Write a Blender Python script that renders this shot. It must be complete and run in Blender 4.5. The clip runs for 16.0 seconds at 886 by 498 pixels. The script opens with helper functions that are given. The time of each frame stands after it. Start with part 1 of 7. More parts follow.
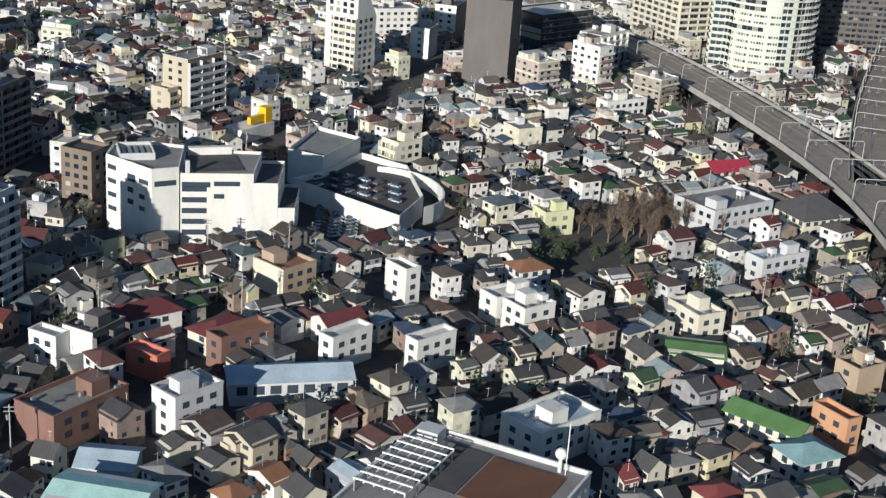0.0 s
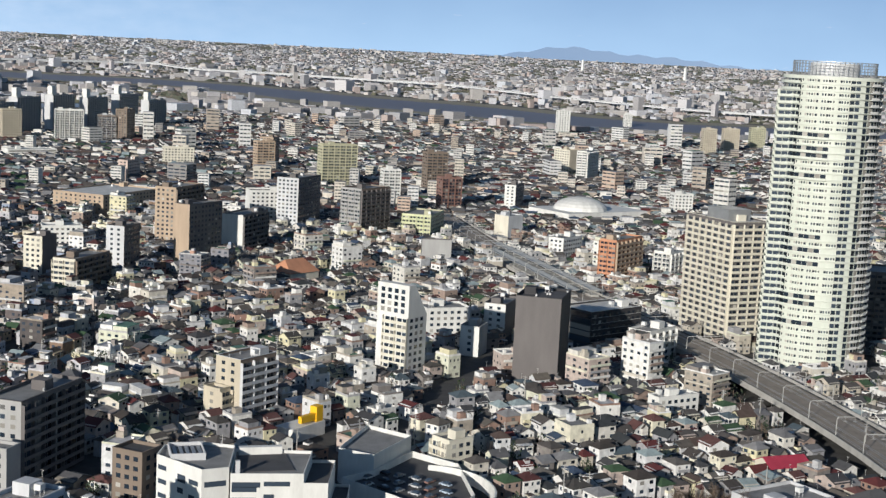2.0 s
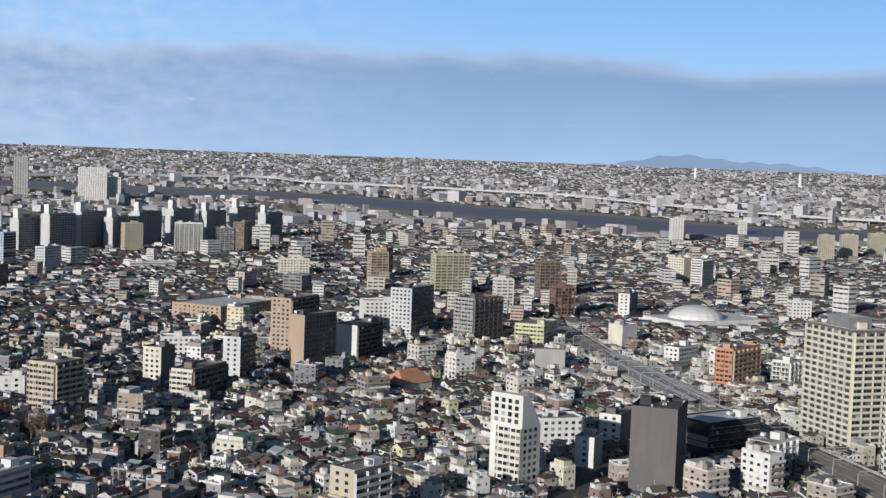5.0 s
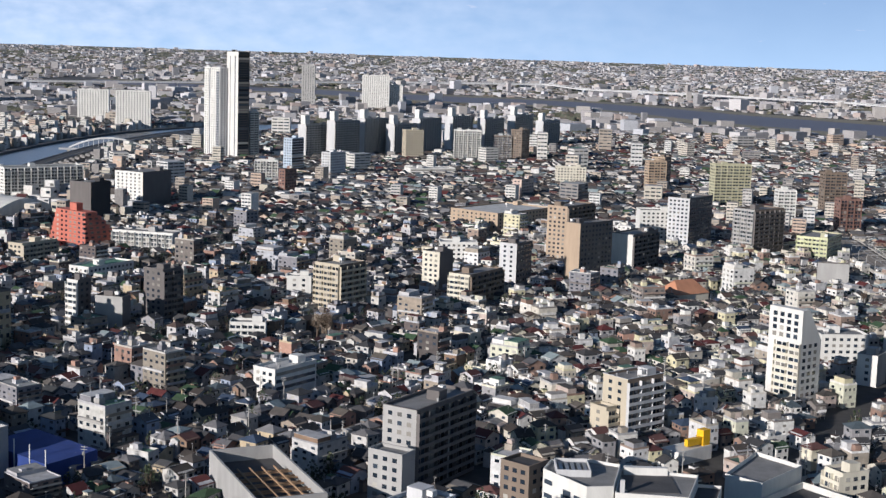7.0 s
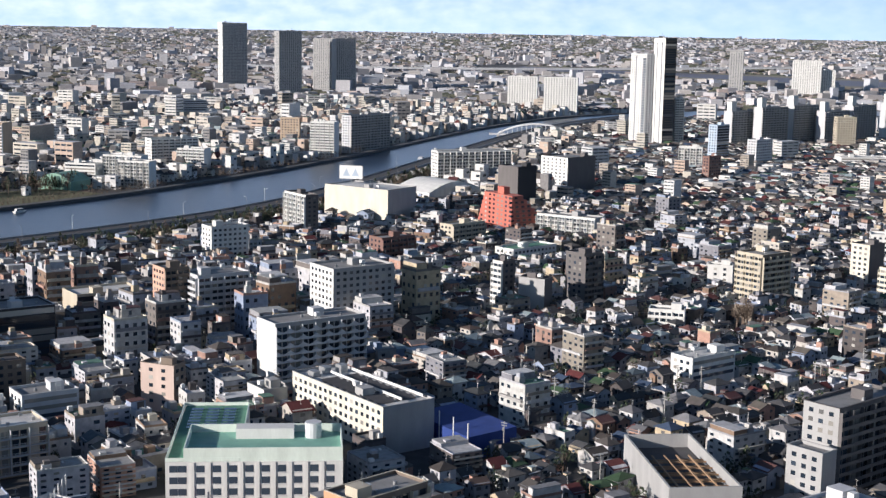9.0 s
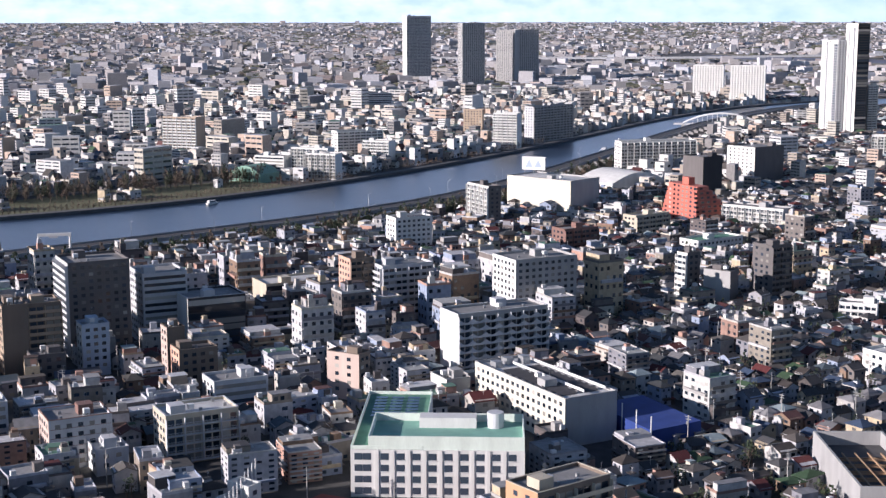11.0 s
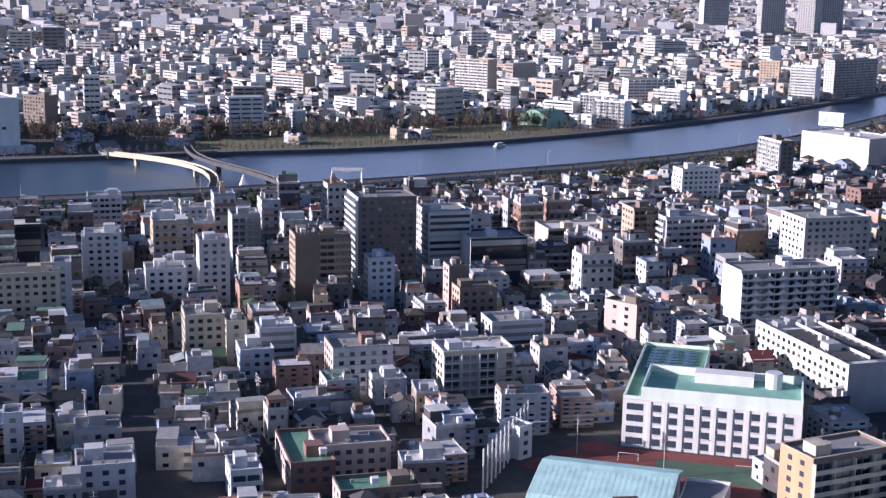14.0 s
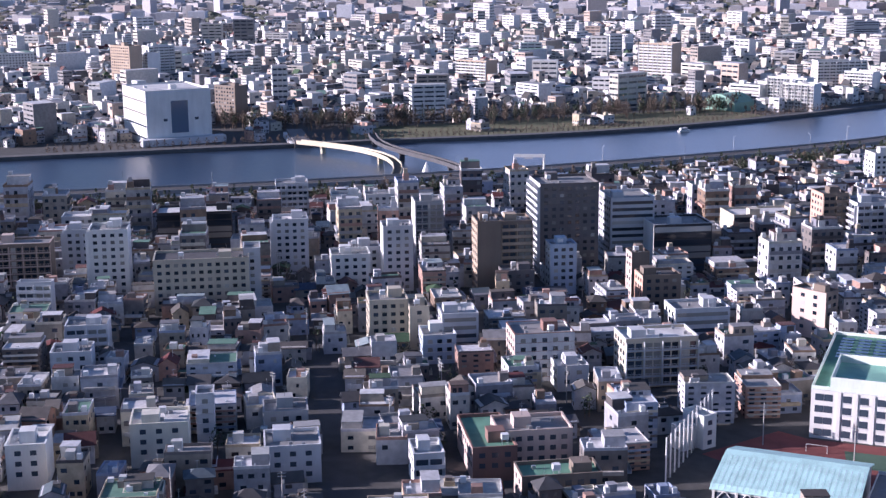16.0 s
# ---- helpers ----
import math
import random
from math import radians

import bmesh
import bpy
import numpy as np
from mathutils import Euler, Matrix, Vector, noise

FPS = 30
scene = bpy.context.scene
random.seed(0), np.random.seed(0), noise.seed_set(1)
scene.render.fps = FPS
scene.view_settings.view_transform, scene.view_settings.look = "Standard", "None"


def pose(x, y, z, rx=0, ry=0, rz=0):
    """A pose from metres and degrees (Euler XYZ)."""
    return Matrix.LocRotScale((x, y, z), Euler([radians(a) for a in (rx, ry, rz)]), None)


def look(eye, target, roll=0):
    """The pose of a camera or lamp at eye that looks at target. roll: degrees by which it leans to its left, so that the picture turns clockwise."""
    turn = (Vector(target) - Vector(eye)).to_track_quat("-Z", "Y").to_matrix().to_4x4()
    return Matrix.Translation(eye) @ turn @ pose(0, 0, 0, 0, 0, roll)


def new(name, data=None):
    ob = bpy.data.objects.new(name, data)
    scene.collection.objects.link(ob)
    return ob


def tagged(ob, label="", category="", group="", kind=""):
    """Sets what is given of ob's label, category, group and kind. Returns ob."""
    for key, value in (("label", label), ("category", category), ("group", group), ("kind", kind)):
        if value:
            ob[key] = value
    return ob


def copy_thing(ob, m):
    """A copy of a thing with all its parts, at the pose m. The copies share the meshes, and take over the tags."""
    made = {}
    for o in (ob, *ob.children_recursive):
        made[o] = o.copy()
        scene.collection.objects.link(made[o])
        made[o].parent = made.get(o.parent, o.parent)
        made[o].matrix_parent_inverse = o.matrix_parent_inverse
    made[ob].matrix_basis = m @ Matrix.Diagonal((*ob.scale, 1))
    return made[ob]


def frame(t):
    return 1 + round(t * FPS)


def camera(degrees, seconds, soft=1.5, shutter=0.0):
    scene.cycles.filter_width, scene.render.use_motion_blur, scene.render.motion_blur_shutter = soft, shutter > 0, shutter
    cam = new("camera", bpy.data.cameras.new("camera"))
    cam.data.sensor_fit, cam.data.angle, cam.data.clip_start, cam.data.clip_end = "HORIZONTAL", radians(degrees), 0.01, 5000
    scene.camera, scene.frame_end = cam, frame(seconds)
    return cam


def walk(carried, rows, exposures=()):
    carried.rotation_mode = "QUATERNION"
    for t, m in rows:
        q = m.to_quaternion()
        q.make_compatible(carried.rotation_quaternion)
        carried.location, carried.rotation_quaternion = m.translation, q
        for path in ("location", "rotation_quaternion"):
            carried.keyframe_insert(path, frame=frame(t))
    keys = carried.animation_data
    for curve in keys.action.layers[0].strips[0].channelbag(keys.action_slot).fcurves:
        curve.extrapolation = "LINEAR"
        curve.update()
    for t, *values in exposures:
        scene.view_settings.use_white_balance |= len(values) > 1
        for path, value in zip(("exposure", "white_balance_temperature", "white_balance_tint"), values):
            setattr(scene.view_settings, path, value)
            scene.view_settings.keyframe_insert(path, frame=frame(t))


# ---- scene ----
# ---- camera ----
cam = camera(35.145, 16.0, soft=1.4)
PATH = [
    (0.00, look((0, 0, 145), (304.37, 887.66, -200.57), 4.170)),
    (0.50, look((0, 0, 145), (270.77, 910.16, -168.52), 3.040)),
    (1.00, look((0, 0, 145), (269.40, 927.51, -114.14), 2.876)),
    (1.50, look((0, 0, 145), (271.73, 941.03, -56.56), 2.882)),
    (2.00, look((0, 0, 145), (273.37, 951.22, 2.00), 2.906)),
    (2.50, look((0, 0, 145), (273.59, 958.07, 59.85), 2.890)),
    (3.00, look((0, 0, 145), (273.47, 960.78, 99.11), 2.930)),
    (3.20, look((0, 0, 145), (273.77, 961.10, 108.40), 2.940)),
    (5.30, look((0, 0, 145), (167.00, 982.78, 65.88), 1.856)),
    (5.50, look((0, 0, 145), (147.51, 985.26, 58.39), 1.767)),
    (6.00, look((0, 0, 145), (98.39, 989.53, 39.39), 1.680)),
    (6.50, look((0, 0, 145), (48.98, 991.14, 21.52), 1.654)),
    (7.00, look((0, 0, 145), (0.00, 990.10, 4.61), 1.836)),
    (7.50, look((0, 0, 145), (-56.16, 986.83, -6.71), 2.001)),
    (8.00, look((0, 0, 145), (-127.04, 979.35, -12.26), 1.897)),
    (8.50, look((0, 0, 145), (-211.01, 964.70, -12.55), 1.477)),
    (9.00, look((0, 0, 145), (-293.46, 942.95, -12.23), 1.024)),
    (9.50, look((0, 0, 145), (-354.21, 921.95, -11.67), 0.611)),
    (9.70, look((0, 0, 145), (-370.71, 915.47, -11.51), 0.508)),
    (11.80, look((0, 0, 145), (-446.40, 875.17, -41.56), 0.655)),
    (12.00, look((0, 0, 145), (-460.39, 865.87, -50.72), 0.973)),
    (12.50, look((0, 0, 145), (-494.66, 842.92, -66.65), 0.835)),
    (13.00, look((0, 0, 145), (-528.86, 819.23, -76.77), 0.931)),
    (13.50, look((0, 0, 145), (-558.65, 800.68, -71.40), 1.038)),
    (14.00, look((0, 0, 145), (-583.05, 786.48, -58.72), 1.010)),
    (14.50, look((0, 0, 145), (-602.31, 773.45, -52.50), 0.788)),
    (15.00, look((0, 0, 145), (-620.28, 759.03, -52.80), 0.512)),
    (15.50, look((0, 0, 145), (-639.81, 741.14, -58.38), 0.179)),
    (16.00, look((0, 0, 145), (-680.49, 700.88, -68.76), -0.486)),
]
EXPOSURES = [(0.0, 0.24, 6150, 9), (1.5, 0.12, 6150, 10), (3.0, -0.10, 6100, 10), (5.5, -0.18, 6050, 13), (7.0, 0.08, 6050, 15), (9.0, 0.40, 6120, 16), (12.0, 0.66, 5900, 27), (13.0, 0.78, 5800, 29), (14.5, 0.88, 5720, 32), (16.0, 0.98, 5650, 34)]
walk(cam, PATH, EXPOSURES)

# ---- sky, sun, exposure ----
SUN_YAW, SUN_EL = 137.0, 15.0
SKY_GLOW = 1.12
world = bpy.data.worlds.new("winter_sky")
scene.world = world
world.use_nodes = True
_n = world.node_tree.nodes
_sky = _n.new("ShaderNodeTexSky")
_sky.sky_type, _sky.sun_disc = "NISHITA", False
_sky.sun_elevation, _sky.sun_rotation = radians(SUN_EL), radians(360 - SUN_YAW)
_sky.air_density, _sky.dust_density, _sky.ozone_density = 1.0, 0.0, 2.0
world.node_tree.links.new(_sky.outputs[0], _n["Background"].inputs[0])
_n["Background"].inputs[1].default_value = 0.066
sun = new("sun", bpy.data.lights.new("sun", "SUN"))
sun.data.energy, sun.data.angle, sun.data.color = 5.0, radians(0.6), (1.0, 0.91, 0.77)
_sx, _sy = -math.sin(radians(SUN_YAW)), math.cos(radians(SUN_YAW))
sun.matrix_basis = look((_sx * 900, _sy * 900, 900 * math.tan(radians(SUN_EL))), (0, 0, 0))

# ---- materials ----
def shader(name, rough=0.8, metal=0.0):
    m = bpy.data.materials.new(name)
    m.use_nodes = True
    b = m.node_tree.nodes["Principled BSDF"]
    b.inputs["Roughness"].default_value, b.inputs["Metallic"].default_value = rough, metal
    return m, m.node_tree.nodes, m.node_tree.links, b


def paint(name, col, rough=0.8, vary=0.18, grain=0.35, metal=0.0, streak=0.0):
    """A painted, rendered or plastered surface: broad stains and fine grain in metres."""
    m, n, l, b = shader(name, rough, metal)
    tc = n.new("ShaderNodeTexCoord")
    mp = n.new("ShaderNodeMapping")
    mp.inputs["Scale"].default_value = (1, 1, 0.3 if streak else 1)
    l.new(tc.outputs["Object"], mp.inputs["Vector"])
    big, fine = n.new("ShaderNodeTexNoise"), n.new("ShaderNodeTexNoise")
    big.inputs["Scale"].default_value, big.inputs["Detail"].default_value = 0.22, 3
    fine.inputs["Scale"].default_value, fine.inputs["Detail"].default_value = 2.2, 4
    l.new(mp.outputs[0], big.inputs["Vector"]), l.new(mp.outputs[0], fine.inputs["Vector"])
    add = n.new("ShaderNodeMath")
    add.operation = "MULTIPLY_ADD"
    l.new(fine.outputs[0], add.inputs[0])
    add.inputs[1].default_value = grain
    l.new(big.outputs[0], add.inputs[2])
    rmp = n.new("ShaderNodeValToRGB")
    rmp.color_ramp.elements[0].position, rmp.color_ramp.elements[1].position = 0.35, 0.95
    lo = [c * (1 - vary) for c in col]
    hi = [min(1, c * (1 + vary * 0.6)) for c in col]
    rmp.color_ramp.elements[0].color, rmp.color_ramp.elements[1].color = (*lo, 1), (*hi, 1)
    l.new(add.outputs[0], rmp.inputs[0]), l.new(rmp.outputs[0], b.inputs["Base Color"])
    return m


def assorted(name, cols, rough=0.85, vary=0.15):
    """Many pieces in one mesh: each island takes one of the colours, then is stained."""
    m, n, l, b = shader(name, rough)
    geo = n.new("ShaderNodeNewGeometry")
    rmp = n.new("ShaderNodeValToRGB")
    cr = rmp.color_ramp
    cr.interpolation = "CONSTANT"
    while len(cr.elements) < len(cols):
        cr.elements.new(0.5)
    for i, c in enumerate(cols):
        cr.elements[i].position, cr.elements[i].color = i / len(cols), (*c, 1)
    l.new(geo.outputs["Random Per Island"], rmp.inputs[0])
    tc = n.new("ShaderNodeTexCoord")
    tex = n.new("ShaderNodeTexNoise")
    tex.inputs["Scale"].default_value, tex.inputs["Detail"].default_value = 0.5, 5
    l.new(tc.outputs["Object"], tex.inputs["Vector"])
    mul = n.new("ShaderNodeMix")
    mul.data_type, mul.blend_type = "RGBA", "MULTIPLY"
    mul.inputs["Factor"].default_value = 1
    r2 = n.new("ShaderNodeValToRGB")
    r2.color_ramp.elements[0].position, r2.color_ramp.elements[1].position = 0.3, 0.7
    r2.color_ramp.elements[0].color, r2.color_ramp.elements[1].color = (1 - 2 * vary,) * 3 + (1,), (1, 1, 1, 1)
    l.new(tex.outputs[0], r2.inputs[0])
    l.new(rmp.outputs[0], mul.inputs["A"]), l.new(r2.outputs[0], mul.inputs["B"])
    l.new(mul.outputs["Result"], b.inputs["Base Color"])
    return m


def glass(name, col=(0.02, 0.03, 0.045), rough=0.12):
    """Dark panes, some with pale blinds or curtains drawn behind them."""
    m, n, l, b = shader(name, rough)
    b.inputs["Specular IOR Level"].default_value = 0.6
    geo = n.new("ShaderNodeNewGeometry")
    rmp = n.new("ShaderNodeValToRGB")
    cr = rmp.color_ramp
    cr.interpolation = "CONSTANT"
    shades = [(0.0, col), (0.45, [c * 1.8 + 0.01 for c in col]), (0.7, [c * 0.6 for c in col]), (0.8, (0.13, 0.13, 0.13)), (0.9, (0.26, 0.25, 0.23)), (0.96, (0.42, 0.41, 0.38))]
    while len(cr.elements) < len(shades):
        cr.elements.new(0.5)
    for e, (p, c) in zip(cr.elements, shades):
        e.position, e.color = p, (*c, 1)
    l.new(geo.outputs["Random Per Island"], rmp.inputs[0]), l.new(rmp.outputs[0], b.inputs["Base Color"])
    return m


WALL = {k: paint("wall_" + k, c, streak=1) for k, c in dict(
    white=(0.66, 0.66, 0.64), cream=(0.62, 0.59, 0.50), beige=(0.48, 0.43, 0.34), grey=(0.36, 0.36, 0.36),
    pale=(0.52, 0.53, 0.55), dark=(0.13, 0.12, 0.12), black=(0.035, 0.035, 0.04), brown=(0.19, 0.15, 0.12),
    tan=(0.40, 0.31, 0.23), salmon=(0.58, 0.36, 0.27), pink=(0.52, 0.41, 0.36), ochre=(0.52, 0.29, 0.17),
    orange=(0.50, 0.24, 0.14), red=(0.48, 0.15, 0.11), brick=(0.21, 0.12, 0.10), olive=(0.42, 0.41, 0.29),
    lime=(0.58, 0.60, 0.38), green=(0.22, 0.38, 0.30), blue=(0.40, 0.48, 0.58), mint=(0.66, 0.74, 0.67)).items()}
ROOF = {k: paint("roof_" + k, c, 0.9, 0.3, 0.6) for k, c in dict(
    grey=(0.22, 0.22, 0.22), pale=(0.50, 0.50, 0.49), green=(0.10, 0.24, 0.17), dark=(0.07, 0.07, 0.075), blue=(0.40, 0.63, 0.60),
    maroon=(0.12, 0.03, 0.035), crimson=(0.33, 0.03, 0.06), grass=(0.09, 0.19, 0.07), teal=(0.22, 0.36, 0.38), red=(0.20, 0.05, 0.05), rust=(0.24, 0.12, 0.07), sky=(0.35, 0.44, 0.52)).items()}
M_GLASS = glass("window_glass")
M_GLASS_BLUE = glass("blue_window_glass", (0.03, 0.06, 0.10))
M_STEEL = paint("galvanised_steel", (0.40, 0.41, 0.42), 0.5, 0.2, 0.3, 0.6)
M_WHITE = paint("white_paint", (0.70, 0.70, 0.69), 0.6)
M_CONC = paint("concrete", (0.38, 0.37, 0.35), 0.9, 0.3, 0.5, streak=1)
M_ASPH = paint("asphalt", (0.055, 0.055, 0.058), 0.95, 0.3, 0.4)
M_BARK = paint("bark", (0.12, 0.09, 0.07), 0.95, 0.35, 0.8)
M_LEAF = assorted("evergreen_leaves", [(0.035, 0.06, 0.03), (0.05, 0.075, 0.035), (0.06, 0.07, 0.04), (0.03, 0.05, 0.03)], 0.8)
M_TWIG = assorted("bare_twigs", [(0.16, 0.12, 0.09), (0.13, 0.10, 0.08), (0.20, 0.15, 0.11)], 0.95)
HOUSE_WALLS = assorted("house_walls", [(0.57, 0.57, 0.58), (0.46, 0.46, 0.49), (0.34, 0.34, 0.36), (0.567, 0.567, 0.567), (0.29, 0.26, 0.22), (0.5, 0.47, 0.43), (0.19, 0.17, 0.16), (0.55, 0.55, 0.53),
    (0.34, 0.29, 0.24), (0.549, 0.54, 0.522), (0.24, 0.24, 0.27), (0.45, 0.47, 0.52), (0.33, 0.21, 0.17), (0.13, 0.11, 0.11), (0.41, 0.4, 0.39), (0.53, 0.53, 0.56), (0.25, 0.17, 0.12), (0.52, 0.43, 0.3), (0.46, 0.28, 0.22), (0.3, 0.36, 0.48), (0.09, 0.08, 0.08), (0.6, 0.56, 0.46)])
HOUSE_ROOFS = assorted("house_roofs", [(0.0537, 0.0537, 0.0585), (0.0827, 0.0827, 0.0874), (0.0682, 0.0585, 0.0537), (0.108, 0.108, 0.117), (0.0438, 0.0488, 0.0537), (0.127, 0.117, 0.108),
    (0.0975, 0.0682, 0.0585), (0.0732, 0.0732, 0.078), (0.171, 0.171, 0.18), (0.243, 0.243, 0.252), (0.133, 0.117, 0.101), (0.127, 0.0585, 0.0537), (0.0874, 0.078, 0.0732), (0.0585, 0.0585, 0.0634), (0.0975, 0.0874, 0.0827), (0.117, 0.0273, 0.0273), (0.0858, 0.117, 0.14), (0.0874, 0.0292, 0.0292), (0.0488, 0.0975, 0.0488), (0.0585, 0.0488, 0.0438), (0.0682, 0.0634, 0.0585), (0.0488, 0.078, 0.136), (0.306, 0.378, 0.396)])
FLAT_ROOFS = assorted("flat_roofs", [(0.5, 0.5, 0.51), (0.34, 0.34, 0.34), (0.594, 0.594, 0.603), (0.42, 0.43, 0.42), (0.58, 0.58, 0.6), (0.24, 0.24, 0.25), (0.12, 0.24, 0.18), (0.38, 0.36, 0.34), (0.63, 0.63, 0.63)])
LIGHT_WALLS = assorted("light_house_walls", [(0.752, 0.743, 0.723), (0.614, 0.584, 0.515), (0.44, 0.44, 0.45), (0.792, 0.792, 0.792), (0.38, 0.34, 0.29), (0.693, 0.673, 0.624),
    (0.24, 0.22, 0.21), (0.762, 0.762, 0.733), (0.52, 0.48, 0.41), (0.772, 0.762, 0.733), (0.34, 0.34, 0.36), (0.653, 0.663, 0.683), (0.638, 0.649, 0.528), (0.34, 0.26, 0.22), (0.733, 0.733, 0.723), (0.5, 0.42, 0.38), (0.673, 0.634, 0.436), (0.733, 0.703, 0.574), (0.3, 0.2, 0.16), (0.792, 0.792, 0.772)])
# distance haze is put into these two palettes: paler walls, the farthest also bluer
HAZED_DISTANT_WALLS = assorted("hazed_distant_walls", [(0.666, 0.657, 0.63), (0.558, 0.522, 0.45), (0.5, 0.49, 0.48), (0.702, 0.702, 0.693), (0.4, 0.35, 0.3), (0.612, 0.567, 0.504), (0.648, 0.648, 0.648), (0.54, 0.42, 0.34), (0.26, 0.25, 0.25), (0.684, 0.675, 0.648)])
HAZED_FAR_WALLS = assorted("hazed_far_walls", [(0.57, 0.56, 0.58), (0.46, 0.44, 0.43), (0.38, 0.37, 0.38), (0.62, 0.62, 0.66), (0.38, 0.36, 0.36), (0.54, 0.51, 0.49), (0.34, 0.34, 0.36), (0.52, 0.54, 0.59), (0.44, 0.37, 0.35), (0.48, 0.46, 0.48)])

# ---- building tools ----
class Mesh:
    """Collects boxes, prisms and quads, each with a material slot, into one mesh."""

    def __init__(self):
        self.v, self.f, self.m = [], [], []
        self.now, self.pieces = "", []  # a name for what is added next; name, first face, last face, slot

    def quad(self, pts, m=0):
        k = len(self.v)
        self.v += [tuple(p) for p in pts]
        self.f.append(tuple(range(k, k + len(pts))))
        self.m.append(m)
        self.pieces.append((self.now, len(self.f) - 1, len(self.f), m))

    def poly(self, verts, faces, m=0):
        k = len(self.v)
        self.v += [tuple(p) for p in verts]
        self.f += [tuple(k + i for i in f) for f in faces]
        self.m += [m] * len(faces)
        self.pieces.append((self.now, len(self.f) - len(faces), len(self.f), m))

    def box(self, x0, x1, y0, y1, z0, z1, m=0):
        self.poly([(x0, y0, z0), (x1, y0, z0), (x1, y1, z0), (x0, y1, z0), (x0, y0, z1), (x1, y0, z1), (x1, y1, z1), (x0, y1, z1)],
                  [(0, 3, 2, 1), (4, 5, 6, 7), (0, 1, 5, 4), (1, 2, 6, 5), (2, 3, 7, 6), (3, 0, 4, 7)], m)

    def prism(self, ring, z0, z1, m=0):
        n = len(ring)
        self.poly([(x, y, z0) for x, y in ring] + [(x, y, z1) for x, y in ring],
                  [tuple(range(n - 1, -1, -1)), tuple(range(n, 2 * n))] + [(i, (i + 1) % n, n + (i + 1) % n, n + i) for i in range(n)], m)

    def tube(self, p, q, r, m=0, n=6, r2=None):
        p, q = Vector(p), Vector(q)
        d = (q - p).normalized()
        a = d.orthogonal().normalized()
        b = d.cross(a)
        r2 = r if r2 is None else r2
        ring = [a * math.cos(2 * math.pi * i / n) + b * math.sin(2 * math.pi * i / n) for i in range(n)]
        self.poly([p + w * r for w in ring] + [q + w * r2 for w in ring],
                  [tuple(range(n - 1, -1, -1)), tuple(range(n, 2 * n))] + [(i, (i + 1) % n, n + (i + 1) % n, n + i) for i in range(n)], m)

    def data(self, name, *mats):
        me = bpy.data.meshes.new(name)
        me.from_pydata(self.v, [], self.f)
        for m in mats:
            me.materials.append(m)
        if len(mats) > 1:
            me.polygons.foreach_set("material_index", self.m)
        me.update()
        return me


def part(name, me, parent, label="", at=(0, 0, 0), rz=0.0):
    ob = new(name, me)
    ob.parent = parent
    ob.matrix_basis = Matrix.Translation(at) @ Matrix.Rotation(rz, 4, "Z")
    return tagged(ob, label)


def thing(name, label, category, x=0.0, y=0.0, z=0.0, yaw=0.0, group="", kind=""):
    ob = new(name)
    ob.matrix_basis = pose(x, y, z, 0, 0, yaw)
    ob.empty_display_size = 1
    return tagged(ob, label, category, group, kind)


def rise(r):
    """The far plain climbs gently to the horizon."""
    return 119.0 * max(0.0, (r - 2300) / 2600) ** 1.5


def polar(r, yaw):
    return -r * math.sin(radians(yaw)), r * math.cos(radians(yaw))


FOOT = []  # footprints kept clear of small houses: x, y, u, a, b


def claim(x, y, yaw, a, b, pad=3.0):
    FOOT.append((x, y, radians(yaw), a, b, pad))


# ---- ground, river, roads ----
FAR_EDGE = [(-1150, 0), (-1010, 250), (-884, 473), (-826, 573), (-741, 714), (-680, 800), (-635, 895), (-600, 1010), (-575, 1150), (-552, 1370), (-548, 1671), (-545, 1919), (-502, 2283), (-300, 2560), (100, 2700)]
NEAR_EDGE = [(-960, -60), (-835, 190), (-718, 398), (-655, 480), (-600, 575), (-545, 680), (-502, 785), (-464, 890), (-440, 1000), (-446, 1300), (-460, 1620), (-462, 1900), (-415, 2230), (-250, 2450), (120, 2590)]
ARAKAWA = [(-900, 3500), (-410, 3450), (48, 3336), (277, 3320), (458, 3190), (617, 3000), (827, 2837), (1003, 2628), (1198, 2515), (1329, 2485), (1800, 2350), (2800, 2100)]


def ribbon(pts, half, z, lo=None):
    """Left and right edges of a strip along a line of points, smoothed."""
    P = np.array(pts, float)
    s = np.concatenate([[0], np.cumsum(np.hypot(*np.diff(P, axis=0).T))])
    q = np.linspace(0, s[-1], int(s[-1] / 25) + 2)
    X = np.stack([np.interp(q, s, P[:, 0]), np.interp(q, s, P[:, 1])], 1)
    Hf = np.interp(q, s, np.broadcast_to(half, len(P)))
    for _ in range(6):
        X[1:-1] = (X[:-2] + 2 * X[1:-1] + X[2:]) / 4
    T = np.gradient(X, axis=0)
    T /= np.hypot(*T.T)[:, None]
    N = np.stack([-T[:, 1], T[:, 0]], 1)
    L, R = X + N * Hf[:, None], X - N * Hf[:, None]
    return X, L, R


def strip_mesh(L, R, zl, zr, me):
    n = len(L)
    k = len(me.v)
    me.v += [(x, y, zl(x, y)) for x, y in L] + [(x, y, zr(x, y)) for x, y in R]
    for i in range(n - 1):
        me.f.append((k + i, k + n + i, k + n + i + 1, k + i + 1))
        me.m.append(0)


def ter(x, y, up=0.0):
    return rise(math.hypot(x, y)) + up


def even(pts, n=170):
    """A line of points taken at n even steps and smoothed."""
    P = np.array(pts, float)
    s = np.linspace(0, 1, len(P))
    q = np.linspace(0, 1, n)
    X = np.stack([np.interp(q, s, P[:, 0]), np.interp(q, s, P[:, 1])], 1)
    for _ in range(30):
        X[1:-1] = (X[:-2] + 2 * X[1:-1] + X[2:]) / 4
    return X


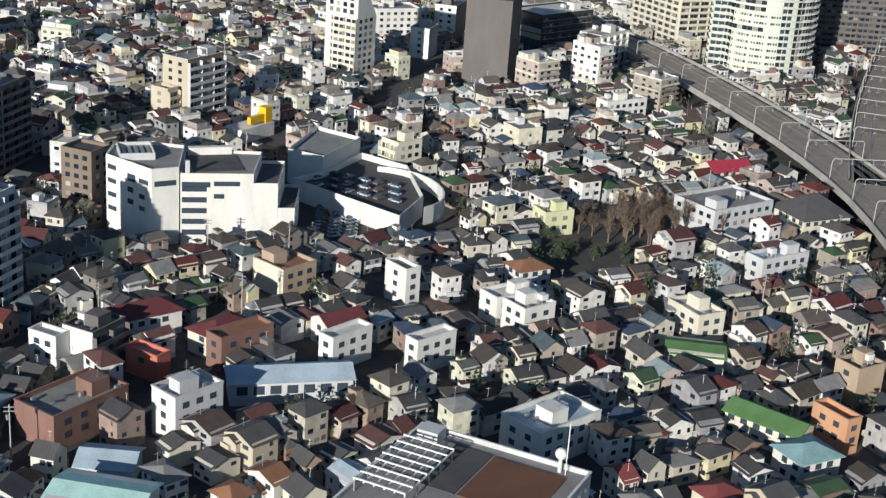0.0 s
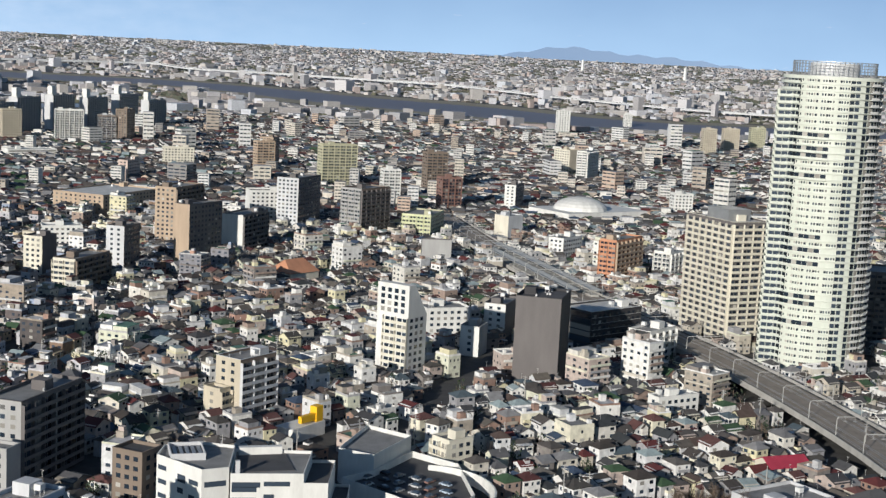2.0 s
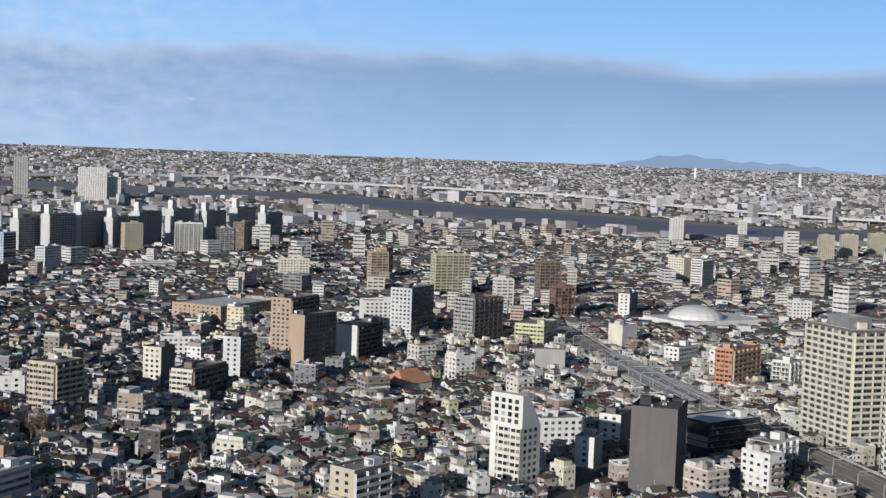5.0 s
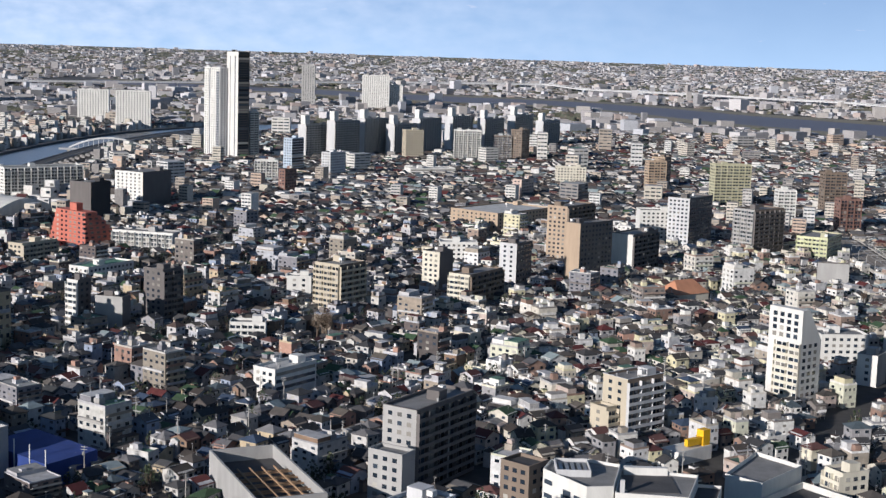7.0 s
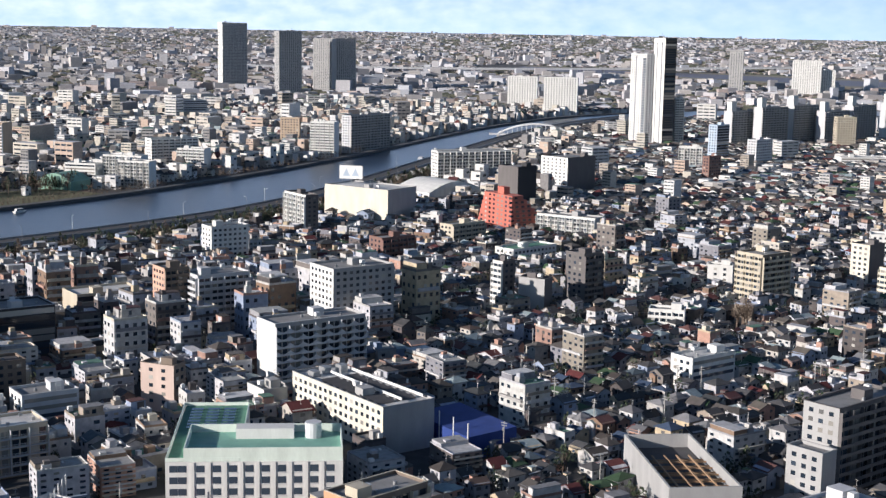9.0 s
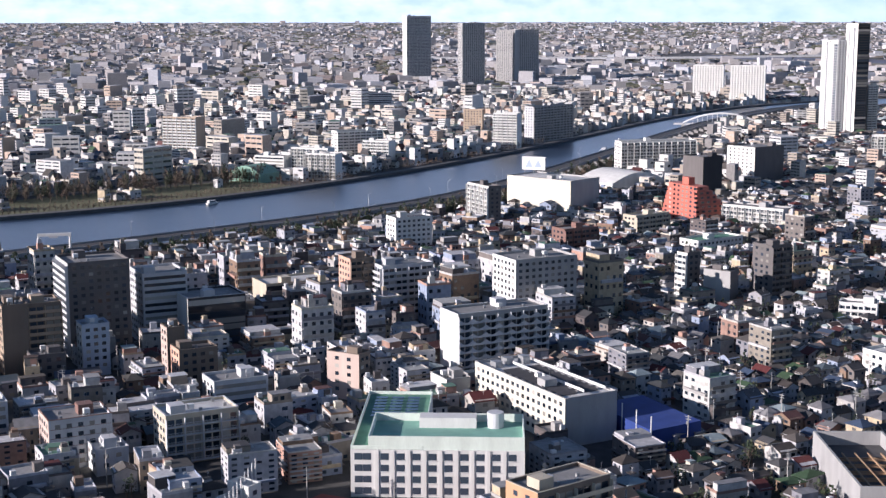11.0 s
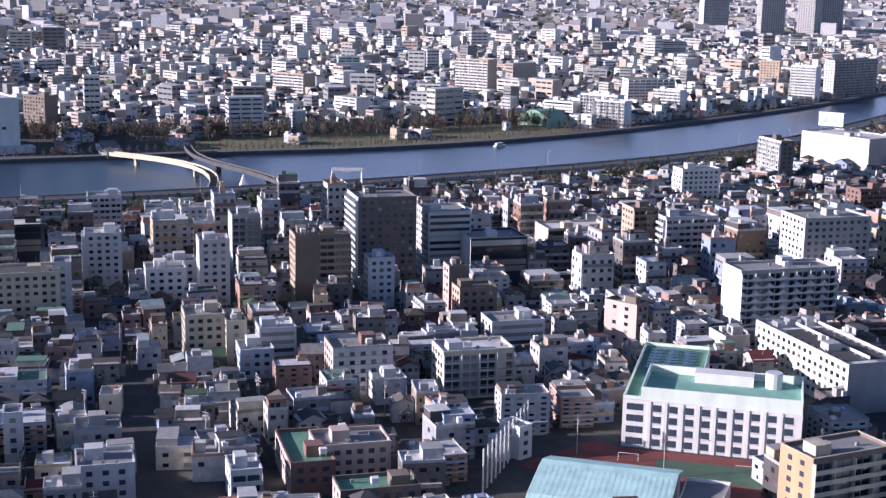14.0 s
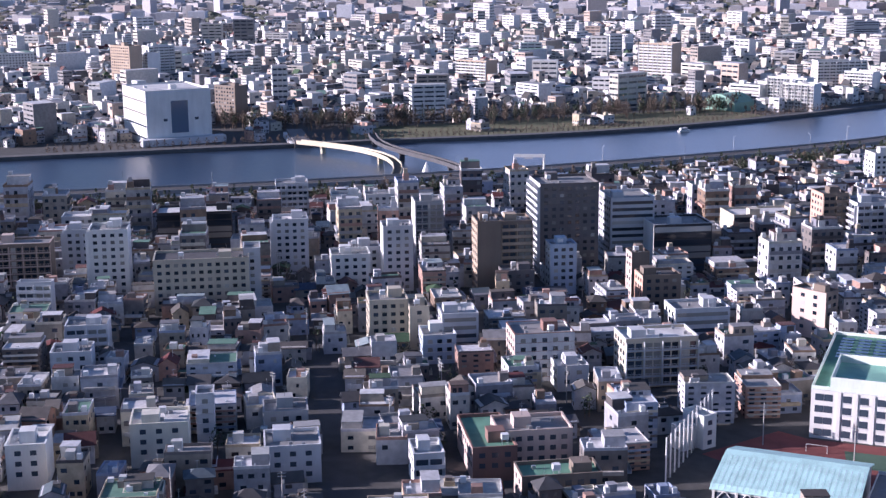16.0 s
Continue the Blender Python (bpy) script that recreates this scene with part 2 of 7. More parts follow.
RIV_L, RIV_R = even(FAR_EDGE), even(NEAR_EDGE)
RIV_X = (RIV_L + RIV_R) / 2
ARA_W = [90, 100, 130, 115, 140, 180, 200, 180, 160, 160, 160, 160]
ARA_X, ARA_L, ARA_R = ribbon(ARAKAWA, ARA_W, 0)
ARA_WL, ARA_WR = ribbon(ARAKAWA, [w * 0.62 for w in ARA_W], 0)[1:]


def near_line(X, x, y):
    return np.hypot(X[:, 0] - x, X[:, 1] - y).min()


# the ground: one sheet in rings out to the horizon
g = Mesh()
radii = list(range(0, 2300, 230)) + list(range(2300, 4951, 132)) + [4950]
NA = 120
for r in radii:
    for k in range(NA):
        px, py = polar(r, 360 * k / NA)
        g.v.append((px, py, rise(r)))
for j in range(len(radii) - 1):
    for k in range(NA):
        a, b_, c_, d_ = j * NA + k, j * NA + (k + 1) % NA, (j + 1) * NA + (k + 1) % NA, (j + 1) * NA + k
        g.f.append((a, d_, c_, b_)), g.m.append(0)
M_GROUND = paint("ground_asphalt_and_soil", (0.055, 0.054, 0.053), 0.95, 0.45, 0.5)
tagged(new("ground", g.data("ground", M_GROUND)), "dark grey asphalt lanes and yards between the houses", "ground", kind="structure")

mw, nw, lw, bw = shader("river_water", 0.3)
bw.inputs["Base Color"].default_value = (0.03, 0.05, 0.085, 1)
bw.inputs["Specular IOR Level"].default_value = 0.24
_w = nw.new("ShaderNodeTexNoise")
_w.inputs["Scale"].default_value, _w.inputs["Detail"].default_value = 0.35, 4
_tc = nw.new("ShaderNodeTexCoord")
_bp = nw.new("ShaderNodeBump")
_bp.inputs["Strength"].default_value, _bp.inputs["Distance"].default_value = 0.6, 0.5
lw.new(_tc.outputs["Object"], _w.inputs["Vector"]), lw.new(_w.outputs[0], _bp.inputs["Height"]), lw.new(_bp.outputs[0], bw.inputs["Normal"])
M_MURK, _a, _b, _c = shader("murky_water", 0.55)
_c.inputs["Base Color"].default_value, _c.inputs["Specular IOR Level"].default_value = (0.13, 0.125, 0.15, 1), 0.12
for nm, L, R, lab in (("water", RIV_L, RIV_R, "calm blue tidal river between concrete embankments"), ("water_2", ARA_WL, ARA_WR, "wide grey-blue river far off beyond the houses")):
    me = Mesh()
    strip_mesh(L, R, lambda x, y: ter(x, y, 0.4), lambda x, y: ter(x, y, 0.4), me)
    tagged(new(nm, me.data(nm, mw if nm == "water" else M_MURK)), lab, "river", kind="structure")


me = Mesh()
for a_, b_ in ((ARA_L, ARA_WL), (ARA_WR, ARA_R)):
    strip_mesh(a_, b_, lambda x, y: ter(x, y, 0.9), lambda x, y: ter(x, y, 0.5), me)
tagged(new("river_meadow", me.data("river_meadow", paint("dry_river_grass", (0.20, 0.18, 0.13), 0.95, 0.4, 0.6))), "dry grass flats on both sides of the distant river", "grass", kind="structure")


def bank(name, E, out, top, width, mat, label):
    """A wall along an edge of the water."""
    me = Mesh()
    C = RIV_X
    D = (E - C) / np.hypot(*(E - C).T)[:, None] * out
    I, O = E, E + D * width
    n = len(E)
    for A, B, z0, z1 in ((I, I, 0.0, top), (O, O, top, 0.0), (I, O, top, top)):
        k = len(me.v)
        me.v += [(x, y, z0 if A is not B or True else 0) for x, y in A] + [(x, y, z1) for x, y in B]
        for i in range(n - 1):
            me.f.append((k + i, k + i + 1, k + n + i + 1, k + n + i)), me.m.append(0)
    return tagged(new(name, me.data(name, mat)), label, "embankment", kind="structure")


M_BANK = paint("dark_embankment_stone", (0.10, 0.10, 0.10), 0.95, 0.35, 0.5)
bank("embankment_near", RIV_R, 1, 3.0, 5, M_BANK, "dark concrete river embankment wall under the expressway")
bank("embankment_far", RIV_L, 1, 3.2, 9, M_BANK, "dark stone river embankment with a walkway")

# ---- apartment blocks, offices and other large buildings ----
def tint(key):
    return WALL[key]


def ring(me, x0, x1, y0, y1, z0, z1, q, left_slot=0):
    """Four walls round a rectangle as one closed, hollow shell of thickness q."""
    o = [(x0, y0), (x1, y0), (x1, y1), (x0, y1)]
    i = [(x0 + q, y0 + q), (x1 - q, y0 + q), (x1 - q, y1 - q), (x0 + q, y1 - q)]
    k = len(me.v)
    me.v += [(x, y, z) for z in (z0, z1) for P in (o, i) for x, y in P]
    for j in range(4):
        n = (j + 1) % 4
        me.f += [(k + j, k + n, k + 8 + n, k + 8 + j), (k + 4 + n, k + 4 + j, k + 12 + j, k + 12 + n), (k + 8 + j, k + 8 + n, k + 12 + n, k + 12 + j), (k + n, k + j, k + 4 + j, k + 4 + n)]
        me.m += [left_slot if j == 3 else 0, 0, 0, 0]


def pane_row(me, length, style, fh, z=0.0):
    if style == "band":
        me.box(0.8, length - 0.8, -0.05, 0.1, z + 0.9, z + 2.3)
    elif style == "glass":
        me.box(0.35, length - 0.35, -0.05, 0.1, z + 0.35, z + fh - 0.25)
    else:
        for x in pane_places(length, style):
            me.box(x, x + 1.7, -0.05, 0.1, z + 0.85, z + 2.25)


def pane_places(length, style):
    n = max(1, int((length - 1.0) / (3.3 if style == "win" else 4.6)))
    gap = (length - n * 1.7) / (n + 1)
    return [gap + i * (1.7 + gap) for i in range(n)]


PANE = Mesh()
PANE.box(0, 1.7, -0.05, 0.1, 0.85, 2.25)
PANE = PANE.data("window", M_GLASS)


def balcony_row(bal, glassm, length, style, fh, z=0.0):
    n = max(1, round(length / 6.0))
    w, d = length / n, 1.3
    for i in range(n):
        x = i * w
        glassm.box(x + 0.7, x + w / 2 - 0.2, -0.04, 0.1, z + 0.15, z + 2.2)
        glassm.box(x + w / 2 + 0.3, x + w - 0.7, -0.04, 0.1, z + 0.15, z + 2.2)
        bal.box(x - 0.1, x + 0.1, -d, 0.0, z, z + fh - 0.25)
    bal.box(length - 0.1, length + 0.05, -d, 0.0, z, z + fh - 0.25)
    bal.box(0, length, -d, 0, z - 0.22, z)
    if style == "rail":
        bal.box(0, length, -d - 0.05, -d + 0.03, z + 0.95, z + 1.08)
        for i in range(int(length / 1.1)):
            bal.box(0.3 + i * 1.1, 0.4 + i * 1.1, -d - 0.03, -d + 0.03, z, z + 0.95)
    elif style == "wavy":
        for i in range(n):
            k = 8
            rg = [(i * w, -0.3)] + [(i * w + w * j / k, 1.9 - 1.5 * math.sin(math.pi * j / k)) for j in range(k + 1)] + [((i + 1) * w, -0.3)]
            m = len(rg)
            bal.poly([(x, -d - 0.1, z + q) for x, q in rg] + [(x, -d, z + q) for x, q in rg],
                     [tuple(range(m)), tuple(range(2 * m - 1, m - 1, -1))] + [(j, m + j, m + j + 1, j + 1) for j in range(m - 1)])
    else:
        bal.box(0, length, -d - 0.08, -d + 0.04, z - 0.25, z + 1.05)


def face_rows(holder, side, length, floors, fh, z0, style, wall, dist):
    """Windows or balconies along one face. side 'R': plane y=0, runs along x; 'L': plane x=0, runs along y. Close by each window and balcony is a part."""
    rot = 0.0 if side == "R" else -math.pi / 2
    ox, oy = (0, 0) if side == "R" else (0, length)
    if style == "blank" or length < 2.5:
        return
    if style in ("win", "pair") and dist < 395:
        for i in range(floors):
            for x in pane_places(length, style):
                part("window", PANE, holder, "", (x, 0, z0 + i * fh) if side == "R" else (0, length - x, z0 + i * fh), rot)
    elif style in ("win", "band", "pair", "glass"):
        me = Mesh()
        for i in range(floors):
            pane_row(me, length, style, fh, z0 + i * fh)
        tagged(part("glazing", me.data("glazing", M_GLASS), holder, "", (ox, oy, 0), rot), kind="stuff")
        if style in ("band", "win") and dist < 700:
            me = Mesh()
            for i in range(floors):
                me.box(0.4, length - 0.4, -0.14, 0.02, z0 + i * fh + 0.68, z0 + i * fh + 0.80)
            tagged(part("sill_course", me.data("sill_course", wall), holder, "", (ox, oy, 0), rot), kind="stuff")
    else:
        gl, bal = Mesh(), Mesh()
        if dist < 640:
            balcony_row(bal, gl, length, style, fh)
            dg, db = gl.data("balcony_glazing", M_GLASS), bal.data("balcony", wall)
            for i in range(floors):
                b = part("balcony", db, holder, "", (ox, oy, z0 + i * fh), rot)
                tagged(part("balcony_glazing", dg, b), kind="stuff")
        else:
            for i in range(floors):
                balcony_row(bal, gl, length, style, fh, z0 + i * fh)
            tagged(part("glazing", gl.data("glazing", M_GLASS), holder, "", (ox, oy, 0), rot), kind="stuff")
            tagged(part("balcony_front", bal.data("balcony_front", wall), holder, "", (ox, oy, 0), rot), kind="stuff")


AIRCON = Mesh()
AIRCON.box(0, 1.0, 0, 0.7, 0, 1.0)
AIRCON = AIRCON.data("air_conditioner", M_STEEL)


def tower(label, x, y, yaw, a, b, h, wall="white", left="win", right="balc", roof="grey", trim=None, category="building", name="apartment_building", fh=3.0, top=1, z=0.0, group="", lwall=None):
    """A block with its near corner at x, y; the left face, a long, runs off at yaw, the right face, b long, square to it."""
    t = thing(name, label, category, x, y, z, yaw, group)
    claim(x, y, yaw, a, b)
    rng = random.Random(int(x * 7 + y * 13))
    w = tint(wall)
    dist = math.hypot(x, y)
    me = Mesh()
    q = 0.3
    # lwall is often paler than wall: sun and shade put into the side colours
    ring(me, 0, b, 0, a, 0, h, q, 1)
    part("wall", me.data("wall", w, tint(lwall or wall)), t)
    me = Mesh()
    me.box(q, b - q, q, a - q, h - 1.3, h - 0.9)
    rf = part("roof", me.data("roof", ROOF[roof]), t, roof + " flat roof")
    me = Mesh()
    ring(me, -0.12, b + 0.12, -0.12, a + 0.12, h + 0.003, h + 0.18, 0.5)
    part("coping", me.data("coping", tint(trim or wall)), t)
    if top and a > 7 and b > 7:
        pw, pd = min(5, b * 0.4), min(5, a * 0.45)
        px, py = rng.uniform(1, b - pw - 1), rng.uniform(1, a - pd - 1)
        me = Mesh()
        me.box(px, px + pw, py, py + pd, h - 0.9, h + 2.4)
        tagged(part("stair_house", me.data("stair_house", tint(trim or wall)), t))
        me = Mesh()
        tx, ty = rng.uniform(0.8, b - 3), rng.uniform(0.8, a - 3)
        for i in (0, 1.6):
            for j in (0, 1.6):
                me.tube((tx + i, ty + j, h - 0.9), (tx + i, ty + j, h + 0.6), 0.07, n=4)
        me.box(tx - 0.2, tx + 1.8, ty - 0.2, ty + 1.8, h + 0.6, h + 2.1)
        part("water_tank", me.data("water_tank", M_WHITE), t, "white panel water tank")
        for i in range(rng.randint(2, 5) if dist < 650 else 0):
            part("air_conditioner", AIRCON, rf, "", (rng.uniform(0.8, b - 2), rng.uniform(0.8, a - 2), h - 0.9))
        if rng.random() < 0.6:
            me = Mesh()
            ax = px + pw / 2
            me.tube((ax, py + 1, h + 2.6), (ax, py + 1, h + 6.5), 0.06, n=4)
            for k in range(3):
                me.tube((ax - 0.7, py + 1, h + 5 + 0.5 * k), (ax + 0.7, py + 1, h + 5 + 0.5 * k), 0.04, n=4)
            part("aerial", me.data("aerial", M_STEEL), t)
    floors = max(1, int((h - 1.2) / fh))
    z0 = h - 0.9 - floors * fh
    face_rows(t, "R", b, floors, fh, z0, right, tint(trim or wall), dist)
    face_rows(t, "L", a, floors, fh, z0, left, tint(lwall or trim or wall), dist)
    return t


def riverside_slab(x, y, h):
    """One block of the long zigzag row of housing, with a white stair tower at its end."""
    t = tower("long grey riverside housing slab with white stair tower", x, y, 56, 13, 52, h, wall="grey", lwall="pale", left="blank", right="balc", trim="grey", group="riverside housing slabs")
    me = Mesh()
    me.box(2, 11, 2.5, 10, h - 0.8, h + 12)
    part("stair_tower", me.data("stair_tower", WALL["white"]), t, "white stair and tank tower")


# the large buildings, quarter by quarter
tower("dark grey slab tower of eighteen storeys with pale joints", -388.0, 460.8, 52, 24.0, 26.3, 42.0, wall="dark", left="balc", right="win", lwall="pale")
tower("black glazed office block with white centre strip", -353.2, 497.1, 52, 22.0, 26.5, 23.1, wall="black", left="blank", right="glass", lwall="white", trim="pale")
tower("pale office tower with grey window bands", -375.7, 495.3, 52, 22.0, 20.3, 32.5, wall="pale", left="win", right="band")
tower("low wide office block with dark glass grid", -356.7, 566.9, 52, 20.0, 32.9, 16.9, wall="beige", left="blank", right="glass", roof="pale")
tower("salmon and brown apartment tower", -316.7, 578.6, 52, 14.3, 12.4, 30.4, wall="brown", lwall="salmon", left="win", right="balc")
tower("grey apartment tower with stacked balconies", -301.1, 581.7, 52, 18.0, 27.0, 27.5, wall="pale", left="balc", right="balc")
tower("grey apartment block with scalloped balcony fronts", -225.1, 500.5, 52, 16.0, 42.0, 26.8, wall="grey", left="blank", right="wavy", trim="pale", lwall="white")
tower("slate grey apartment tower with white end wall", -236.1, 589.8, 52, 22.0, 33.2, 33.8, wall="grey", left="win", right="win", lwall="white")
tower("slim apartment tower with white balcony grid", -366.4, 864.6, 52, 30.0, 9.7, 31.2, wall="dark", lwall="white", left="rail", right="win")
t = tower("cream school wing with dark solar panels on the roof", -154.8, 432.4, 54, 60.0, 21.6, 17.3, wall="grey", lwall="cream", left="win", right="blank", roof="pale", name="school_building", category="school")
for i in range(2):
    for j in range(9):
        me = Mesh()
        me.poly([(0, 0, 0.3), (7.5, 0, 0.3), (7.5, 3.2, 1.1), (0, 3.2, 1.1), (0, 0, 0.2), (7.5, 0, 0.2), (7.5, 3.2, 1.0), (0, 3.2, 1.0)], [(0, 1, 2, 3), (7, 6, 5, 4), (0, 4, 5, 1), (1, 5, 6, 2), (2, 6, 7, 3), (3, 7, 4, 0)])
        part("solar_panel", me.data("solar_panel", ROOF["dark"]), t, "dark solar panel", (2 + i * 8.6, 6 + j * 4.3, 16.4))
me = Mesh()
for x in (10.4, 19.4):
    me.box(x, x + 0.2, 4, 50, 17.3, 18.3)
part("roof_railing", me.data("roof_railing", M_WHITE), t)
for k, (x, y) in enumerate(((3, 50), (9, 52), (15, 50))):
    me = Mesh()
    me.box(x, x + 3, y, y + 4, 16.4, 18.6 + 0.4 * k)
    part("plant_box", me.data("plant_box", M_STEEL), t)
tower("ochre and brown apartment block with flat roof", -124.5, 327.5, 62, 13.0, 26.0, 22.0, wall="brown", lwall="ochre", left="pair", right="balc", trim="beige")
tower("low block with a broad pale roof beside the ochre one", -110.5, 303, 28, 18, 30, 14, wall="pale", left="win", right="win", roof="sky", trim="white")
tower("white stepped house with roof terrace beside the ochre block", -108, 346, -28, 16, 13, 11, wall="white", left="pair", right="balc", roof="pale")
tower("plain pale grey service block", -210.0, 456.7, 52, 13.3, 9.9, 12.0, wall="grey", lwall="white", left="blank", right="blank", name="service_block")
tower("pink plastered apartment block among low houses", -245.7, 454.7, 85, 14.7, 7.9, 18.3, wall="brown", lwall="pink", left="pair", right="win")
tower("white four-storey apartment block with long gallery", -282.4, 412.0, 52, 14.0, 20.7, 14.0, wall="pale", lwall="white", left="win", right="band")
tower("grey-beige concrete housing block with pilotis", -265.9, 360.0, 52, 15.1, 24.7, 17.0, wall="beige", left="win", right="rail", trim="pale", roof="pale")
tower("pale pink apartment block with a red stair house", -296.8, 339.8, 52, 16.0, 20.5, 16.9, wall="pale", lwall="pink", left="win", right="win", trim="brick")
tower("white flat-roofed house with stair house", -280.1, 342.1, 52, 12.0, 10.5, 8.7, wall="pale", lwall="white", left="win", right="pair", roof="pale")
tower("light blue apartment house among low houses", -334.3, 333.9, 52, 13.0, 11.8, 10.6, wall="blue", left="win", right="win", trim="white")
tower("beige apartment block in three bays", -362.9, 335.0, 52, 15.0, 14.3, 18.0, wall="beige", left="win", right="win")
tower("dark beige apartment house among low houses", -350.4, 343.2, 52, 12.0, 7.3, 16.4, wall="beige", left="win", right="win")
tower("white stacked office with open storeys", -335.6, 344.8, 52, 14.0, 13.2, 15.9, wall="pale", left="win", right="band", roof="pale")
tower("narrow white office tower with bright end wall", -420.8, 397.2, 52, 13.0, 12.7, 28.3, wall="pale", lwall="white", left="blank", right="win")
tower("grey balconied tower among low houses", -441.9, 437.3, 52, 15.0, 12.7, 30.9, wall="grey", lwall="pale", left="blank", right="rail")
tower("brown tiled apartment tower among low houses", -384.1, 416.1, 52, 15.0, 10.1, 32.5, wall="brown", lwall="tan", left="win", right="blank")
tower("brown apartment tower with banded balconies", -382.1, 428.7, 52, 15.0, 13.3, 31.1, wall="brown", left="win", right="balc", trim="tan")
tower("pale blue small tower with turret", -364.9, 440.2, 52, 10.0, 11.2, 21.7, wall="blue", lwall="white", left="win", right="win")
tower("white offices beside the avenue", -443.7, 399.0, 52, 12.0, 13.3, 15.7, wall="pale", left="win", right="win")
tower("white three-storey house in full sun", -214.6, 329.0, 78, 8.7, 5.2, 10.2, wall="white", left="pair", right="win", roof="pale")
tower("white annex house among low houses", -218.0, 324.0, 78, 5.3, 4.5, 7.0, wall="white", left="pair", right="blank", roof="pale", top=0)
tower("pinkish flat building with green roof", -246.6, 264.9, 52, 28.1, 12.5, 10.0, wall="brick", lwall="pink", left="win", right="win", roof="green")
tower("brown building with green roof terrace", -222.9, 258.1, 52, 10.8, 21.4, 10.0, wall="brown", lwall="pink", left="win", right="win", roof="green")
tower("pale brown low office among low houses", -246.2, 275.3, 52, 14.0, 21.0, 12.0, wall="pink", left="win", right="win", roof="grey")
tower("white house with white roof", -255.1, 250.6, 52, 12.0, 8.5, 10.0, wall="pale", lwall="white", left="win", right="balc", roof="pale")
tower("dark steel-framed house with aerials", -370.5, 416.5, 52, 10.0, 13.2, 13.6, wall="dark", left="glass", right="win")
tower("pinkish tower house among low houses", -331.3, 451.4, 52, 9.0, 7.4, 21.4, wall="brown", lwall="pink", left="win", right="blank")
tower("brown stepped house among low houses", -317.0, 439.4, 52, 12.0, 15.6, 16.2, wall="brown", lwall="salmon", left="win", right="win", roof="dark")
tower("dark two-tone office block among low houses", -550.2, 372.3, 52, 20.0, 35.2, 21.0, wall="black", left="win", right="glass", lwall="pale", roof="pale")
tower("long beige public housing with dark top storeys", -459.8, 308.1, 52, 18.0, 37.8, 22.7, wall="beige", left="win", right="win", roof="dark")
tower("white narrow tower beside the long block", -443.7, 340.7, 52, 12.0, 6.9, 24.8, wall="pale", lwall="white", left="win", right="win")
tower("white balconied tower with corner bays", -502.7, 305.9, 52, 16.0, 16.1, 29.4, wall="white", left="balc", right="win")
tower("white tower house among low houses", -537.5, 315.0, 52, 12.0, 11.7, 23.3, wall="pale", left="balc", right="win")
tower("wide white roofed block behind", -601.4, 351.8, 52, 14.0, 23.4, 15.5, wall="pale", left="win", right="win", roof="pale")
tower("grey housing with deep balconies", -550.1, 276.1, 52, 14.0, 34.3, 20.9, wall="brown", left="win", right="rail", trim="pink")
tower("pale corner house among low houses", -488.7, 264.6, 45, 5.0, 13.3, 17.0, wall="pale", left="win", right="balc")
tower("white stepped tower by the river", -566.6, 458.0, 52, 14.0, 17.0, 22.6, wall="pale", lwall="white", left="win", right="balc")
tower("white tower with outside stairs", -484.3, 389.2, 52, 14.0, 15.8, 24.0, wall="pale", left="rail", right="win", roof="pale")
tower("white gabled office with small windows", -435.0, 380.3, 52, 14.0, 16.5, 16.7, wall="white", left="win", right="win")
tower("white arched-gable house among low houses", -405.9, 229.7, 52, 12.0, 13.4, 12.7, wall="pale", left="win", right="win")
tower("cream house with striped awning", -324.6, 206.8, 52, 14.0, 16.3, 13.1, wall="cream", left="win", right="pair", roof="pale")
tower("narrow tall house among low houses", -325.8, 230.6, 52, 8.0, 5.3, 16.1, wall="pale", left="win", right="win")
tower("low white block by the avenue", -286.9, 224.9, 52, 14.0, 15.4, 11.0, wall="pale", left="win", right="pair")
tower("grey terrace block among low houses", -314.7, 246.8, 52, 12.0, 13.3, 9.0, wall="grey", left="win", right="win")
tower("white rooftop house among low houses", -335.1, 174.2, 52, 14.0, 10.7, 13.0, wall="white", left="win", right="win", roof="pale")
tower("white block with balconies among low houses", -431.1, 250.5, 52, 13.0, 15.0, 12.9, wall="pale", left="win", right="balc")
tower("white block beside the embankment", -550.4, 482.5, 52, 12.0, 16.0, 15.2, wall="white", left="win", right="win")
tower("pale twin block beside the embankment", -531.3, 489.4, 52, 13.0, 19.3, 16.6, wall="white", left="win", right="win")
tower("riverside white office among low houses", -1452.8, 785.0, 60, 5.0, 38.5, 28.3, wall="white", left="win", right="win")
tower("cream windowless warehouse by the river", -338.4, 950.6, 72, 60.0, 34.6, 26.9, wall="grey", lwall="cream", left="blank", right="blank", roof="pale", name="warehouse", category="warehouse")
tower("long white public housing slab", -385.1, 1216.5, 40, 16.0, 74.1, 32.2, wall="white", left="win", right="rail")
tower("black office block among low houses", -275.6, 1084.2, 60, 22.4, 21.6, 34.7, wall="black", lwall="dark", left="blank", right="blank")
# dark right wall paints the shade on the hall's side
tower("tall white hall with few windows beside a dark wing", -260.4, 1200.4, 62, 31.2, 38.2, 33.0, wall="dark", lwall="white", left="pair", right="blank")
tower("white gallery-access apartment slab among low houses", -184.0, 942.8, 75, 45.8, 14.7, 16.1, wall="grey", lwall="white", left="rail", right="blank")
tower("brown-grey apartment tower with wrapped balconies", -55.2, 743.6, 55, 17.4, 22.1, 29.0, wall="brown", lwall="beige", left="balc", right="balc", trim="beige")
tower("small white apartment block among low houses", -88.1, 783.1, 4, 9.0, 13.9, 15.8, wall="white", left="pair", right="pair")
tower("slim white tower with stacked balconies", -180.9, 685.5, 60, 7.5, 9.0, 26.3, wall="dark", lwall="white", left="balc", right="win")
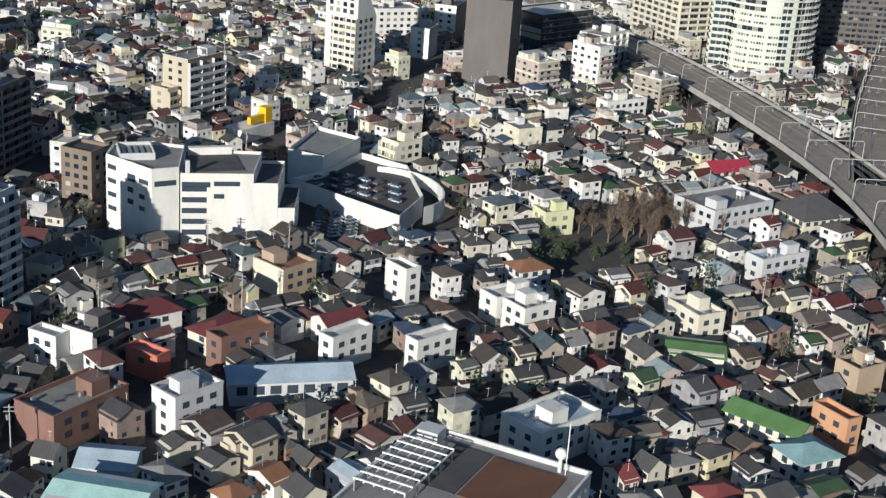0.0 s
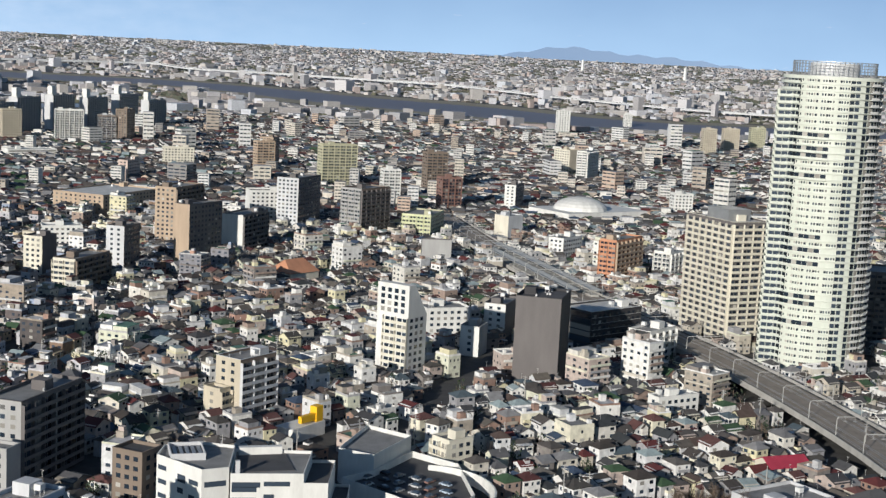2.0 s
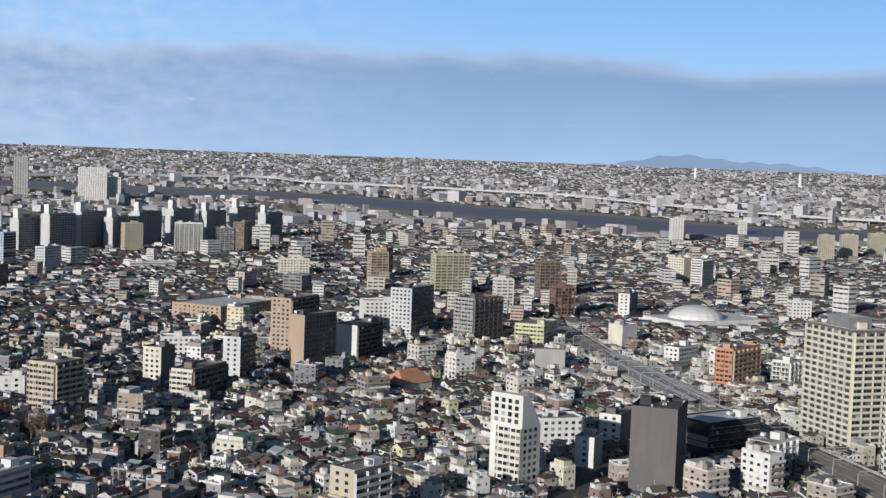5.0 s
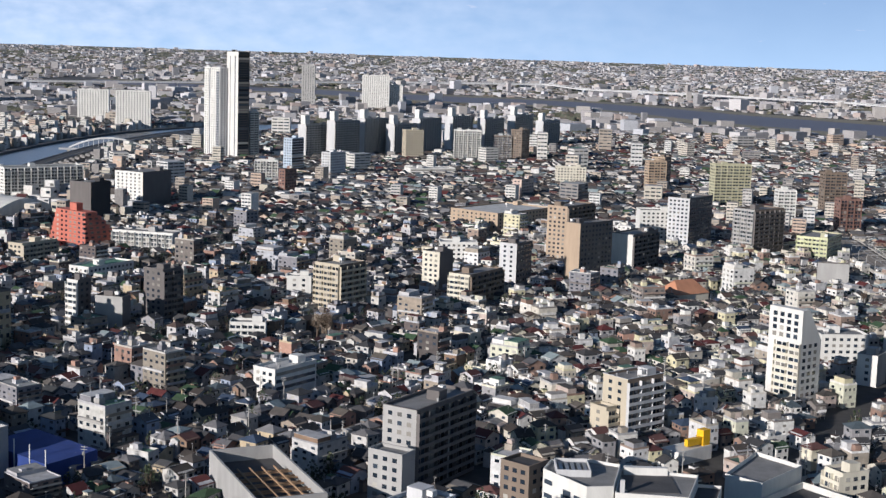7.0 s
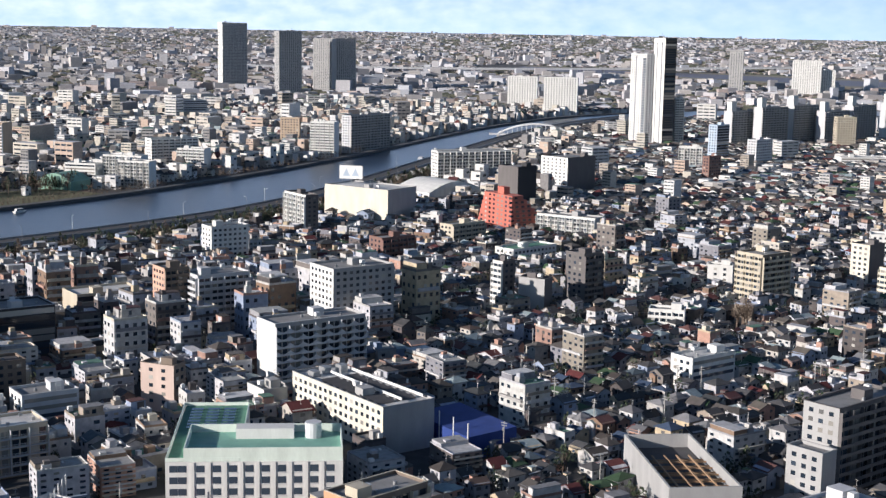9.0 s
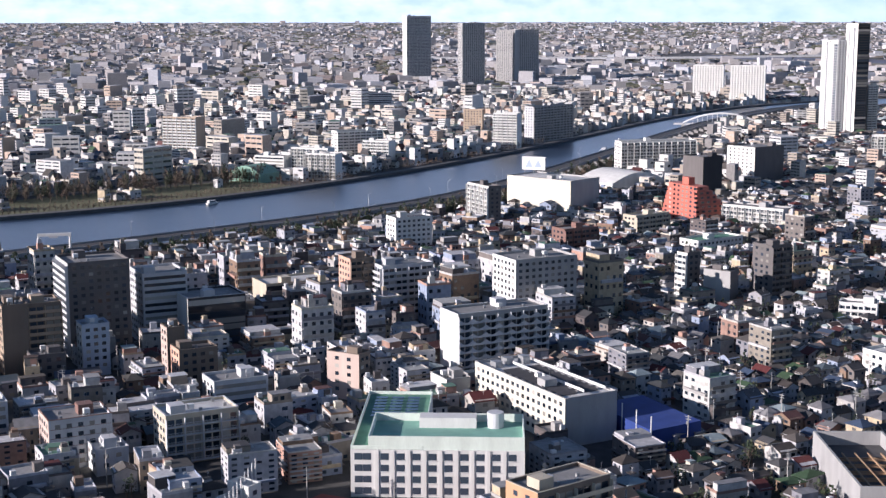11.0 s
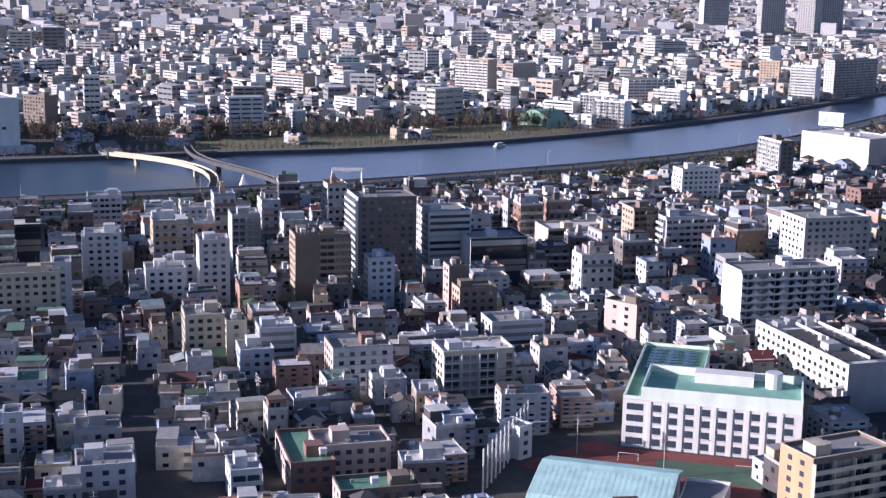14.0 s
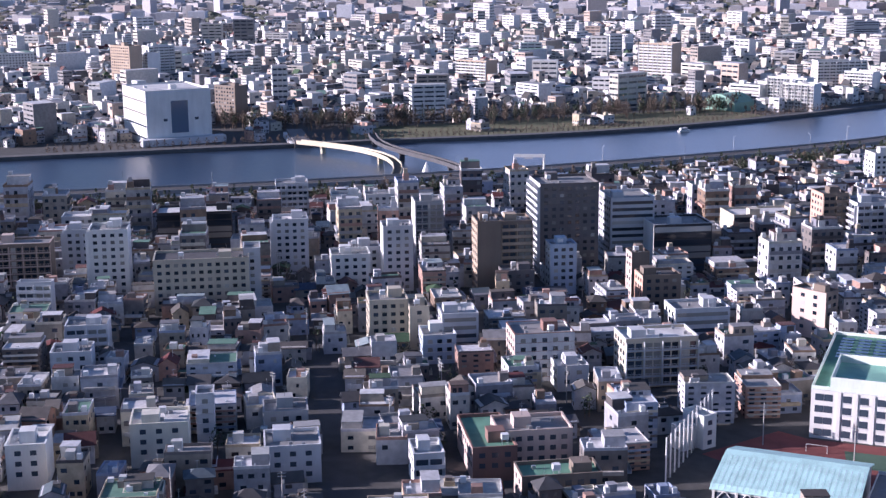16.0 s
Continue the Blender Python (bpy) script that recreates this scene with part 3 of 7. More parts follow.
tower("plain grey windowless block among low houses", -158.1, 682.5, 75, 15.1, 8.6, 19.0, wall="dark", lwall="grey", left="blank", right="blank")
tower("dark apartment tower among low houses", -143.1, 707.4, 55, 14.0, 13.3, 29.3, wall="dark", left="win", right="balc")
tower("beige apartment block near the red one", -265.8, 874.3, 62, 12.0, 30.8, 15.8, wall="beige", left="win", right="balc")
tower("white cube building beside the warehouse", -309.3, 939.0, 4, 12.0, 13.1, 12.2, wall="white", left="win", right="win")
tower("brown school-like block among low houses", -285.9, 793.7, 55, 14.0, 25.0, 16.8, wall="brick", left="win", right="balc")
tower("white stepped apartment tower among low houses", -380.3, 753.0, 52, 14.0, 24.7, 23.4, wall="white", left="win", right="win")
tower("green-roofed white hall among low houses", -211.5, 825.8, 60, 16.0, 38.9, 9.9, wall="white", left="win", right="win", roof="green")
# right face painted dark for shade, left kept lighter
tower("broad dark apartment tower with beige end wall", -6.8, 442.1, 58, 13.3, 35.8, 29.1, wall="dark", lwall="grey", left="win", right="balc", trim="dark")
tower("low grey annex of the dark tower", -10.6, 421.8, 58, 12.9, 7.4, 20.0, wall="grey", left="win", right="blank", top=0)
tower("beige apartment tower with many balconies", 70.5, 510.5, 40, 12.5, 20.1, 25.6, wall="brown", lwall="beige", left="pair", right="balc", trim="pale")
tower("beige lower wing of the apartment tower", 63.0, 509.6, 40, 8.4, 5.7, 14.8, wall="beige", left="pair", right="balc", top=0)
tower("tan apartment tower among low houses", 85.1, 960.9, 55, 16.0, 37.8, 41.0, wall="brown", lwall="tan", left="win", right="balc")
# these two: shade of the right face is in the dark wall colour
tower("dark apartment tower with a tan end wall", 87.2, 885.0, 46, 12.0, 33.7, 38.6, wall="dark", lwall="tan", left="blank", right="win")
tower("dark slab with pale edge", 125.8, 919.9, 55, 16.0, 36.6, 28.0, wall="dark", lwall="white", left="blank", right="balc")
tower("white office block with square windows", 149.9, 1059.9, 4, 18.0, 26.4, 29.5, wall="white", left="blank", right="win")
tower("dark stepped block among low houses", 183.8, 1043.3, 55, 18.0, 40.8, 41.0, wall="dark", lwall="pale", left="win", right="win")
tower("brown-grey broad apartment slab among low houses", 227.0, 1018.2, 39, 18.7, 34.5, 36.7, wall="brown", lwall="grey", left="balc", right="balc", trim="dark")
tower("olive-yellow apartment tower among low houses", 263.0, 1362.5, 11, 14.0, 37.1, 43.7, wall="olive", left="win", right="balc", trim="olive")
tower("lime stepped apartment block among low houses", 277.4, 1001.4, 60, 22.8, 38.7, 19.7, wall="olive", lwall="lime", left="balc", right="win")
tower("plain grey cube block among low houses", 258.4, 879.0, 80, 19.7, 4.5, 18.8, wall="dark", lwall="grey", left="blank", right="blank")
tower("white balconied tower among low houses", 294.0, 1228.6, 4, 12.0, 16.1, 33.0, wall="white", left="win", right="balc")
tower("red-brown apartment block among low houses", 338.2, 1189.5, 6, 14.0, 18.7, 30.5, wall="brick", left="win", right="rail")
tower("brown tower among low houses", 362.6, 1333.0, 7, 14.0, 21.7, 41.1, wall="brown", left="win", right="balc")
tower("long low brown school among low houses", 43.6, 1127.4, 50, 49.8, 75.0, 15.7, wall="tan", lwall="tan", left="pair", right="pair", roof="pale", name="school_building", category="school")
# dark wall here is painted shade; lwall holds the block's own colour
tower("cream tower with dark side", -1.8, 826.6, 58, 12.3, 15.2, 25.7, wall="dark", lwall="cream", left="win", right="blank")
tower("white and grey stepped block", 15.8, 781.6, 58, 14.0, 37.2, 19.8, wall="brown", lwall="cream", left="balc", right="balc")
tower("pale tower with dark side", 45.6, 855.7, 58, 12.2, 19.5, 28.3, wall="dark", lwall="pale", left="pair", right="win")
tower("white flat block among low houses", -2.0, 942.5, 4, 16.0, 25.7, 16.3, wall="white", left="win", right="win", roof="pale")
tower("white ribbed office block among low houses", 181.2, 653.1, 6, 16.0, 23.3, 17.2, wall="white", left="win", right="win")
tower("white office with sawtooth windows", -67.3, 561.2, 55, 12.0, 26.1, 13.1, wall="white", left="win", right="band", roof="pale")
tower("white three-storey apartment house among low houses", -102.5, 667.7, 4, 10.0, 17.4, 11.2, wall="white", left="win", right="balc")
tower("tan apartment tower far off", -53.4, 1835.7, 24, 12.0, 25.3, 40.7, wall="beige", left="win", right="win")
tower("white broad apartment slab among low houses", 10.4, 1833.5, 4, 14.0, 35.0, 42.9, wall="white", left="win", right="rail")
tower("grey grid apartment slab among low houses", 62.3, 1854.4, 4, 14.0, 24.2, 35.9, wall="brown", left="win", right="rail", trim="pale")
tower("brown and white apartment slab", 99.6, 1850.6, 60, 16.3, 22.5, 44.8, wall="brown", lwall="brown", left="win", right="win")
tower("brown narrow tower among low houses", 220.2, 1514.9, 14, 12.0, 20.4, 33.8, wall="tan", left="win", right="balc")
tower("white apartment block with tower", 123.0, 1546.4, 4, 12.0, 33.1, 21.9, wall="cream", left="win", right="win")
tower("pink stepped block among low houses", 75.9, 1384.3, 60, 10.0, 26.9, 20.8, wall="pink", left="win", right="win")
tower("white low long hall with red sign tower", -40.0, 1592.8, 23, 20.0, 55.8, 11.0, wall="white", left="blank", right="band", roof="pale", name="hall", category="hall")
tower("red tile shrine-like tower among low houses", -156.9, 1366.2, 60, 8.0, 18.9, 25.0, wall="brick", left="win", right="win")
tower("white tower block among low houses", -201.1, 1469.2, 4, 12.0, 24.5, 25.1, wall="white", left="win", right="rail")
tower("grey tower block among low houses", -127.3, 1540.9, 60, 12.0, 29.9, 30.0, wall="pale", left="win", right="win")
tower("grey broad block by the river", -308.5, 1464.1, 34, 12.0, 31.6, 20.8, wall="grey", left="win", right="balc")
tower("pale glass office among low houses", -174.2, 1580.6, 60, 12.0, 22.6, 41.6, wall="blue", left="win", right="glass")
riverside_slab(-180.5, 1792.8, 45.6)
riverside_slab(-144.7, 1807.6, 51.0)
riverside_slab(-109.2, 1861.1, 52.5)
riverside_slab(-70.7, 1877.3, 45.4)
riverside_slab(-37.5, 1922.0, 51.9)
riverside_slab(7.7, 1995.4, 53.0)
riverside_slab(54.8, 2038.7, 49.2)
riverside_slab(101.0, 2094.6, 53.1)
riverside_slab(148.8, 2178.4, 42.0)
tower("white twin slab tower far away", -183.8, 3007.2, 3, 20.0, 58.2, 70.8, z=17.1, wall="white", left="blank", right="pair")
tower("lower white slab far away", -126.8, 3032.3, 2, 20.0, 29.1, 50.9, z=17.9, wall="white", left="blank", right="pair")
tower("grey-brown tower far away among low houses", -313.7, 3011.0, 2, 18.0, 28.5, 87.7, z=17.6, wall="grey", left="pair", right="pair")
tower("white ribbed twin towers among low houses", -636.5, 2413.8, 8, 20.0, 52.7, 57.1, z=2.5, wall="white", left="pair", right="pair")
tower("white ribbed twin towers among low houses", -546.0, 2310.0, 8, 20.0, 56.4, 62.8, z=0.5, wall="white", left="pair", right="pair")
tower("tall pale tower far away", -1290.5, 2610.4, 48, 24.0, 53.9, 131.2, z=13.6, wall="white", left="pair", right="balc", trim="pale")
tower("grey tower far away among low houses", -1134.7, 2542.8, 46, 24.0, 47.8, 120.8, z=9.6, wall="grey", left="pair", right="pair")
tower("twin grey towers far away", -1105.6, 2645.5, 2, 24.0, 40.8, 104.4, z=12.1, wall="grey", left="pair", right="pair")
tower("twin grey towers far away", -1066.3, 2670.3, 44, 24.0, 44.1, 104.8, z=12.4, wall="grey", left="pair", right="pair")
tower("dark slab over the river bend", -575.3, 1486.8, 73, 12.7, 74.7, 43.0, wall="grey", lwall="pale", left="win", right="balc")
tower("white apartment block on the far bank", -647.0, 1209.8, 4, 16.0, 28.3, 24.6, wall="white", left="win", right="balc")
tower("white housing slab on the far bank", -637.1, 1082.4, 4, 14.0, 29.9, 23.9, wall="white", left="win", right="rail")
tower("white housing slab on the far bank", -689.7, 1127.0, 4, 14.0, 18.5, 18.8, wall="white", left="win", right="rail")
tower("white office on the far bank", -594.4, 1414.8, 4, 16.0, 27.6, 40.1, wall="white", left="win", right="balc")
tower("beige tower on the far bank", -674.9, 1515.5, 4, 5.0, 23.8, 35.9, wall="tan", lwall="beige", left="win", right="win")
tower("grey long block on the far bank", -995.8, 1846.8, 50, 14.0, 55.5, 30.6, wall="pale", left="win", right="band")
tower("white long-roofed hall on the far bank", -694.8, 1089.0, 4, 20.0, 30.1, 18.9, wall="white", left="win", right="band")
tower("white housing slab by the far promenade", -661.8, 1099.0, 4, 14.0, 37.3, 26.7, wall="white", left="win", right="rail")
tower("white tower on the far bank", -683.2, 1224.6, 51, 16.0, 49.6, 31.0, wall="white", left="win", right="balc")
tower("striped apartment tower on the far bank", -864.6, 1183.2, 4, 18.0, 39.1, 43.5, wall="tan", left="win", right="balc", trim="white")
tower("striped apartment tower on the far bank", -990.7, 1042.4, 4, 18.0, 38.5, 28.8, wall="tan", left="win", right="balc", trim="white")
tower("white tower pair on the far bank", -1270.2, 813.3, 4, 16.0, 31.5, 44.0, wall="tan", left="win", right="win")
tower("white tower pair on the far bank", -1280.7, 843.2, 4, 16.0, 31.5, 34.7, wall="white", left="win", right="balc")
tower("white tower pair on the far bank", -1264.5, 856.4, 78, 16.0, 29.2, 40.6, wall="white", left="win", right="balc")
tower("dark slab behind the museum", -953.3, 708.9, 4, 14.0, 25.2, 30.8, wall="brown", left="win", right="win")
# grey slab; black right wall is shade put into the paint
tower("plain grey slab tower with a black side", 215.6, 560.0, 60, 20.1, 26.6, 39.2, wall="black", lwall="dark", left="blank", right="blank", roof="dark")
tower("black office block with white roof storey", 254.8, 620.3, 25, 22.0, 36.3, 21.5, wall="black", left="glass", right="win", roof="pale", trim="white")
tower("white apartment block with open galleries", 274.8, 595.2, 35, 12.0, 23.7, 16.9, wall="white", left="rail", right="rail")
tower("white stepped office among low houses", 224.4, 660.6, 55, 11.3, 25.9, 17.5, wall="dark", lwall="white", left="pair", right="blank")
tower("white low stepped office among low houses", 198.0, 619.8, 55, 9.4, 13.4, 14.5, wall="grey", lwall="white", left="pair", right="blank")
tower("orange-brown striped apartment tower among low houses", 347.6, 812.9, 40, 11.9, 36.2, 29.3, wall="orange", lwall="orange", left="balc", right="balc", trim="tan")
tower("white apartment block beside the avenue", 350.1, 913.0, 40, 12.0, 27.7, 15.9, wall="white", left="win", right="win")
tower("cream apartment tower among low houses", 595.8, 1550.8, 31, 23.7, 18.9, 31.5, wall="beige", lwall="cream", left="win", right="blank")
tower("white round-balconied tower among low houses", 592.3, 1486.9, 50, 12.0, 39.2, 35.5, wall="white", left="balc", right="balc")
tower("beige apartment slab among low houses", 954.3, 1927.9, -4, 12.0, 21.0, 42.8, wall="beige", left="win", right="win")
tower("beige apartment slab among low houses", 1025.1, 2000.5, -5, 12.0, 25.8, 40.1, wall="beige", left="win", right="win")
tower("beige slab beside the bridge", 1114.1, 2078.8, -6, 12.0, 25.0, 39.1, wall="olive", left="win", right="win")
tower("brown tower among low houses", 239.4, 1527.9, 60, 15.8, 19.4, 37.4, wall="brown", lwall="tan", left="win", right="win")
tower("white tower with columns among low houses", 560.9, 1184.0, -3, 12.0, 18.8, 21.0, wall="white", left="win", right="win")
tower("cream block among low houses", 338.1, 1000.5, 33, 13.6, 17.7, 20.2, wall="pale", lwall="cream", left="blank", right="blank", roof="pale")
tower("white tower among low houses", 408.3, 1192.4, 55, 10.5, 26.6, 24.6, wall="dark", lwall="white", left="win", right="win")
tower("white narrow tower far away", 844.5, 2265.2, 2, 10.0, 22.6, 45.8, z=1.1, wall="white", left="pair", right="pair")
tower("small white tower among low houses", 1076.4, 2517.7, -1, 10.0, 15.0, 25.2, z=8.2, wall="white", left="win", right="win")
tower("white apartment block with pale roof", 395.6, 834.4, 40, 12.0, 23.8, 18.6, wall="white", left="rail", right="rail")
# blue wall colour carries the bluish shade of the balcony side
tower("white end wall and blue-grey balconied apartment tower", -9.2, 328.3, 53, 11.4, 24.1, 31.8, wall="blue", lwall="white", left="blank", right="balc", trim="pale")
tower("brown brick hall with flat grey roof", 9.8, 266.2, 38, 12.2, 20.7, 8.3, wall="brick", left="blank", right="pair", roof="grey")
tower("white four-storey block among low houses", 34.3, 264.3, 30, 8.2, 12.7, 11.4, wall="pale", lwall="white", left="pair", right="win", roof="pale")
tower("red plastered house among low houses", 34.1, 295.0, 40, 9.9, 4.5, 6.9, wall="red", left="pair", right="blank", top=0)
tower("white and dark stepped apartment block", 20.5, 304.8, 45, 9.1, 11.7, 9.4, wall="dark", lwall="white", left="blank", right="balc")
tower("white house block among low houses", 12.3, 306.2, 45, 8.3, 4.5, 8.3, wall="white", left="win", right="blank", roof="pale")
tower("pale yellow flat-roofed house among low houses", 172.8, 295.7, 12, 13.0, 8.9, 8.0, wall="cream", left="win", right="win", roof="pale")
tower("white workshop with flat roof", 123.9, 314.9, 18, 7.4, 15.3, 8.0, wall="white", left="pair", right="win", roof="pale")
tower("white modern house with roof terrace", 128.4, 306.1, 20, 9.0, 10.5, 8.2, wall="white", left="win", right="win")
tower("cream corner house among low houses", 72.6, 340.7, 30, 12.4, 11.9, 8.4, wall="tan", lwall="cream", left="blank", right="win", roof="rust")
tower("white roof-terrace house among low houses", 75.1, 294.1, 30, 4.9, 13.2, 9.0, wall="white", left="win", right="win", roof="pale")
tower("white house with a curved parapet", 94.7, 289.4, 25, 4.5, 12.6, 9.0, wall="white", left="win", right="win", roof="pale")
tower("brown villa with pale balustrade", 49.3, 298.0, 28, 5.9, 15.6, 9.0, wall="brick", left="win", right="pair", roof="rust")
tower("white office tower house among low houses", 103.5, 330.1, 22, 9.2, 4.8, 11.0, wall="white", left="pair", right="win")
tower("light workshop with pale roof", 217.3, 371.3, 18, 18.3, 27.2, 9.0, wall="pale", left="win", right="win", roof="grey")
tower("blue flat-roofed workshop among low houses", 212.1, 331.4, 15, 7.1, 18.8, 8.0, wall="pale", left="win", right="win", roof="sky")
tower("white low office among low houses", 241.2, 509.3, 15, 7.3, 21.1, 8.0, wall="white", left="win", right="win", roof="pale")
tower("orange plastered house among low houses", 177.5, 233.9, 15, 10.4, 4.5, 9.0, wall="ochre", left="win", right="win", roof="rust")
tower("tan apartment house among low houses", 194.2, 255.3, 15, 7.5, 9.2, 10.0, wall="tan", left="win", right="blank", roof="dark")
tower("lime green house among low houses", 162.7, 378.6, 10, 8.0, 10.3, 8.0, wall="lime", left="win", right="pair")
tower("cream balconied house by the viaduct", 133.3, 443.8, 25, 9.1, 11.0, 12.0, wall="cream", left="balc", right="win")
tower("dark brown netted block beside the white one", 28.5, 414, 50, 11, 10, 20, wall="brown", left="win", right="win", roof="dark", top=0)
tower("white flat-roofed block with a high parapet beside lanes", 107, 240, 25, 12, 19, 9, wall="white", left="pair", right="win", roof="sky")
def groove(t, y0, y1, z0, z1, fh=3.2):
    """A dark vertical strip of balconies let into the left face, slab by slab."""
    me = Mesh()
    me.box(-0.06, 0.1, y0, y1, z0, z1)
    tagged(part("glazing", me.data("glazing", M_GLASS), t), kind="stuff")
    me = Mesh()
    for k in range(int((z1 - z0) / fh)):
        me.box(-0.9, -0.07, y0, y1, z0 + k * fh, z0 + k * fh + 1.1)
    tagged(part("balcony_front", me.data("balcony_front", WALL["pale"]), t), kind="stuff")


t = tower("white slab of a tall twin tower block", -285.2, 1758.7, 42, 35.9, 10.4, 115.1, wall="pale", lwall="white", left="pair", right="pair")
groove(t, 1.0, 8.5, 4, 110), groove(t, 22, 24.5, 4, 112)
t = tower("tall white tower with a dark glazed side", -261.2, 1750.3, 42, 25.5, 16.7, 135.4, wall="black", lwall="white", left="blank", right="glass")
groove(t, 6.0, 8.2, 4, 130), groove(t, 17, 18.4, 4, 130)
t = tower("lower white slab beside the tall tower", -249.6, 1773.5, 42, 16.0, 13.7, 60.8, wall="white", left="pair", right="balc")
groove(t, 5, 8, 3, 57)

# ---- railway, roads, open places ----
RAIL = [(222, 200), (248, 270), (272, 335), (291, 374), (298, 420), (304, 476), (307, 522), (309, 604), (303, 680), (299, 752), (301, 824), (303, 897), (306, 970), (318, 1110)]
BRANCH = [(300, 400), (345, 470), (420, 570), (520, 690), (640, 830)]
AVENUE = [(270, 730), (230, 640), (165, 562), (121, 470), (104, 440)]
STREET = [(-250, 222), (-309, 270), (-442, 377), (-560, 472)]
STREET_2 = [(-330, 200), (-470, 313), (-600, 418)]
RAIL_X, RAIL_L, RAIL_R = ribbon(RAIL, 13, 0)
BR_X, BR_L, BR_R = ribbon(BRANCH, 12, 0)
OPEN_LINES = [(RAIL_X, 19), (BR_X, 18), (ribbon(AVENUE, 9, 0)[0], 11), (ribbon(STREET, 6, 0)[0], 10.0), (ribbon(STREET_2, 5, 0)[0], 6.5)]
OPEN_SPOTS = [(-800, 800, 34), (-745, 905, 36), (-850, 735, 34), (-712, 1000, 34), (-905, 672, 34), (94, 486, 13), (98, 400, 12), (-212, 362, 13), (-216, 338, 13), (-212, 312, 13), (-206, 296, 12), (195, 384, 22), (168, 357, 17), (-178, 345, 34), (-150, 325, 22), (-135, 464, 20), (-775, 770, 42), (-745, 860, 45), (-700, 950, 45), (-830, 705, 36), (-880, 650, 34), (-672, 1030, 30), (-60, 690, 12), (360, 595, 34), (-860, 560, 42), (-905, 535, 42), (-830, 622, 34), (-800, 650, 30), (-940, 470, 40)]

for nm, line, half, lab in (("road", AVENUE, 8, "grey asphalt avenue running away between the blocks"), ("road_2", STREET, 4.5, "dark asphalt street between town blocks"), ("road_3", STREET_2, 4, "narrow dark asphalt side street")):
    me = Mesh()
    X, Lf, Rt = ribbon(line, half, 0)
    strip_mesh(Lf, Rt, lambda x, y: 0.05, lambda x, y: 0.05, me)
    tagged(new(nm, me.data(nm, M_ASPH)), lab, "road", kind="structure")


def deck(name, line, half, z, thick, mat, label, category, parapet=1.0, pier=28, base=None, pier_mat=None):
    """A carried way: slab, two parapets and piers, each a part."""
    t = thing(name, label, category)
    X, Lf, Rt = ribbon(line, half, 0)
    zz = lambda x, y: ter(x, y, z)
    n = len(X)
    me = Mesh()
    me.v = [(x, y, zz(x, y)) for x, y in Lf] + [(x, y, zz(x, y)) for x, y in Rt] + [(x, y, zz(x, y) - thick) for x, y in Lf] + [(x, y, zz(x, y) - thick) for x, y in Rt]
    for i in range(n - 1):
        me.f += [(i, n + i, n + i + 1, i + 1), (2 * n + i, 2 * n + i + 1, 3 * n + i + 1, 3 * n + i), (i, i + 1, 2 * n + i + 1, 2 * n + i), (n + i, 3 * n + i, 3 * n + i + 1, n + i + 1)]
        me.m += [1, 0, 0, 0]
    part("deck", me.data("deck", mat, M_ASPH), t)
    for E_, s in ((Lf, -1), (Rt, 1)):
        me = Mesh()
        D = (E_ - X) / np.hypot(*(E_ - X).T)[:, None]
        I = E_ - D * 0.4
        me.v = [(x, y, zz(x, y) + 0.003) for x, y in E_] + [(x, y, zz(x, y) + parapet) for x, y in E_] + [(x, y, zz(x, y) + parapet) for x, y in I] + [(x, y, zz(x, y) + 0.003) for x, y in I]
        for i in range(n - 1):
            for a, b in ((0, 1), (1, 2), (2, 3)):
                me.f.append((a * n + i, a * n + i + 1, b * n + i + 1, b * n + i) if s < 0 else (b * n + i, b * n + i + 1, a * n + i + 1, a * n + i))
                me.m.append(0)
        part("parapet", me.data("parapet", mat), t)
    col = Mesh()
    ht = z - thick
    col.box(-0.9, 0.9, -min(half * 0.6, 4), min(half * 0.6, 4), -3, ht * 0.72)
    col.poly([(-0.9, -min(half * 0.6, 4), ht * 0.72), (0.9, -min(half * 0.6, 4), ht * 0.72), (0.9, min(half * 0.6, 4), ht * 0.72), (-0.9, min(half * 0.6, 4), ht * 0.72),
              (-0.9, -half * 0.9, ht), (0.9, -half * 0.9, ht), (0.9, half * 0.9, ht), (-0.9, half * 0.9, ht)], [(0, 1, 5, 4), (1, 2, 6, 5), (2, 3, 7, 6), (3, 0, 4, 7), (4, 5, 6, 7)])
    col = col.data("pier", pier_mat or mat)
    step = max(1, round(pier / 25))
    for i in range(1, n - 1, step):
        d = X[min(i + 1, n - 1)] - X[i - 1]
        part("pier", col, t, "", (X[i][0], X[i][1], ter(*X[i])), math.atan2(d[1], d[0]))
    return X, Lf, Rt


# elevated expressway along the near bank
OUT = (RIV_R - RIV_X) / np.hypot(*(RIV_R - RIV_X).T)[:, None]
EXPRESS = RIV_R + OUT * 12
EXPRESS = [tuple(p) for p in EXPRESS if p[1] > -50 and p[1] < 2250][::4]
M_EXP = paint("expressway_concrete", (0.30, 0.30, 0.31), 0.85, 0.25, 0.4)
EX, EL_, ER_ = deck("expressway", EXPRESS, 8.5, 9, 1.6, M_EXP, "grey elevated expressway on concrete piers along the river", "expressway", 1.0, 30)
lamp = Mesh()
lamp.tube((0, 0, 0), (0, 0, 10), 0.14, n=5, r2=0.09)
lamp.tube((0, 0, 10), (0, 1.8, 10.6), 0.08, n=4)
lamp.box(-0.15, 0.15, 1.5, 2.4, 10.5, 10.7)
LAMP_ME = lamp.data("street_lamp", M_STEEL)
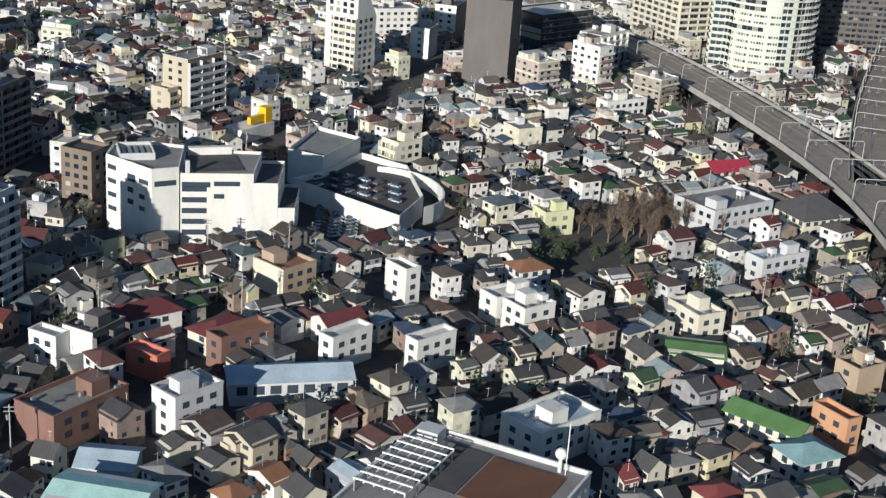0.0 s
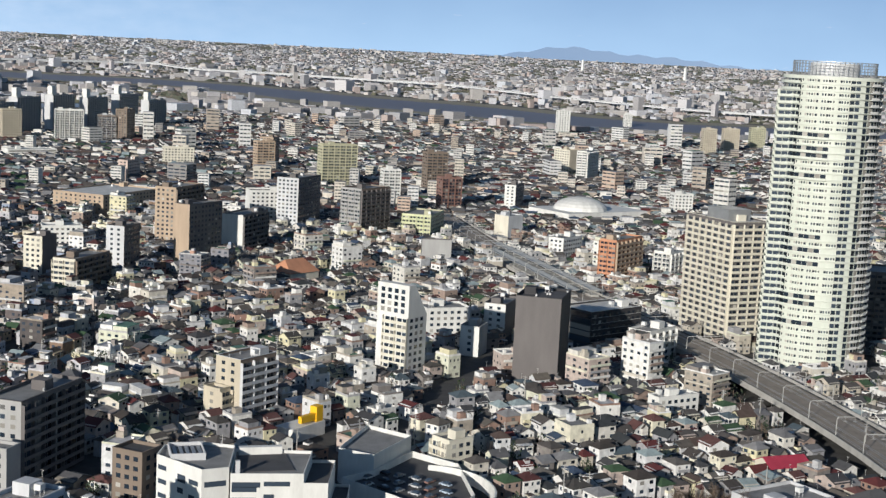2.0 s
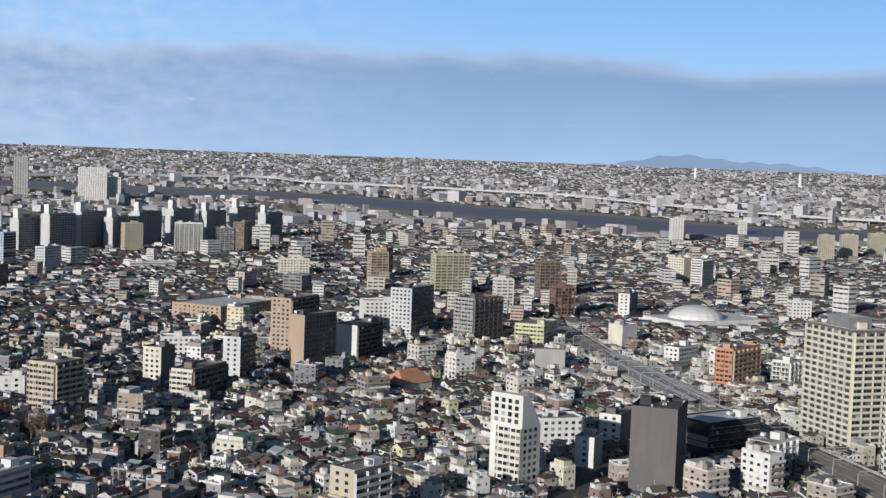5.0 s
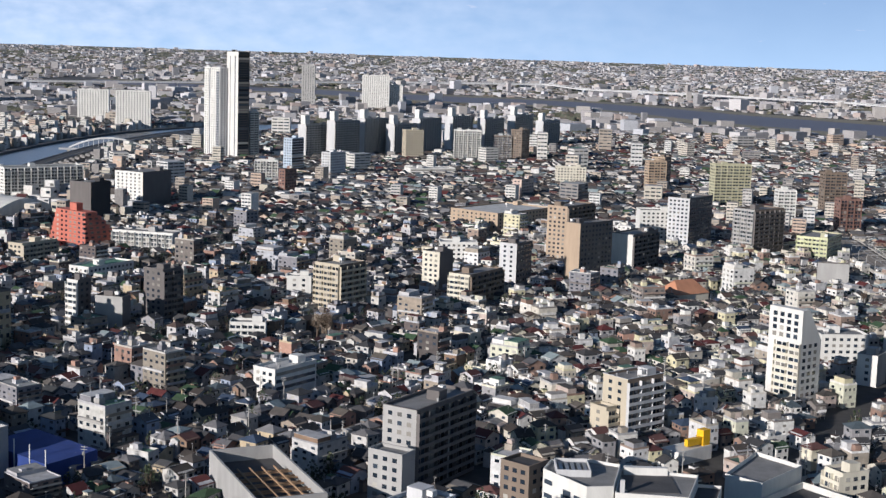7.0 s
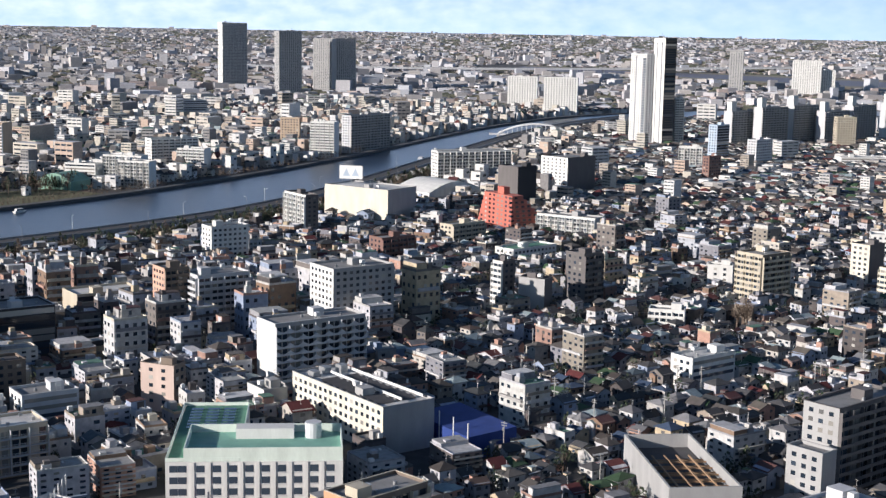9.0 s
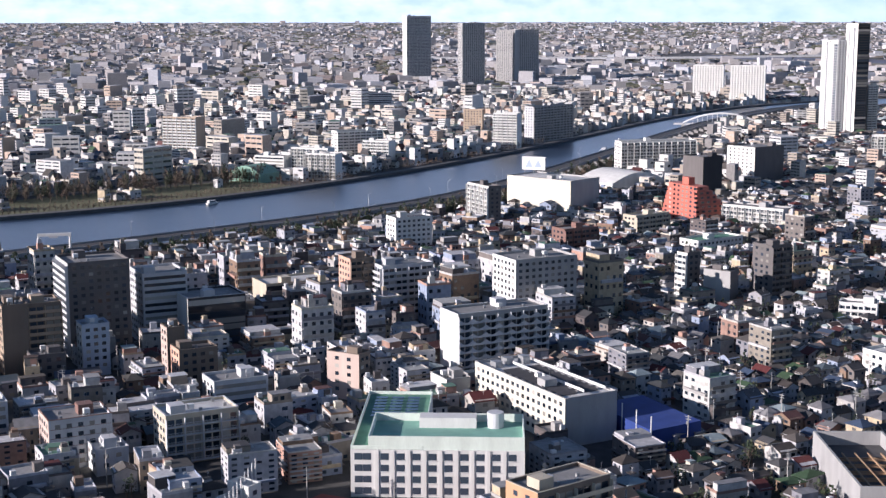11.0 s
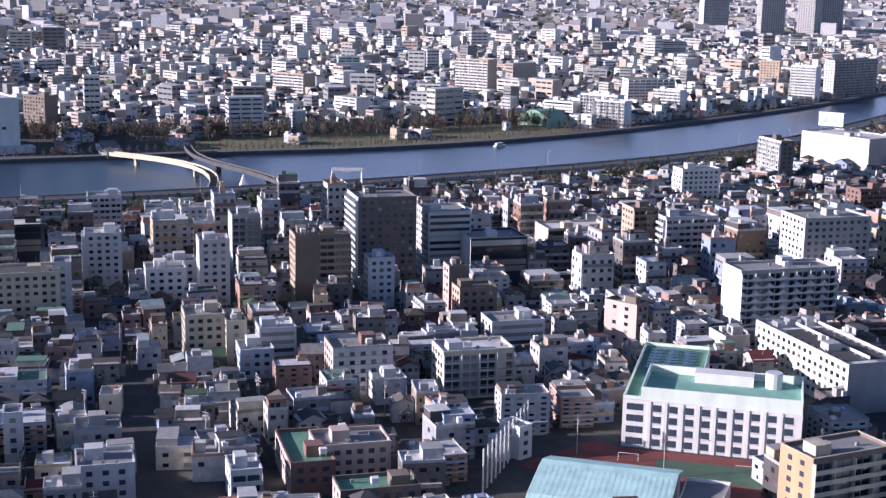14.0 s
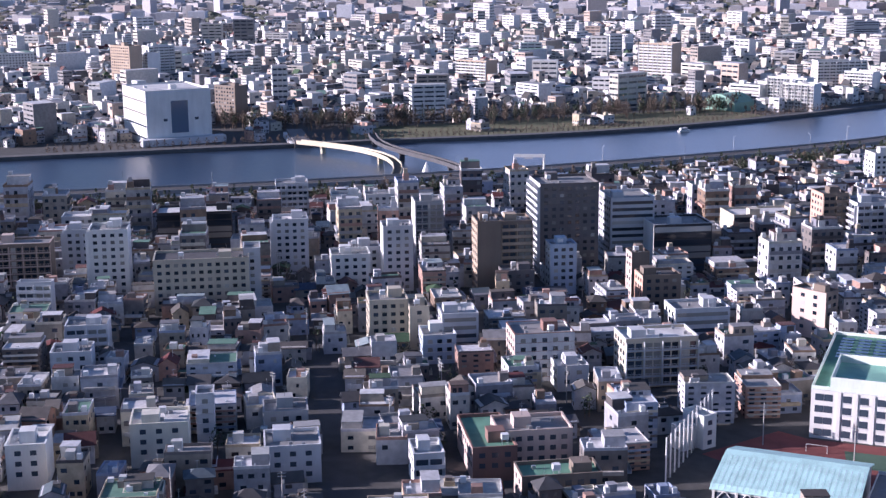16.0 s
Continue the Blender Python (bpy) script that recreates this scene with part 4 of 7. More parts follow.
for i in range(6, len(EX) - 4, 2):
    if not 300 < EX[i][1] < 1300:
        continue
    d = EX[i + 1] - EX[i - 1]
    for E_, f in ((EL_, 1), (ER_, 0)):
        if (i // 2) % 2 == f:
            ob = new("street_lamp", LAMP_ME)
            ob.matrix_basis = Matrix.Translation((E_[i][0], E_[i][1], 9)) @ Matrix.Rotation(math.atan2(d[1], d[0]) + math.pi * (f == 1), 4, "Z")
            tagged(ob, "thin grey street lamp on the elevated expressway", "lamp", "expressway lamps")
# sign portal over the expressway
t = thing("sign_gantry", "white steel sign portal spanning the elevated expressway", "sign gantry", -552, 645, 9.0, 38)
me = Mesh()
me.tube((0, 0, 0), (0, 0, 8.5), 0.7, n=8)
for px_ in (-9, 9):
    part("post", me.data("post", M_WHITE), t, "", (px_, 0, 0))
me = Mesh()
me.box(-9.6, 9.6, -0.7, 0.7, 7.6, 9.4)
part("beam", me.data("beam", M_WHITE), t)
me = Mesh()
me.box(-3, 2, -0.6, -0.42, 6.6, 9.0)
part("sign_board", me.data("sign_board", WALL["pale"]), t, "pale grey back of a sign board")

# railway on its low viaduct, with wire portals
M_BALLAST = paint("track_ballast", (0.23, 0.20, 0.17), 0.95, 0.35, 0.8)
for nm, line in (("railway_viaduct", RAIL), ("railway_branch", BRANCH)):
    deck(nm, line, 12.5, 5.5, 1.2, M_CONC, "pale concrete railway viaduct with tracks and wire portals", "viaduct", 1.3, 25)
rail = Mesh()
for X, Lf, Rt in ((RAIL_X, RAIL_L, RAIL_R), (BR_X, BR_L, BR_R)):
    D = (Rt - X) / np.hypot(*(Rt - X).T)[:, None]
    for off in (-8, -4, 4, 8):
        for g_ in (-0.55, 0.55):
            P = X + D * (off + g_)
            for i in range(len(P) - 1):
                rail.tube((*P[i], 5.62), (*P[i + 1], 5.62), 0.10, n=4)
tagged(new("track_rails", rail.data("track_rails", M_STEEL)), "steel rails of the tracks on the viaduct", "rails", kind="stuff")
bed = Mesh()
for X, Lf, Rt in ((RAIL_X, RAIL_L, RAIL_R), (BR_X, BR_L, BR_R)):
    D = (Rt - X) / np.hypot(*(Rt - X).T)[:, None]
    strip_mesh(X - D * 10.5, X + D * 10.5, lambda x, y: 5.53, lambda x, y: 5.53, bed)
tagged(new("ballast", bed.data("ballast", M_BALLAST)), "brown ballast bed of the railway tracks", "ballast", kind="structure")
M_PORTAL = paint("pale_portal_paint", (0.40, 0.40, 0.39), 0.55, 0.15)
POST_ME = Mesh()
POST_ME.tube((0, 0, 0), (0, 0, 7.2), 0.17, n=6)
POST_ME = POST_ME.data("post", M_PORTAL)
BEAM_ME = Mesh()
for p, q in (((-11.3, 0, 7.2), (-10.6, 0, 8.1)), ((-10.6, 0, 8.1), (10.6, 0, 8.1)), ((10.6, 0, 8.1), (11.3, 0, 7.2))):
    BEAM_ME.tube(p, q, 0.16, n=6)
for off in (-8, -4, 4, 8):
    BEAM_ME.tube((off, 0, 8.0), (off, 0, 6.2), 0.08, n=4), BEAM_ME.tube((off - 0.9, 0, 6.3), (off + 0.9, 0, 6.3), 0.06, n=4)
BEAM_ME = BEAM_ME.data("arched_beam", M_PORTAL)
for X in (RAIL_X, BR_X):
    for i in range(2, len(X) - 2):
        d = X[i + 1] - X[i - 1]
        t = thing("catenary_portal", "pale tubular steel wire portal over the railway tracks", "portal", X[i][0], X[i][1], 5.5, math.degrees(math.atan2(d[1], d[0])) - 90, "railway wire portals")
        part("post", POST_ME, t, "", (-11.3, 0, 0)), part("post", POST_ME, t, "", (11.3, 0, 0)), part("arched_beam", BEAM_ME, t)

# island platforms with long canopies
M_CANOPY = paint("pale_canopy_sheet", (0.48, 0.48, 0.46), 0.7, 0.2, 0.4)
for cx_ in (294.5, 307.5):
    t = thing("platform_canopy", "long pale metal platform canopy on the railway viaduct", "canopy", cx_, 745, 5.55, 0, "platform canopies")
    me = Mesh()
    me.poly([(x, y, z + k) for k in (0, 0.2) for y in (0, 190) for x, z in ((-3.4, 4.3), (0, 3.8), (3.4, 4.3))],
            [(0, 1, 4, 3), (1, 2, 5, 4), (6, 9, 10, 7), (7, 10, 11, 8), (0, 3, 9, 6), (2, 8, 11, 5), (0, 6, 7, 1), (1, 7, 8, 2), (3, 4, 10, 9), (4, 5, 11, 10)])
    part("canopy_roof", me.data("canopy_roof", M_CANOPY), t)
    me = Mesh()
    me.box(-2.6, 2.6, 1, 189, 0.02, 1.1)
    part("platform", me.data("platform", M_CONC), t)
    me = Mesh()
    me.tube((0, 0, 1.1), (0, 0, 3.85), 0.2, n=6)
    me = me.data("column", M_PORTAL)
    for k in range(12):
        part("column", me, t, "", (0, 6 + k * 16, 0))

# long white viaduct by the far river
VIA = [(-1500, 3050), (-900, 3300), (-170, 3690), (120, 3760), (277, 3800), (350, 3640), (587, 3590), (829, 3470), (989, 3400), (1160, 3110), (1360, 2850), (1503, 2740), (1900, 2540), (2600, 2300)]
deck("far_viaduct", VIA, 11, 12, 2.0, WALL["pale"], "long white road viaduct along the distant river", "viaduct", 1.4, 75)
# two plain white chimneys on the far plain
for az, rr, hh in ((-21.3, 4500, 34), (-25.4, 4300, 40)):
    px, py = polar(rr, az)
    ch = Mesh()
    ch.tube((0, 0, 0), (0, 0, hh), 5.0, n=12, r2=3.5)
    ob = new("chimney", ch.data("chimney", M_WHITE))
    ob.matrix_basis = pose(px, py, ter(px, py, -1))
    tagged(ob, "plain white incinerator chimney on the far plain", "chimney", "far chimneys")

# ---- landmarks ----
def prism_building(label, name, category, ring_pts, h, wall, roof, parapet=0.9):
    """A block on any outline (counter-clockwise), with a parapet and a sunk roof."""
    cx = sum(p[0] for p in ring_pts) / len(ring_pts)
    cy = sum(p[1] for p in ring_pts) / len(ring_pts)
    t = thing(name, label, category, cx, cy)
    o = [(x - cx, y - cy) for x, y in ring_pts]
    inn = [(x * (1 - 0.35 / max(3, math.hypot(x, y))), y * (1 - 0.35 / max(3, math.hypot(x, y)))) for x, y in o]
    n = len(o)
    me = Mesh()
    me.v = [(x, y, 0) for x, y in o] + [(x, y, h) for x, y in o] + [(x, y, h) for x, y in inn] + [(x, y, h - parapet) for x, y in inn]
    for i in range(n):
        j = (i + 1) % n
        me.f += [(i, j, n + j, n + i), (n + i, n + j, 2 * n + j, 2 * n + i), (2 * n + i, 2 * n + j, 3 * n + j, 3 * n + i)]
        me.m += [0, 0, 0]
    part("wall", me.data("wall", WALL[wall]), t)
    me = Mesh()
    me.prism([(x * 0.995, y * 0.995) for x, y in inn], h - parapet - 0.3, h - parapet)
    part("roof", me.data("roof", ROOF[roof]), t)
    xs, ys = [p[0] for p in ring_pts], [p[1] for p in ring_pts]
    claim(min(xs), min(ys), 0, max(ys) - min(ys), max(xs) - min(xs), 1.5)
    return t, (cx, cy)


def panes_on(t, c, p, q, items, mat=None, name="window"):
    """Panes on the wall from p to q: each item is s0, s1 along the wall and z0, z1, in metres."""
    p, q = Vector((p[0] - c[0], p[1] - c[1], 0)), Vector((q[0] - c[0], q[1] - c[1], 0))
    d = (q - p).normalized()
    ang = math.atan2(d.y, d.x)
    for s0, s1, z0, z1 in items:
        me = Mesh()
        me.box(0, s1 - s0, -0.06, 0.12, z0, z1)
        part(name, me.data(name, mat or M_GLASS), t, "", p + d * s0, ang)


# white stepped department-store-like block with slit windows
A0, A1, A2, A3, A4 = (31.8, 401.5), (43.1, 385), (51, 386.5), (72, 383), (84, 381.4)
t, c = prism_building("tall white end wing of the plain block with slit windows", "white_block_wing", "office building", [A0, A1, A2, (55.5, 408), (45, 413.5), (34.7, 411)], 23.4, "white", "grey")
panes_on(t, c, A0, A1, [(0.8, 4.5, 19.2 - 4.2 * k, 20.6 - 4.2 * k) for k in range(4)] + [(9.5, 13, 17.5, 19.8), (9.5, 12, 14.2, 15.8), (9.5, 12, 10.6, 12.2), (14.5, 18.5, 18.0, 19.4), (14.5, 17, 13.4, 14.8), (14.5, 17, 9.8, 11.2)])
panes_on(t, c, A1, A2, [(0.8, 7.2, 18.0, 19.6)])
me = Mesh()
ring(me, -8, 2, -4, 8, 22.5, 24.6, 0.3)
part("plant_screen", me.data("plant_screen", WALL["pale"]), t)
for k in range(5):
    me = Mesh()
    me.box(-7 + k * 1.8, -5.9 + k * 1.8, -3, 7, 22.5, 23.8)
    part("chiller", me.data("chiller", M_STEEL), t)
A2 = (51.3, 385.6)
t, c = prism_building("large plain white block with grey slit windows and a sunk roof", "white_block", "office building", [A2, A3, (78.5, 405), (56, 410)], 21.8, "white", "grey")
panes_on(t, c, A2, A3, [(0.4, 7.5, 3.1 + 3.3 * k, 4.7 + 3.3 * k) for k in range(5)] + [(0.4, 8.5, 17.6, 19.2), (9.5, 17, 18.0, 19.4), (9.5, 12.5, 14.2, 15.6)])
me = Mesh()
me.box(-9, 6, -7, 9, 20.92, 21.1)
part("roof_panel_field", me.data("roof_panel_field", ROOF["dark"]), t, "dark sheet over most of the sunk roof")
me = Mesh()
me.box(-8, 5, 10, 12, 20.92, 23.2)
part("plant_louvre", me.data("plant_louvre", WALL["white"]), t)
me = Mesh()
me.box(-11.5, -10.3, -9, -7.8, 20.92, 25)
part("vent_stack", me.data("vent_stack", WALL["pale"]), t)
t, c = prism_building("white lower step of the plain block with dark roof", "white_block_step", "office building", [A3, (79, 382), (85.5, 404), (78.6, 405)], 19, "white", "dark")
t, c = prism_building("white lowest step of the plain block", "white_block_step", "office building", [(79.05, 382), A4, (90, 403), (85.6, 404)], 11.5, "white", "dark")

# low white garage with a curved ramp
t, c = prism_building("white garage block with a sunk roof deck", "garage", "garage", [(94, 440), (104, 431), (122, 452), (110, 467)], 12, "white", "grey", 1.4)
t, c = prism_building("low white parking deck with a high parapet", "parking_deck", "garage", [(92, 424), (117, 384), (130, 402), (134, 434), (122.2, 450), (104.2, 430.8)], 7, "white", "dark", 2.2)
ramp = Mesh()
for k in range(13):
    a_ = radians(-70 + k * 12)
    x, y = 119 + 19 * math.cos(a_), 410 + 26 * math.sin(a_)
    ramp.v += [(x, y, 3), (x, y, 9 - k * 0.2), (x - 0.5, y, 9 - k * 0.2), (x - 0.5, y, 3)]
for k in range(12):
    o = 4 * k
    ramp.f += [(o, o + 4, o + 5, o + 1), (o + 1, o + 5, o + 6, o + 2), (o + 2, o + 6, o + 7, o + 3)]
    ramp.m += [0, 0, 0]
part("ramp_wall", ramp.data("ramp_wall", WALL["white"]), t).matrix_parent_inverse = Matrix.Translation((-c[0], -c[1], 0))
CAR_COLS = ["white", "black", "grey", "pale", "brick", "blue"]


def car(x, y, z, yaw, k, at_group="parked cars"):
    t = thing("car", f"parked {CAR_COLS[k % 6]} car seen from above", "car", x, y, z, yaw, at_group)
    me = Mesh()
    me.poly([(-2.1, -0.85, 0.3), (2.1, -0.85, 0.3), (2.1, 0.85, 0.3), (-2.1, 0.85, 0.3), (-2.15, -0.85, 0.85), (2.0, -0.85, 0.8), (2.0, 0.85, 0.8), (-2.15, 0.85, 0.85)],
            [(0, 3, 2, 1), (4, 5, 6, 7), (0, 1, 5, 4), (1, 2, 6, 5), (2, 3, 7, 6), (3, 0, 4, 7)])
    part("body", me.data("body", WALL[CAR_COLS[k % 6]]), t)
    me = Mesh()
    me.poly([(-1.9, -0.78, 0.86), (1.1, -0.78, 0.86), (1.1, 0.78, 0.86), (-1.9, 0.78, 0.86), (-1.5, -0.65, 1.45), (0.4, -0.65, 1.45), (0.4, 0.65, 1.45), (-1.5, 0.65, 1.45)],
            [(0, 3, 2, 1), (4, 5, 6, 7), (0, 1, 5, 4), (1, 2, 6, 5), (2, 3, 7, 6), (3, 0, 4, 7)])
    part("cabin", me.data("cabin", M_GLASS), t)
    for sx in (-1.3, 1.3):
        for sy in (-0.8, 0.8):
            me = Mesh()
            me.tube((sx, sy - 0.1, 0.32), (sx, sy + 0.1, 0.32), 0.32, n=8)
            part("wheel", me.data("wheel", WALL["black"]), t)


for k in range(18):
    car(100 + (k % 6) * 4.2 + (k // 6) * 2, 421 - (k % 6) * 3.6 + (k // 6) * 7.5, 4.8, 35 + 90 * (k % 2), k)
for k in range(27):
    car(93 + (k % 3) * 4.6 + (k // 3) * 0.9, 388 + (k // 3) * 3.1 - (k % 3) * 1.2, 0.06, 12, k * 5 + 1)

# yellow sign tower and long yellow-edged canopy
t = thing("sign_tower", "bright yellow box sign tower on a low shop", "sign", 97.5, 498, 0, 40)
M_YEL = paint("yellow_paint", (0.80, 0.46, 0.01), 0.5, 0.08)
me = Mesh()
me.box(-1.9, 1.9, -1.6, 1.6, 5.22, 11)
part("sign_box", me.data("sign_box", M_YEL), t)
me = Mesh()
me.box(-10, -1.92, -1.2, 0.4, 6.0, 8.6)
part("sign_arm", me.data("sign_arm", M_YEL), t)
me = Mesh()
me.box(-16, 2.5, -2.2, 6, 0, 5.2)
part("base", me.data("base", WALL["white"]), t)
claim(88, 492, 0, 12, 14)

# white apartment tower with a raking top
C, U, AA_, BB_, HH = (151.5, 576.0), 40.0, 17.0, 14.0, 42.0
t = thing("apartment_building", "cream-white tower of thirteen storeys with a raked corner", "building", C[0], C[1], 0, U)
claim(C[0], C[1], U, AA_, BB_)
me = Mesh()
cut = 30.0
me.poly([(0, 0, 0), (BB_, 0, 0), (BB_, AA_, 0), (0, AA_, 0), (0, 0, HH), (4.5, 0, HH), (4.5, AA_, HH), (0, AA_, HH), (BB_, 0, cut - 2), (BB_, AA_, cut - 2)],
        [(0, 3, 2, 1), (0, 1, 8, 5, 4), (2, 3, 7, 6, 9), (3, 0, 4, 7), (4, 5, 6, 7), (5, 8, 9, 6), (1, 2, 9, 8)])
part("wall", me.data("wall", WALL["white"]), t)
face_rows(t, "L", AA_ - 4, 9, 3.0, 1.0, "balc", WALL["cream"], 700)
me = Mesh()
for k in range(4):
    for j in range(4):
        me.box(-0.06, 0.1, 2.2 + j * 3.6, 4.2 + j * 3.6, 29.4 + k * 2.9, 31.3 + k * 2.9)
tagged(part("glazing", me.data("glazing", M_GLASS), t), kind="stuff")
me = Mesh()
for k in range(9):
    for j in range(3):
        me.box(1.5 + j * 3.8, 3.5 + j * 3.8, -0.06, 0.1, 1.6 + k * 3, 3.2 + k * 3)
tagged(part("glazing", me.data("glazing", M_GLASS), t), kind="stuff")

# round residential tower with its lower wing
RTX, RTY, RTR, RTH = 359.5, 594.0, 23.0, 140.0
t = thing("round_tower", "pale curved residential tower of forty-odd storeys with balcony rings", "tower", RTX, RTY, 0, 0)
claim(RTX - RTR, RTY - RTR, 0, 2 * RTR, 2 * RTR)
M_RT = paint("pale_tower_tile", (0.58, 0.61, 0.55), 0.55, 0.12, 0.3, streak=1)


def oval(rad, k=56, flat=0.88):
    yaw_ = radians(-31)
    pts = []
    for i in range(k):
        a_ = 2 * math.pi * i / k
        x, y = rad * math.cos(a_), rad * flat * math.sin(a_)
        pts.append((x * math.cos(yaw_) - y * math.sin(yaw_), x * math.sin(yaw_) + y * math.cos(yaw_)))
    return pts


me = Mesh()
me.prism(oval(RTR), 0, RTH - 1)
part("wall", me.data("wall", M_RT), t)
FH, NSEG = 3.18, 56
DEEP = (6, 9, 10, 15, 17, 19, 28, 31, 32, 34)  # storeys with open, shaded galleries


def band(me, i0, i1, r0, r1, z0, z1):
    """A curved bar round part of the drum, from segment i0 to i1."""
    A, B = oval(r0, NSEG), oval(r1, NSEG)
    idx = [i % NSEG for i in range(i0, i1 + 1)]
    m = len(idx)
    vs = [(*A[i], z) for z in (z0, z1) for i in idx] + [(*B[i], z) for z in (z0, z1) for i in idx]
    fs = []
    for j in range(m - 1):
        fs += [(2 * m + j, 2 * m + j + 1, 3 * m + j + 1, 3 * m + j), (m + j, 3 * m + j, 3 * m + j + 1, m + j + 1), (j, j + 1, 2 * m + j + 1, 2 * m + j), (j, m + j, m + j + 1, j + 1)]
    fs += [(0, 2 * m, 3 * m, m), (m - 1, 2 * m - 1, 4 * m - 1, 3 * m - 1)]
    me.poly(vs, fs)


def drum_panes(me, i, lo, hi, a, b):
    OW = oval(RTR + 0.06, NSEG)
    P, Q = Vector(OW[i % NSEG]), Vector(OW[(i + 1) % NSEG])
    p, q = P.lerp(Q, a), P.lerp(Q, b)
    me.quad([(p.x, p.y, lo), (q.x, q.y, lo), (q.x, q.y, hi), (p.x, p.y, hi)])


def drum_storey(deep):
    """One storey: galleries to the west, a plain face with small windows, tall glazing, rounded balconies to the east."""
    ring_, glz, balc = Mesh(), Mesh(), Mesh()
    band(ring_, 36, 47, RTR - 0.1, RTR + 0.75, 0, 0.45)
    band(ring_, 0, 28, RTR - 0.1, RTR + 0.9, 0, 0.35)
    if deep:
        band(ring_, 25, 42, RTR - 0.1, RTR + 1.9, 0, 0.4)
        band(ring_, 25, 42, RTR + 1.75, RTR + 1.9, 0.4, 1.15)
        for i in range(25, 42):
            drum_panes(glz, i, 0.45, 2.9, 0.02, 0.98)
    else:
        band(ring_, 25, 36, RTR - 0.1, RTR + 1.3, 0, 0.3)
        band(ring_, 25, 36, RTR + 1.15, RTR + 1.3, 0.3, 1.25)
        for i in range(25, 36):
            drum_panes(glz, i, 0.35, 2.7, 0.08, 0.9)
        for i in range(36, 45):
            drum_panes(glz, i, 1.2, 2.3, 0.10, 0.38 + 0.12 * (i % 2))
            if i % 3:
                drum_panes(glz, i, 1.2, 2.3, 0.58, 0.86)
    for i in (45, 46, 48, 49):
        drum_panes(glz, i, 0.35, 2.75, 0.06, 0.92)
    band(ring_, 45, 50, RTR - 0.1, RTR + 1.0, 0, 0.3)
    band(ring_, 45, 47, RTR + 0.85, RTR + 1.0, 0.3, 0.95)
    for i0 in (49, 52, 55):
        band(balc, i0, i0 + 2, RTR - 0.1, RTR + 1.9, -0.05, 0.25)
        band(balc, i0, i0 + 2, RTR + 1.7, RTR + 1.9, 0.25, 1.2)
    for i in range(50, 60):
        drum_panes(glz, i, 0.35, 2.75, 0.1, 0.9)
    return ring_.data("balcony_ring", M_RT), glz.data("glazing", M_GLASS), balc.data("balcony", WALL["white"])


STOREY = {d: drum_storey(d) for d in (True, False)}
for k in range(43):
    z = 3.0 + k * FH
    rg_, gz_, bl_ = STOREY[k in DEEP]
    b_ = part("balcony_ring", rg_, t, "", (0, 0, z))
    tagged(part("glazing", gz_, b_), kind="stuff"), part("balcony", bl_, b_)
OC = oval(RTR * 0.84, NSEG)
crown = Mesh()
for i in range(NSEG):
    crown.tube((*OC[i], RTH - 1), (*OC[i], RTH + 7.2), 0.16, n=4)
for z in (RTH + 1.6, RTH + 3, RTH + 4.4, RTH + 5.8, RTH + 7.1):
    for i in range(NSEG):
        crown.tube((*OC[i], z), (*OC[(i + 1) % NSEG], z), 0.16, n=4)
part("crown_screen", crown.data("crown_screen", M_STEEL), t, "grey open screen round the roof")
me = Mesh()
me.prism([(x, y) for x, y in oval(RTR * 0.5)], RTH - 1, RTH + 6.6)
part("plant_house", me.data("plant_house", WALL["pale"]), t)
me = Mesh()
band(me, 0, NSEG, RTR - 0.6, RTR + 0.5, RTH - 1.2, RTH + 0.4)
part("coping", me.data("coping", M_RT), t)
# flat-fronted bay on its flank, a balcony to each storey
bay = Mesh()
bay.box(-4.5, 4.5, -6, 6, 0, 133)
by_ = part("bay", bay.data("bay", M_RT), t, "", (-20.5, 4, 0), radians(-31))
bb, bg = Mesh(), Mesh()
bb.box(-4.7, 4.6, -7.3, -6.02, -0.1, 0.15), bb.box(-4.7, 4.6, -7.3, -7.15, 0.15, 1.05), bb.box(-5.8, -4.52, -7.3, 6, -0.1, 0.15), bb.box(-5.8, -5.66, -7.3, 6, 0.15, 1.05)
for x in (-4.6, -1.7, 1.3, 4.3):
    bb.box(x, x + 0.22, -7.25, -6.02, 0.15, 3.0)
for y in (-2, 2, 5.8):
    bb.box(-5.75, -4.52, y, y + 0.2, 0.15, 3.0)
bg.box(-4.2, 4.2, -6.1, -5.95, 0.2, 2.6), bg.box(-4.6, -4.45, -5.6, 5.6, 0.2, 2.6)
bb, bg = bb.data("balcony", M_RT), bg.data("balcony_glazing", M_GLASS)
for k in range(41):
    b_ = part("balcony", bb, t, "", (-20.5, 4, 3.0 + k * FH), radians(-31))
    tagged(part("balcony_glazing", bg, b_), kind="stuff")
# dark wall behind the cream balconies paints the shade of their recesses
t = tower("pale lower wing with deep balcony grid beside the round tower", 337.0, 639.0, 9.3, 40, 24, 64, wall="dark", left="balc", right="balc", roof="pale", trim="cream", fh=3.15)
me = Mesh()
ring(me, 5, 19, 12, 30, 63.2, 69, 0.4)
part("roof_screen", me.data("roof_screen", M_STEEL), t, "grey louvred screen round the roof plant")
# the slab's shade is put into its dark wall colour
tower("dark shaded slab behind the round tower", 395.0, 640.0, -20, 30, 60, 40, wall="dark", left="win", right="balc")

